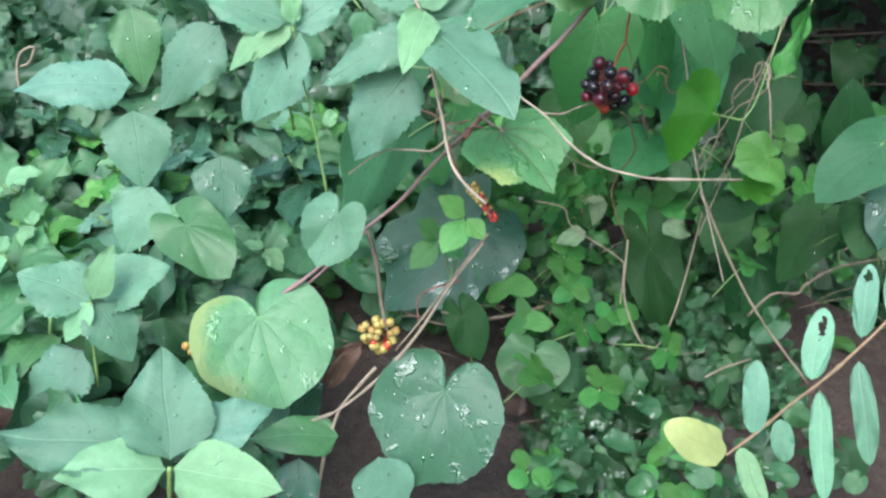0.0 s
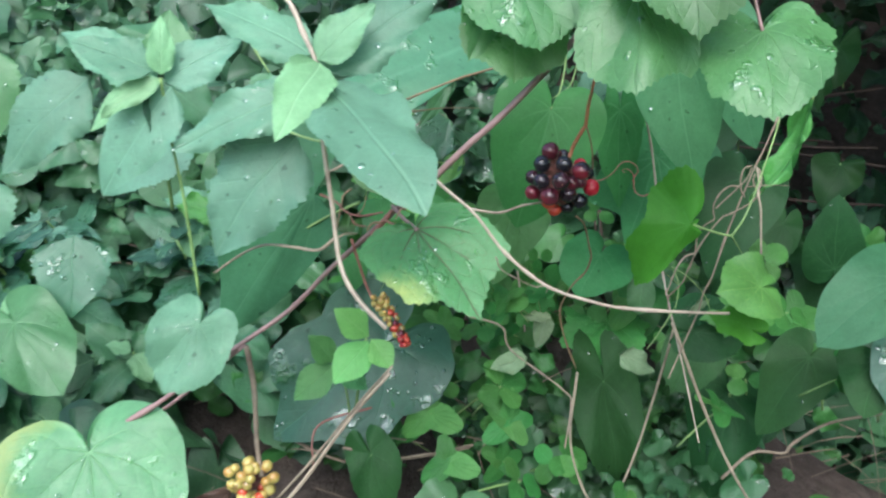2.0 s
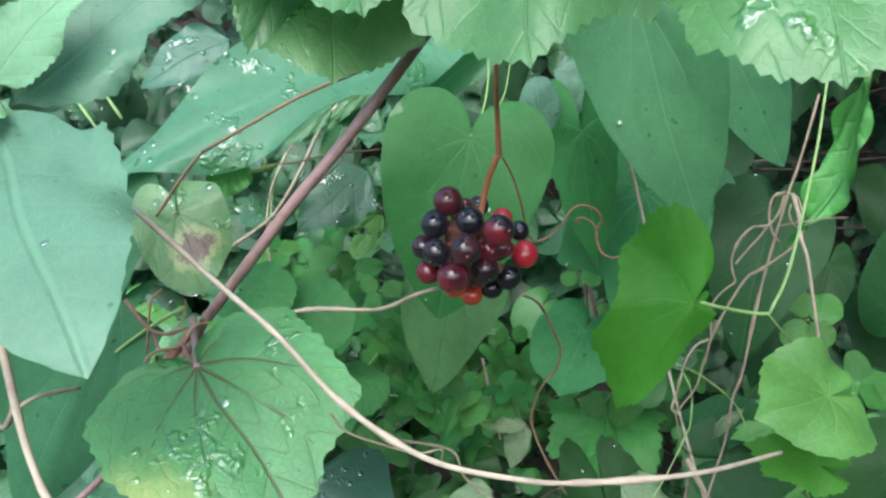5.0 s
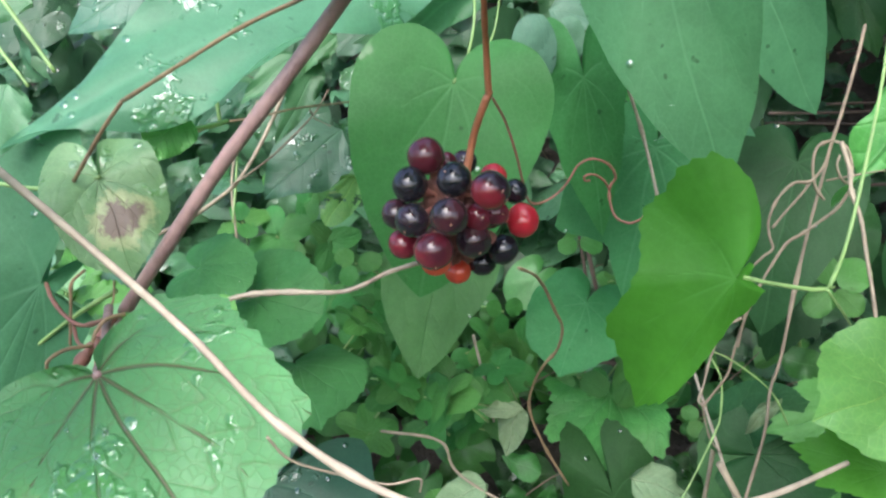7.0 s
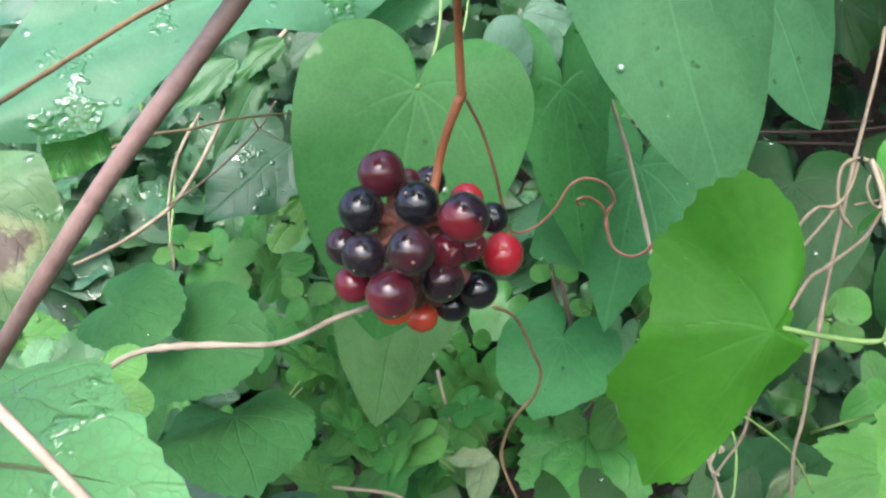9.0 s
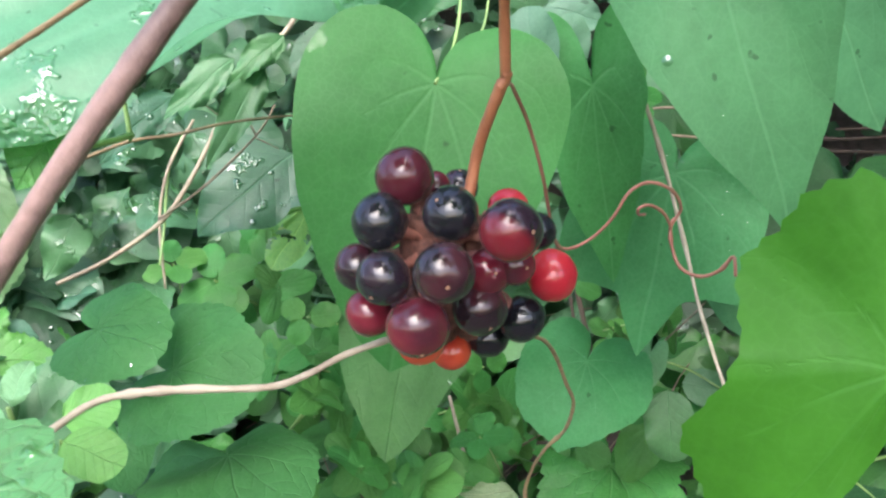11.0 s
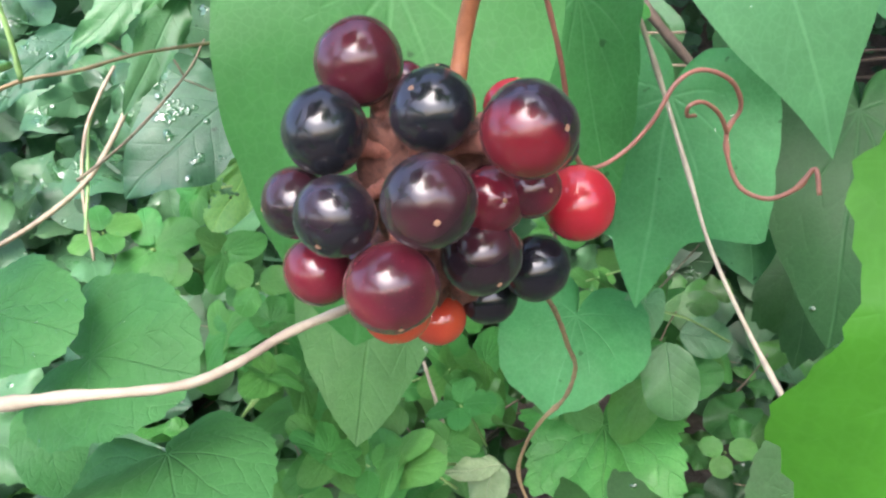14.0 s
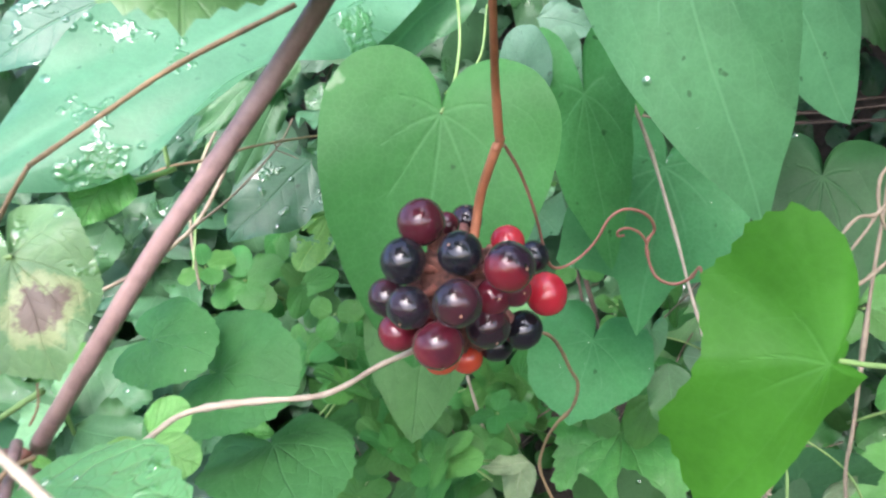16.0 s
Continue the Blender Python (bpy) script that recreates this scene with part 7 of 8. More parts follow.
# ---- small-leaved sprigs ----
# low leaves, their shade coloured in by DARK
low_leaf = thing("broad_leaf", "heart-shaped leaf low in the thicket, shade put into its dark green", "leaf", "shaded leaves")
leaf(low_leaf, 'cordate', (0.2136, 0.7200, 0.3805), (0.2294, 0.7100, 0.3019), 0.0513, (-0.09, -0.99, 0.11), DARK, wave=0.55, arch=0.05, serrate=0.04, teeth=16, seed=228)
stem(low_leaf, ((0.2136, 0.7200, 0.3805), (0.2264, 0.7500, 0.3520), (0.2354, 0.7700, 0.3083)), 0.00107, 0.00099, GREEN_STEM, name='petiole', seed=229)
low_leaf = thing("broad_leaf", "heart-shaped leaf low in the thicket, shade put into its dark green", "leaf", "shaded leaves")
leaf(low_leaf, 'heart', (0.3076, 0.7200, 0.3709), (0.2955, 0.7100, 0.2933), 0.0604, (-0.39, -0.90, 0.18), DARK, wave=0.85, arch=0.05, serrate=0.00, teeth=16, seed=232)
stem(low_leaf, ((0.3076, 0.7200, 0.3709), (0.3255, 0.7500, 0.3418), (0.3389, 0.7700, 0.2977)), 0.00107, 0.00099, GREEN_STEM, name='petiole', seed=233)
low_leaf = thing("broad_leaf", "heart-shaped leaf low in the thicket, shade put into its dark green", "leaf", "shaded leaves")
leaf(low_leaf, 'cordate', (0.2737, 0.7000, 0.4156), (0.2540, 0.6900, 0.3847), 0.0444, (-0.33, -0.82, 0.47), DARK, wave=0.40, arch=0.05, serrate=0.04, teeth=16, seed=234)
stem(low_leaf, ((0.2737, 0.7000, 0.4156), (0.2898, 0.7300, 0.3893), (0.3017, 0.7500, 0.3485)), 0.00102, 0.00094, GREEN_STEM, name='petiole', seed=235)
low_leaf = thing("broad_leaf", "heart-shaped leaf low in the thicket, shade put into its dark green", "leaf", "shaded leaves")
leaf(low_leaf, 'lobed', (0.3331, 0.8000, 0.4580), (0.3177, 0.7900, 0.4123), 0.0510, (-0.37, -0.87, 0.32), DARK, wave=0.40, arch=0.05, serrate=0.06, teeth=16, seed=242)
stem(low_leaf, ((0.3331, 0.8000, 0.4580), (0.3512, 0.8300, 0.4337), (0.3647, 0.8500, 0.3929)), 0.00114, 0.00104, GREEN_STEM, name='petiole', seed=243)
low_leaf = thing("broad_leaf", "heart-shaped leaf low in the thicket, shade put into its dark green", "leaf", "shaded leaves")
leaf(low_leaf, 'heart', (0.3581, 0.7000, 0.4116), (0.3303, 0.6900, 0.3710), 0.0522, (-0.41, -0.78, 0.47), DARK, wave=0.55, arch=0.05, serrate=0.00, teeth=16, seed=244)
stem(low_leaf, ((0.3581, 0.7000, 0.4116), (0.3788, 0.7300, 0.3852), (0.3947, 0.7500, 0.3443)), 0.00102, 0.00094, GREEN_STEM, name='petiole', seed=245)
low_leaf = thing("broad_leaf", "heart-shaped leaf low in the thicket, shade put into its dark green", "leaf", "shaded leaves")
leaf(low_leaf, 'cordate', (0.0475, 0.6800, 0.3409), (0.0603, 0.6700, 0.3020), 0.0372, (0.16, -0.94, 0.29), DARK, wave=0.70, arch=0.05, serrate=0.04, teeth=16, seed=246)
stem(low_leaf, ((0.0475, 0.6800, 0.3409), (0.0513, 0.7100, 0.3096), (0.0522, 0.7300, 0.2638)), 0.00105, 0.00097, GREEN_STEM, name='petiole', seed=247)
low_leaf = thing("broad_leaf", "heart-shaped leaf low in the thicket, shade put into its dark green", "leaf", "shaded leaves")
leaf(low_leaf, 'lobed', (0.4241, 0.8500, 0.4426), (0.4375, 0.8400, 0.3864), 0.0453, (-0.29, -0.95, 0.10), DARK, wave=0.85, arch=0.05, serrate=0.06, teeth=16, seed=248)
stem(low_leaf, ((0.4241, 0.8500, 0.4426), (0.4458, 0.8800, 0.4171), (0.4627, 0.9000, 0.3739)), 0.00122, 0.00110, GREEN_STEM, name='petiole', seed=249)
low_leaf = thing("broad_leaf", "heart-shaped leaf low in the thicket, shade put into its dark green", "leaf", "shaded leaves")
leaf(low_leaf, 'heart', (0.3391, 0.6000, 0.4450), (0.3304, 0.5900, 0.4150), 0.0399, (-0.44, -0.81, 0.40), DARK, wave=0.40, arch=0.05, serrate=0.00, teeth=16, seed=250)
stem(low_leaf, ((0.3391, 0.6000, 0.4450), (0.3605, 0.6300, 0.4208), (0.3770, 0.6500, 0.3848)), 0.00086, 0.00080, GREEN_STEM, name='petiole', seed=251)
low_leaf = thing("broad_leaf", "heart-shaped leaf low in the thicket, shade put into its dark green", "leaf", "shaded leaves")
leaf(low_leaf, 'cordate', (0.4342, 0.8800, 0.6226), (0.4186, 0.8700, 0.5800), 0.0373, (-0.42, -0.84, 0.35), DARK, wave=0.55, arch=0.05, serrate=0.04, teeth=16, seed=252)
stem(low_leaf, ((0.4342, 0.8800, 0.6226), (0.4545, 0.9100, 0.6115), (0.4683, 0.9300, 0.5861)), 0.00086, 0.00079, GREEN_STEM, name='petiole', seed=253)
low_leaf = thing("broad_leaf", "heart-shaped leaf low in the thicket, shade put into its dark green", "leaf", "shaded leaves")
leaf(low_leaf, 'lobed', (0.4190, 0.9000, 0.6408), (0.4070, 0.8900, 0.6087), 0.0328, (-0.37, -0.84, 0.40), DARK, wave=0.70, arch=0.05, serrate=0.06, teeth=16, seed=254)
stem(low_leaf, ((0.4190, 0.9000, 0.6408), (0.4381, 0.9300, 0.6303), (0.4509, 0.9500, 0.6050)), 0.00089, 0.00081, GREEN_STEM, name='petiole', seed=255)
low_leaf = thing("broad_leaf", "heart-shaped leaf low in the thicket, shade put into its dark green", "leaf", "shaded leaves")
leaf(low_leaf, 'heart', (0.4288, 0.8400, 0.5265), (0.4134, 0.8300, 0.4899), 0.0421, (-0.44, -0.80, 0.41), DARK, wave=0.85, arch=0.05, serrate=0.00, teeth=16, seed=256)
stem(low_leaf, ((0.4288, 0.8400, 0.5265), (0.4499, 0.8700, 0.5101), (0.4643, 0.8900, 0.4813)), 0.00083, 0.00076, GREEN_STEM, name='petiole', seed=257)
low_leaf = thing("broad_leaf", "heart-shaped leaf low in the thicket, shade put into its dark green", "leaf", "shaded leaves")
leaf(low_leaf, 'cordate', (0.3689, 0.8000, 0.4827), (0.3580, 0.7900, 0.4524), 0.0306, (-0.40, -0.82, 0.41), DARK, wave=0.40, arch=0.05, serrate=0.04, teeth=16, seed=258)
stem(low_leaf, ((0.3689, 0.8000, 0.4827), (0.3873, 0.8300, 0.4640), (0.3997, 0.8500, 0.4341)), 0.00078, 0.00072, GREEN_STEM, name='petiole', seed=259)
low_leaf = thing("broad_leaf", "heart-shaped leaf low in the thicket, shade put into its dark green", "leaf", "shaded leaves")
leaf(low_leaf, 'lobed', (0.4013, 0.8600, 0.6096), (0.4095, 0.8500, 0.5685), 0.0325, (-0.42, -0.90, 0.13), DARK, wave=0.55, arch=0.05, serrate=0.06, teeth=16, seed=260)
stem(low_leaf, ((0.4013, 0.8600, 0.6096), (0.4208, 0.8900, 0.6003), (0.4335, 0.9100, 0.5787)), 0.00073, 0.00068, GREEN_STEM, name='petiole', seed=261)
low_leaf = thing("broad_leaf", "heart-shaped leaf low in the thicket, shade put into its dark green", "leaf", "shaded leaves")
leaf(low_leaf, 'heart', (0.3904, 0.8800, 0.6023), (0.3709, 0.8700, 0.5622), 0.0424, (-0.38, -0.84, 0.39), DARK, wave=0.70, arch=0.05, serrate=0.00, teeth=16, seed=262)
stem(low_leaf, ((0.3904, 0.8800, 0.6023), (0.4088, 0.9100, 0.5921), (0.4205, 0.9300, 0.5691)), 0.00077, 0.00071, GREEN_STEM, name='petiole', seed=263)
low_leaf = thing("broad_leaf", "heart-shaped leaf low in the thicket, shade put into its dark green", "leaf", "shaded leaves")
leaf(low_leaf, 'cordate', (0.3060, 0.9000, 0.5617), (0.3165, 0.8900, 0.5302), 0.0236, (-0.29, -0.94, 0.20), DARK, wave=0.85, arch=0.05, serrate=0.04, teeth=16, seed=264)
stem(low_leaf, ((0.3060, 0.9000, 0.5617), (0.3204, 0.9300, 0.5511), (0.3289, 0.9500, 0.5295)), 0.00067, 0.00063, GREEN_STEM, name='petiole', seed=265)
low_leaf = thing("broad_leaf", "heart-shaped leaf low in the thicket, shade put into its dark green", "leaf", "shaded leaves")
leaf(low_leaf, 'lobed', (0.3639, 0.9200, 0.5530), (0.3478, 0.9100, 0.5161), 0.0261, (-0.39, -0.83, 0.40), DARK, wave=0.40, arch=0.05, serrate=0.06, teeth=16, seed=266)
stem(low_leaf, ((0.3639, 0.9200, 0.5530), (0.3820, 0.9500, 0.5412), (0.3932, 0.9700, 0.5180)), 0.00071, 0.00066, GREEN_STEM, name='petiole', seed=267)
SPRIGS = [clover_sprig(k) for k in range(4)]
copy_thing(SPRIGS[0], sprig_pose((0.2270, 0.7400, 0.5769), 0.7547, 0))
copy_thing(SPRIGS[1], sprig_pose((0.2348, 0.7500, 0.5698), 0.7348, 1))
copy_thing(SPRIGS[2], sprig_pose((0.4420, 0.8000, 0.4648), 1.2060, 2))
copy_thing(SPRIGS[3], sprig_pose((0.1796, 0.5300, 0.2740), 1.2446, 3))
copy_thing(SPRIGS[0], sprig_pose((0.1983, 0.5600, 0.2856), 1.1784, 4))
copy_thing(SPRIGS[1], sprig_pose((0.2073, 0.5300, 0.2729), 1.1301, 5))
copy_thing(SPRIGS[2], sprig_pose((0.1047, 0.6200, 0.3171), 1.2763, 6))
copy_thing(SPRIGS[3], sprig_pose((0.1729, 0.6800, 0.3354), 1.2341, 7))
copy_thing(SPRIGS[0], sprig_pose((0.0879, 0.7000, 0.3622), 1.3267, 8))
copy_thing(SPRIGS[1], sprig_pose((0.1369, 0.7000, 0.3837), 1.3089, 9))
copy_thing(SPRIGS[2], sprig_pose((0.1429, 0.6900, 0.3613), 1.2368, 10))
copy_thing(SPRIGS[3], sprig_pose((0.1484, 0.6600, 0.3329), 1.4041, 11))
copy_thing(SPRIGS[0], sprig_pose((0.1006, 0.6800, 0.3359), 1.1699, 12))
copy_thing(SPRIGS[1], sprig_pose((0.1516, 0.6000, 0.3115), 1.3010, 13))
copy_thing(SPRIGS[2], sprig_pose((0.1113, 0.5400, 0.2837), 1.1488, 14))
copy_thing(SPRIGS[3], sprig_pose((0.0897, 0.5200, 0.2966), 1.2417, 15))
copy_thing(SPRIGS[0], sprig_pose((0.0695, 0.7200, 0.3818), 1.3508, 16))
copy_thing(SPRIGS[1], sprig_pose((0.2117, 0.6400, 0.3222), 1.3022, 17))
copy_thing(SPRIGS[2], sprig_pose((0.1191, 0.7200, 0.4473), 0.9685, 18))
copy_thing(SPRIGS[3], sprig_pose((0.1434, 0.7300, 0.4430), 0.9605, 19))
copy_thing(SPRIGS[0], sprig_pose((0.1402, 0.7200, 0.4378), 0.9302, 20))
copy_thing(SPRIGS[1], sprig_pose((0.1741, 0.8300, 0.3996), 1.1595, 21))
copy_thing(SPRIGS[2], sprig_pose((0.1094, 0.6900, 0.4878), 0.7173, 22))
copy_thing(SPRIGS[3], sprig_pose((0.1052, 0.7300, 0.5034), 0.7938, 23))
copy_thing(SPRIGS[0], sprig_pose((0.0835, 0.7800, 0.4739), 0.9908, 24))
copy_thing(SPRIGS[1], sprig_pose((0.1754, 0.8400, 0.3699), 1.1310, 25))
copy_thing(SPRIGS[2], sprig_pose((0.1717, 0.8400, 0.4197), 1.1758, 26))
copy_thing(SPRIGS[3], sprig_pose((0.0654, 0.8400, 0.4874), 0.9269, 27))
copy_thing(SPRIGS[0], sprig_pose((0.1013, 0.8400, 0.4386), 0.9577, 28))
copy_thing(SPRIGS[1], sprig_pose((0.2513, 0.8600, 0.4415), 0.9283, 29))
copy_thing(SPRIGS[2], sprig_pose((0.1171, 0.8200, 0.4710), 1.0084, 30))
copy_thing(SPRIGS[3], sprig_pose((0.1429, 0.8600, 0.4066), 1.1580, 31))
copy_thing(SPRIGS[0], sprig_pose((0.1889, 0.8400, 0.4202), 1.1055, 32))
copy_thing(SPRIGS[1], sprig_pose((0.0539, 0.8200, 0.5029), 1.1949, 33))
copy_thing(SPRIGS[2], sprig_pose((0.1477, 0.7900, 0.3921), 1.0863, 34))
copy_thing(SPRIGS[3], sprig_pose((0.1891, 0.8600, 0.3870), 1.0474, 35))
copy_thing(SPRIGS[0], sprig_pose((0.1389, 0.7400, 0.3681), 1.1254, 36))
copy_thing(SPRIGS[1], sprig_pose((0.1421, 0.7200, 0.3482), 1.0968, 37))
copy_thing(SPRIGS[2], sprig_pose((0.0989, 0.7600, 0.4067), 1.0859, 38))
copy_thing(SPRIGS[3], sprig_pose((0.0953, 0.7400, 0.3637), 1.0132, 39))
copy_thing(SPRIGS[0], sprig_pose((0.0648, 0.7200, 0.3353), 1.0450, 40))
copy_thing(SPRIGS[1], sprig_pose((0.1038, 0.7000, 0.3256), 1.0677, 41))
copy_thing(SPRIGS[2], sprig_pose((0.1414, 0.7000, 0.3256), 1.0693, 42))
copy_thing(SPRIGS[3], sprig_pose((0.2145, 0.8000, 0.4101), 1.2239, 43))
copy_thing(SPRIGS[0], sprig_pose((0.2529, 0.8200, 0.4219), 1.2584, 44))
copy_thing(SPRIGS[1], sprig_pose((0.1834, 0.6800, 0.3376), 1.1288, 45))
copy_thing(SPRIGS[2], sprig_pose((0.2775, 0.6600, 0.3877), 1.0627, 46))
copy_thing(SPRIGS[3], sprig_pose((0.3093, 0.7000, 0.3913), 1.1476, 47))
copy_thing(SPRIGS[0], sprig_pose((0.3793, 0.7800, 0.4133), 1.3096, 48))
copy_thing(SPRIGS[1], sprig_pose((0.3373, 0.6200, 0.4286), 1.0444, 49))
copy_thing(SPRIGS[2], sprig_pose((0.1200, 0.7100, 0.4518), 0.7607, 50))
copy_thing(SPRIGS[3], sprig_pose((0.1309, 0.7200, 0.4404), 0.7767, 51))
copy_thing(SPRIGS[0], sprig_pose((0.1404, 0.7200, 0.4424), 0.7780, 52))
copy_thing(SPRIGS[1], sprig_pose((0.1687, 0.7800, 0.4283), 0.8414, 53))
copy_thing(SPRIGS[2], sprig_pose((0.1610, 0.7700, 0.4172), 0.8214, 54))
copy_thing(SPRIGS[3], sprig_pose((0.1007, 0.7400, 0.4718), 0.7762, 55))
copy_thing(SPRIGS[0], sprig_pose((0.1107, 0.7600, 0.4576), 0.7287, 56))
copy_thing(SPRIGS[1], sprig_pose((0.0918, 0.7800, 0.4764), 0.7915, 57))
copy_thing(SPRIGS[2], sprig_pose((0.2465, 0.8200, 0.4540), 0.7271, 58))
copy_thing(SPRIGS[3], sprig_pose((0.2701, 0.7600, 0.3972), 0.7719, 59))
copy_thing(SPRIGS[0], sprig_pose((0.2863, 0.8000, 0.4235), 0.7820, 60))
copy_thing(SPRIGS[1], sprig_pose((0.1306, 0.8000, 0.4297), 0.7457, 61))
copy_thing(SPRIGS[2], sprig_pose((0.0593, 0.8000, 0.4806), 0.7032, 62))
copy_thing(SPRIGS[3], sprig_pose((0.0643, 0.8000, 0.5393), 0.8046, 63))
copy_thing(SPRIGS[0], sprig_pose((0.0860, 0.8000, 0.5007), 0.8692, 64))
copy_thing(SPRIGS[1], sprig_pose((0.0361, 0.8200, 0.5128), 0.9039, 65))
copy_thing(SPRIGS[2], sprig_pose((0.1032, 0.7600, 0.4811), 0.8561, 66))
copy_thing(SPRIGS[3], sprig_pose((0.1773, 0.8200, 0.4464), 0.9195, 67))
copy_thing(SPRIGS[0], sprig_pose((0.2706, 0.8200, 0.4616), 0.9287, 68))
copy_thing(SPRIGS[1], sprig_pose((0.2662, 0.7800, 0.4269), 0.9339, 69))
copy_thing(SPRIGS[2], sprig_pose((0.1037, 0.8000, 0.4637), 1.2325, 70))
copy_thing(SPRIGS[3], sprig_pose((0.0992, 0.8000, 0.4489), 1.2387, 71))
copy_thing(SPRIGS[0], sprig_pose((0.2475, 0.7800, 0.4246), 1.5068, 72))
copy_thing(SPRIGS[1], sprig_pose((0.1293, 0.7800, 0.4014), 1.2122, 73))
copy_thing(SPRIGS[2], sprig_pose((0.1625, 0.8000, 0.3914), 1.1593, 74))
copy_thing(SPRIGS[3], sprig_pose((0.3326, 0.7000, 0.4410), 1.1584, 75))
copy_thing(SPRIGS[0], sprig_pose((0.3381, 0.6800, 0.4179), 1.2169, 76))
copy_thing(SPRIGS[1], sprig_pose((0.3286, 0.7400, 0.4674), 1.1401, 77))
copy_thing(SPRIGS[2], sprig_pose((0.0725, 0.8400, 0.5212), 1.1815, 78))
copy_thing(SPRIGS[3], sprig_pose((0.0555, 0.8200, 0.4991), 1.2407, 79))
copy_thing(SPRIGS[0], sprig_pose((0.0750, 0.8400, 0.4899), 1.1334, 80))
copy_thing(SPRIGS[1], sprig_pose((0.1021, 0.8000, 0.4555), 1.1126, 81))
copy_thing(SPRIGS[2], sprig_pose((0.0891, 0.8200, 0.4871), 1.0853, 82))
copy_thing(SPRIGS[3], sprig_pose((0.2189, 0.8000, 0.4893), 0.8869, 83))
remove_prototypes(SPRIGS)

# ---- undergrowth ----
def undergrowth():
    rng = random.Random(11)
    toward = Vector((0.0, -0.75, 0.65))

    def pose_of(p, face, spread):
        f = (Vector(face) + Vector((rng.gauss(0, spread), rng.gauss(0, spread), rng.gauss(0, spread)))).normalized()
        a = rng.uniform(0, 6.28)
        down = Vector((math.cos(a) * 0.8, -0.2, -0.55 + 0.5 * math.sin(a)))
        return frame_of(p, p + down, f)[0]

    def templates(kinds, n, fine):
        out = []
        for k in range(n):
            kind, w, ser, teeth = kinds[k % len(kinds)]
            out.append(blade(kind, w * rng.uniform(0.88, 1.12), ser, teeth, rng.uniform(-0.1, 0.25), rng.uniform(0.0, 0.1), rng.uniform(0.4, 1.0), 0.0, rng.uniform(-0.4, 0.4), 100 + k, fine))
        return out

    broad = templates((("ovate", 0.62, 0.1, 9), ("cordate", 0.95, 0.04, 12), ("ovate", 0.7, 0.08, 9)), 9, 1)
    small = templates((("round", 1.2, 0, 1), ("obovate", 0.72, 0, 1), ("oval", 0.7, 0, 1)), 9, 1)
    placed = []
    for _ in range(1500):
        x, y = rng.uniform(-0.75, 0.02), rng.uniform(0.56, 1.25)
        if x > -0.12 and y < 0.74:
            continue
        z = ground_height(x, y) + rng.uniform(0.02, 0.13)
        placed.append((rng.choice(broad), pose_of(Vector((x, y, z)), toward, 0.42), rng.uniform(0.022, 0.06)))
    stuff("undergrowth", "low undergrowth of matt toothed weed leaves", "undergrowth", FILL_BLUE, placed)
    placed = []
    for _ in range(480):
        x, y = rng.uniform(-0.1, 0.42), rng.uniform(0.74, 1.05)
        z = ground_height(x, y) + rng.uniform(0.0, 0.10)
        placed.append((rng.choice(small), pose_of(Vector((x, y, z)), toward, 0.45), rng.uniform(0.011, 0.028)))
    stuff("clover_patch", "patch of small rounded bright clover-like leaves", "undergrowth", FILL_GREEN, placed)
    placed = []
    for _ in range(900):
        x, y = rng.uniform(0.10, 0.34), rng.uniform(0.52, 0.80)
        z = ground_height(x, y) + rng.uniform(0.0, 0.07)
        if x > 0.2 and y < 0.66 and rng.random() < 0.8:
            continue
        placed.append((rng.choice(small + broad[:3]), pose_of(Vector((x, y, z)), toward, 0.4), rng.uniform(0.010, 0.026)))
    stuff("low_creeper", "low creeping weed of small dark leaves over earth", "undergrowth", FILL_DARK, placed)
    # leaves out of view, added above and to the right to block light
    placed = []
    for _ in range(1700):
        x, y = rng.uniform(-0.15, 1.7), rng.uniform(0.85, 2.3)
        if 0.3 < x < 1.1 and y < 1.6 and rng.random() < 0.65:
            continue
        z = 0.86 + 0.16 * (y - 0.85) + rng.uniform(0.0, 0.35)
        placed.append((rng.choice(broad), pose_of(Vector((x, y, z)), (0, -0.3, 0.9), 0.4), rng.uniform(0.07, 0.14)))
    for _ in range(900):
        x, y = rng.uniform(0.42, 1.6), rng.uniform(0.35, 1.2)
        z = 0.84 + 0.3 * max(0, x - 0.6) + rng.uniform(0.0, 0.4)
        placed.append((rng.choice(broad), pose_of(Vector((x, y, z)), (-0.3, -0.3, 0.9), 0.4), rng.uniform(0.07, 0.13)))
    for _ in range(150):
        x, y = rng.uniform(0.28, 0.75), rng.uniform(0.56, 0.95)
        z = rng.uniform(0.75, 0.92)
        placed.append((rng.choice(broad), pose_of(Vector((x, y, z)), (-0.3, -0.3, 0.9), 0.4), rng.uniform(0.05, 0.10)))
    for _ in range(1000):
        y = rng.uniform(-0.2, 1.4)
        x = 0.78 + 0.45 * max(0, y - 0.6) + rng.uniform(0.0, 0.5)
        z = rng.uniform(0.2, 1.5)
        placed.append((rng.choice(broad), pose_of(Vector((x, y, z)), (-0.8, -0.2, 0.5), 0.4), rng.uniform(0.08, 0.15)))
    stuff("overhead_boughs", "unseen leaves added above and beside the thicket to shade it", "thicket", FILL_DARK, placed)
    placed = []
    for _ in range(8500):
        y = 0.92 + 1.7 * rng.random() ** 1.6
        x = rng.uniform(-0.9 * y, 0.25 + 0.85 * y)
        if x > 0.3 and rng.random() < 0.15:
            continue
        z = ground_height(x, y) + rng.uniform(0.0, 0.22)
        placed.append((rng.choice(broad + small), pose_of(Vector((x, y, z)), toward, 0.55), rng.uniform(0.014, 0.05)))
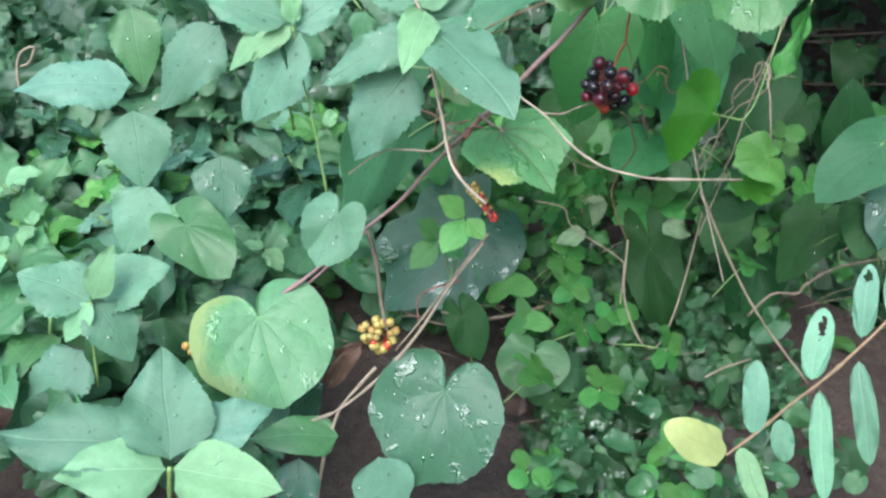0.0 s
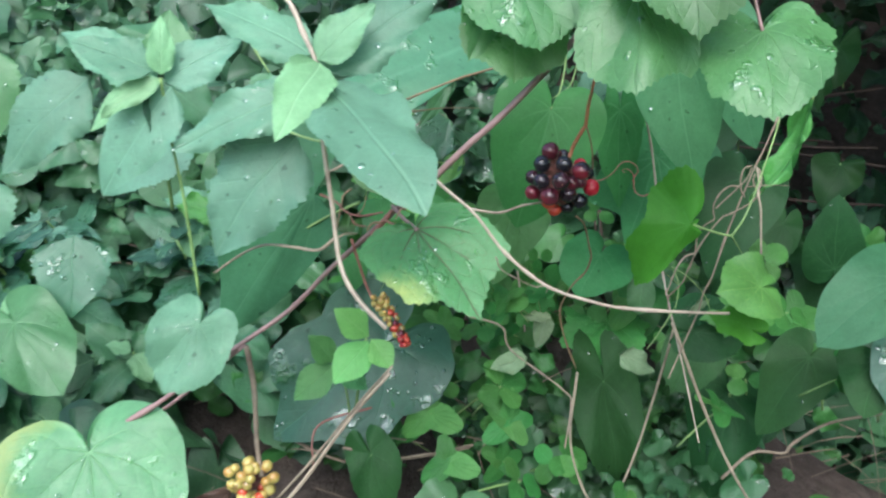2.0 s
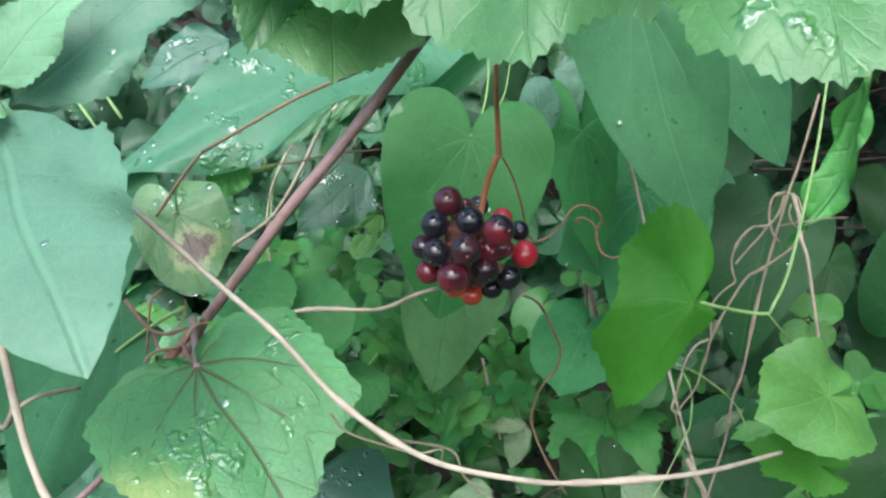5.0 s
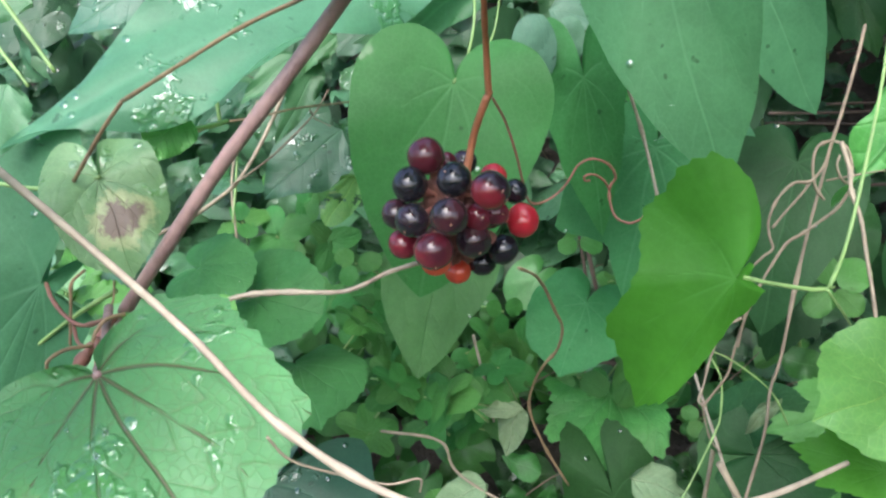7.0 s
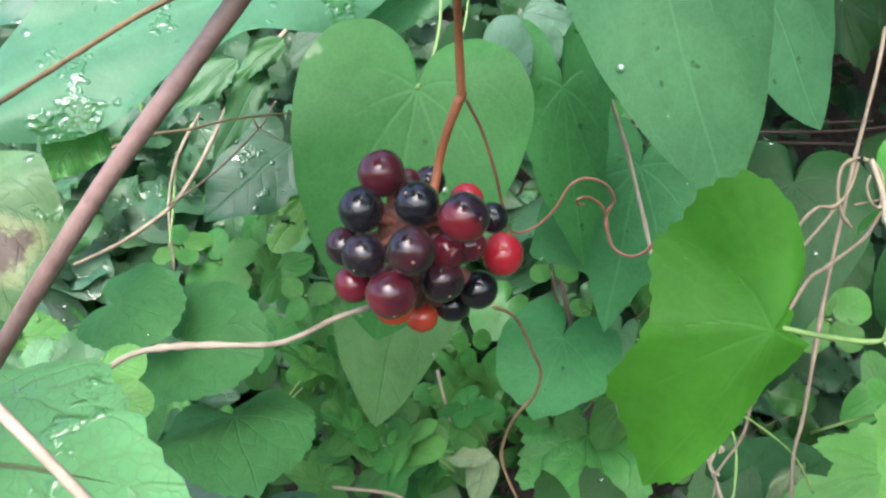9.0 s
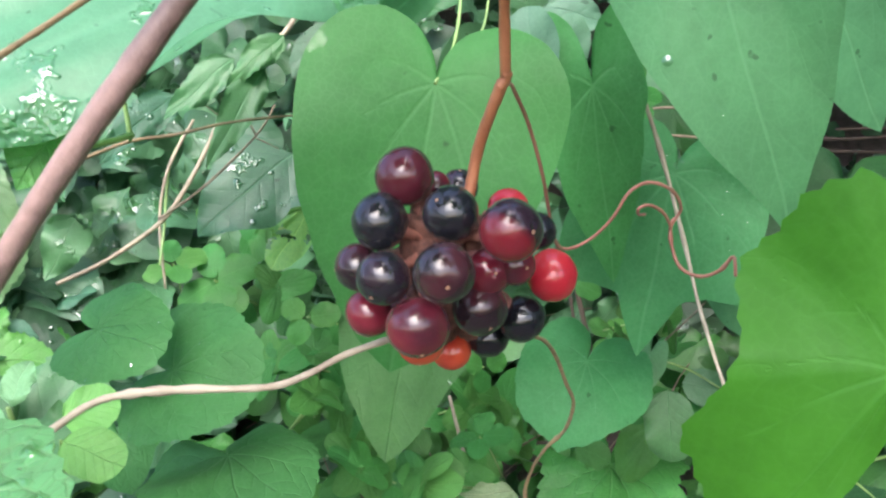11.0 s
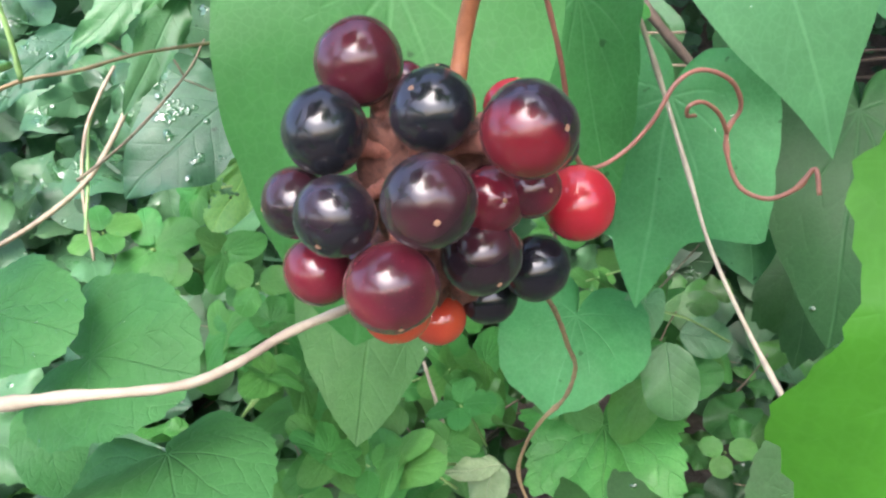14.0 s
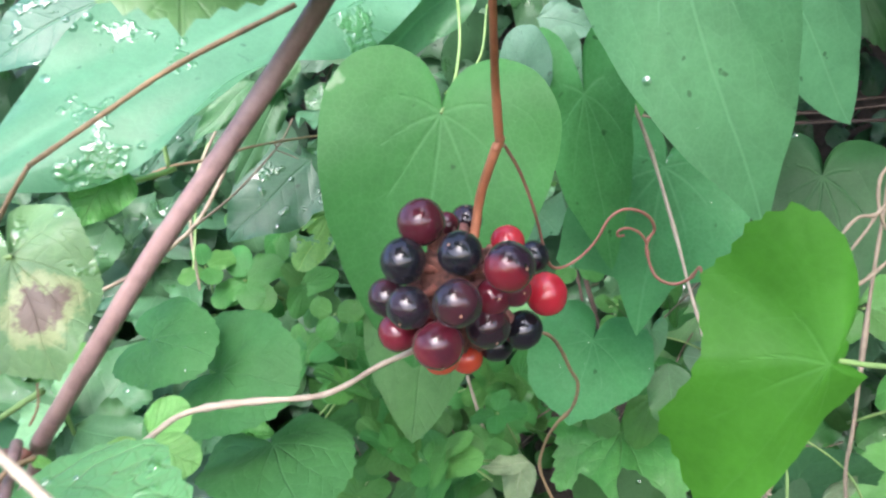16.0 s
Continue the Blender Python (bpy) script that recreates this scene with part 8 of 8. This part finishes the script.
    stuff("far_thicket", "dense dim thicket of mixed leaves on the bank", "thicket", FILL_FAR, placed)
    rough = templates((("ovate", 0.62, 0.0, 1), ("cordate", 0.95, 0.0, 1), ("lance", 0.3, 0.0, 1)), 9, 0)
    placed = []
    for _ in range(17000):
        r, a = 0.8 + 4.2 * rng.random() ** 1.3, rng.uniform(0, 6.283)
        x, y = r * math.cos(a), 0.4 + r * math.sin(a)
        if abs(x - 0.1) < 0.25 + 0.9 * y and 0 < y < 1.9:
            continue
        patch = noise.noise((x * 0.8, y * 0.8, 2.0))
        if rng.random() > 0.55 + patch:
            continue
        z = ground_height(x, y) + rng.uniform(0.01, 0.16) * (1 + patch)
        placed.append((rng.choice(rough), pose_of(Vector((x, y, z)), (0, -0.1, 1), 0.35), rng.uniform(0.06, 0.15)))
    stuff("weed_cover", "patchy cover of green weeds on the ground around", "undergrowth", FILL_BLUE, placed)


def litter():
    """Dry straws and bits of twig lying among the weeds."""
    rng = random.Random(77)
    verts, faces = [], []
    for _ in range(620):
        x, y = rng.uniform(-0.6, 0.75), rng.uniform(0.62, 1.35)
        if x > 0.2 and y < 0.75:
            continue
        z = ground_height(x, y) + rng.uniform(0.005, 0.09)
        p, a = Vector((x, y, z)), rng.uniform(0, 6.28)
        way = Vector((math.cos(a), 0.35 * math.sin(a), rng.uniform(-0.35, 0.7))).normalized()
        bend = Vector((rng.gauss(0, 0.3), rng.gauss(0, 0.3), -0.25))
        size, r = rng.uniform(0.025, 0.09), rng.uniform(0.0004, 0.0009)
        base = len(verts)
        for k in range(5):
            f = k / 4
            q = p + (way * f + bend * f * f * 0.5) * size
            side = way.orthogonal().normalized()
            other = way.cross(side)
            for c in range(4):
                b = math.pi * c / 2
                verts.append(q + (side * math.cos(b) + other * math.sin(b)) * r * (1 - 0.5 * f))
        for k in range(4):
            for c in range(4):
                d = (c + 1) % 4
                faces.append((base + k * 4 + c, base + k * 4 + d, base + k * 4 + 4 + d, base + k * 4 + 4 + c))
    ob = part("dry_litter", mesh_from("dry_litter", verts, faces), DRY_STEM)
    tagged(ob, "brown dry straws and bits of twig among weeds", "litter", "", "stuff")


undergrowth()
litter()


def wet(plant, chosen, count, seed, big=0.0013):
    kids = [o for o in plant.children if o.name.startswith("leaf")]
    raindrops(plant, [kids[i] for i in chosen if i < len(kids)], count, seed, big)


wet(purple_vine, (0,), 30, 1, 0.0007)
wet(overhanging_vine, (0, 1, 2, 3, 4), 34, 2, 0.0007)
wet(tall_shoot, (2, 3, 5, 6), 16, 3, 0.0008)
wet(heart_vine, (2, 10, 11), 36, 4, 0.0006)
wet(heart_vine, (6,), 26, 8, 0.0008)
wet(heart_vine, (1, 4, 12, 13), 14, 5, 0.0006)
wet(yellow_vine, (0, 1, 2, 3), 18, 6, 0.0009)
wet(right_vine, (0, 1, 3), 14, 7, 0.0009)
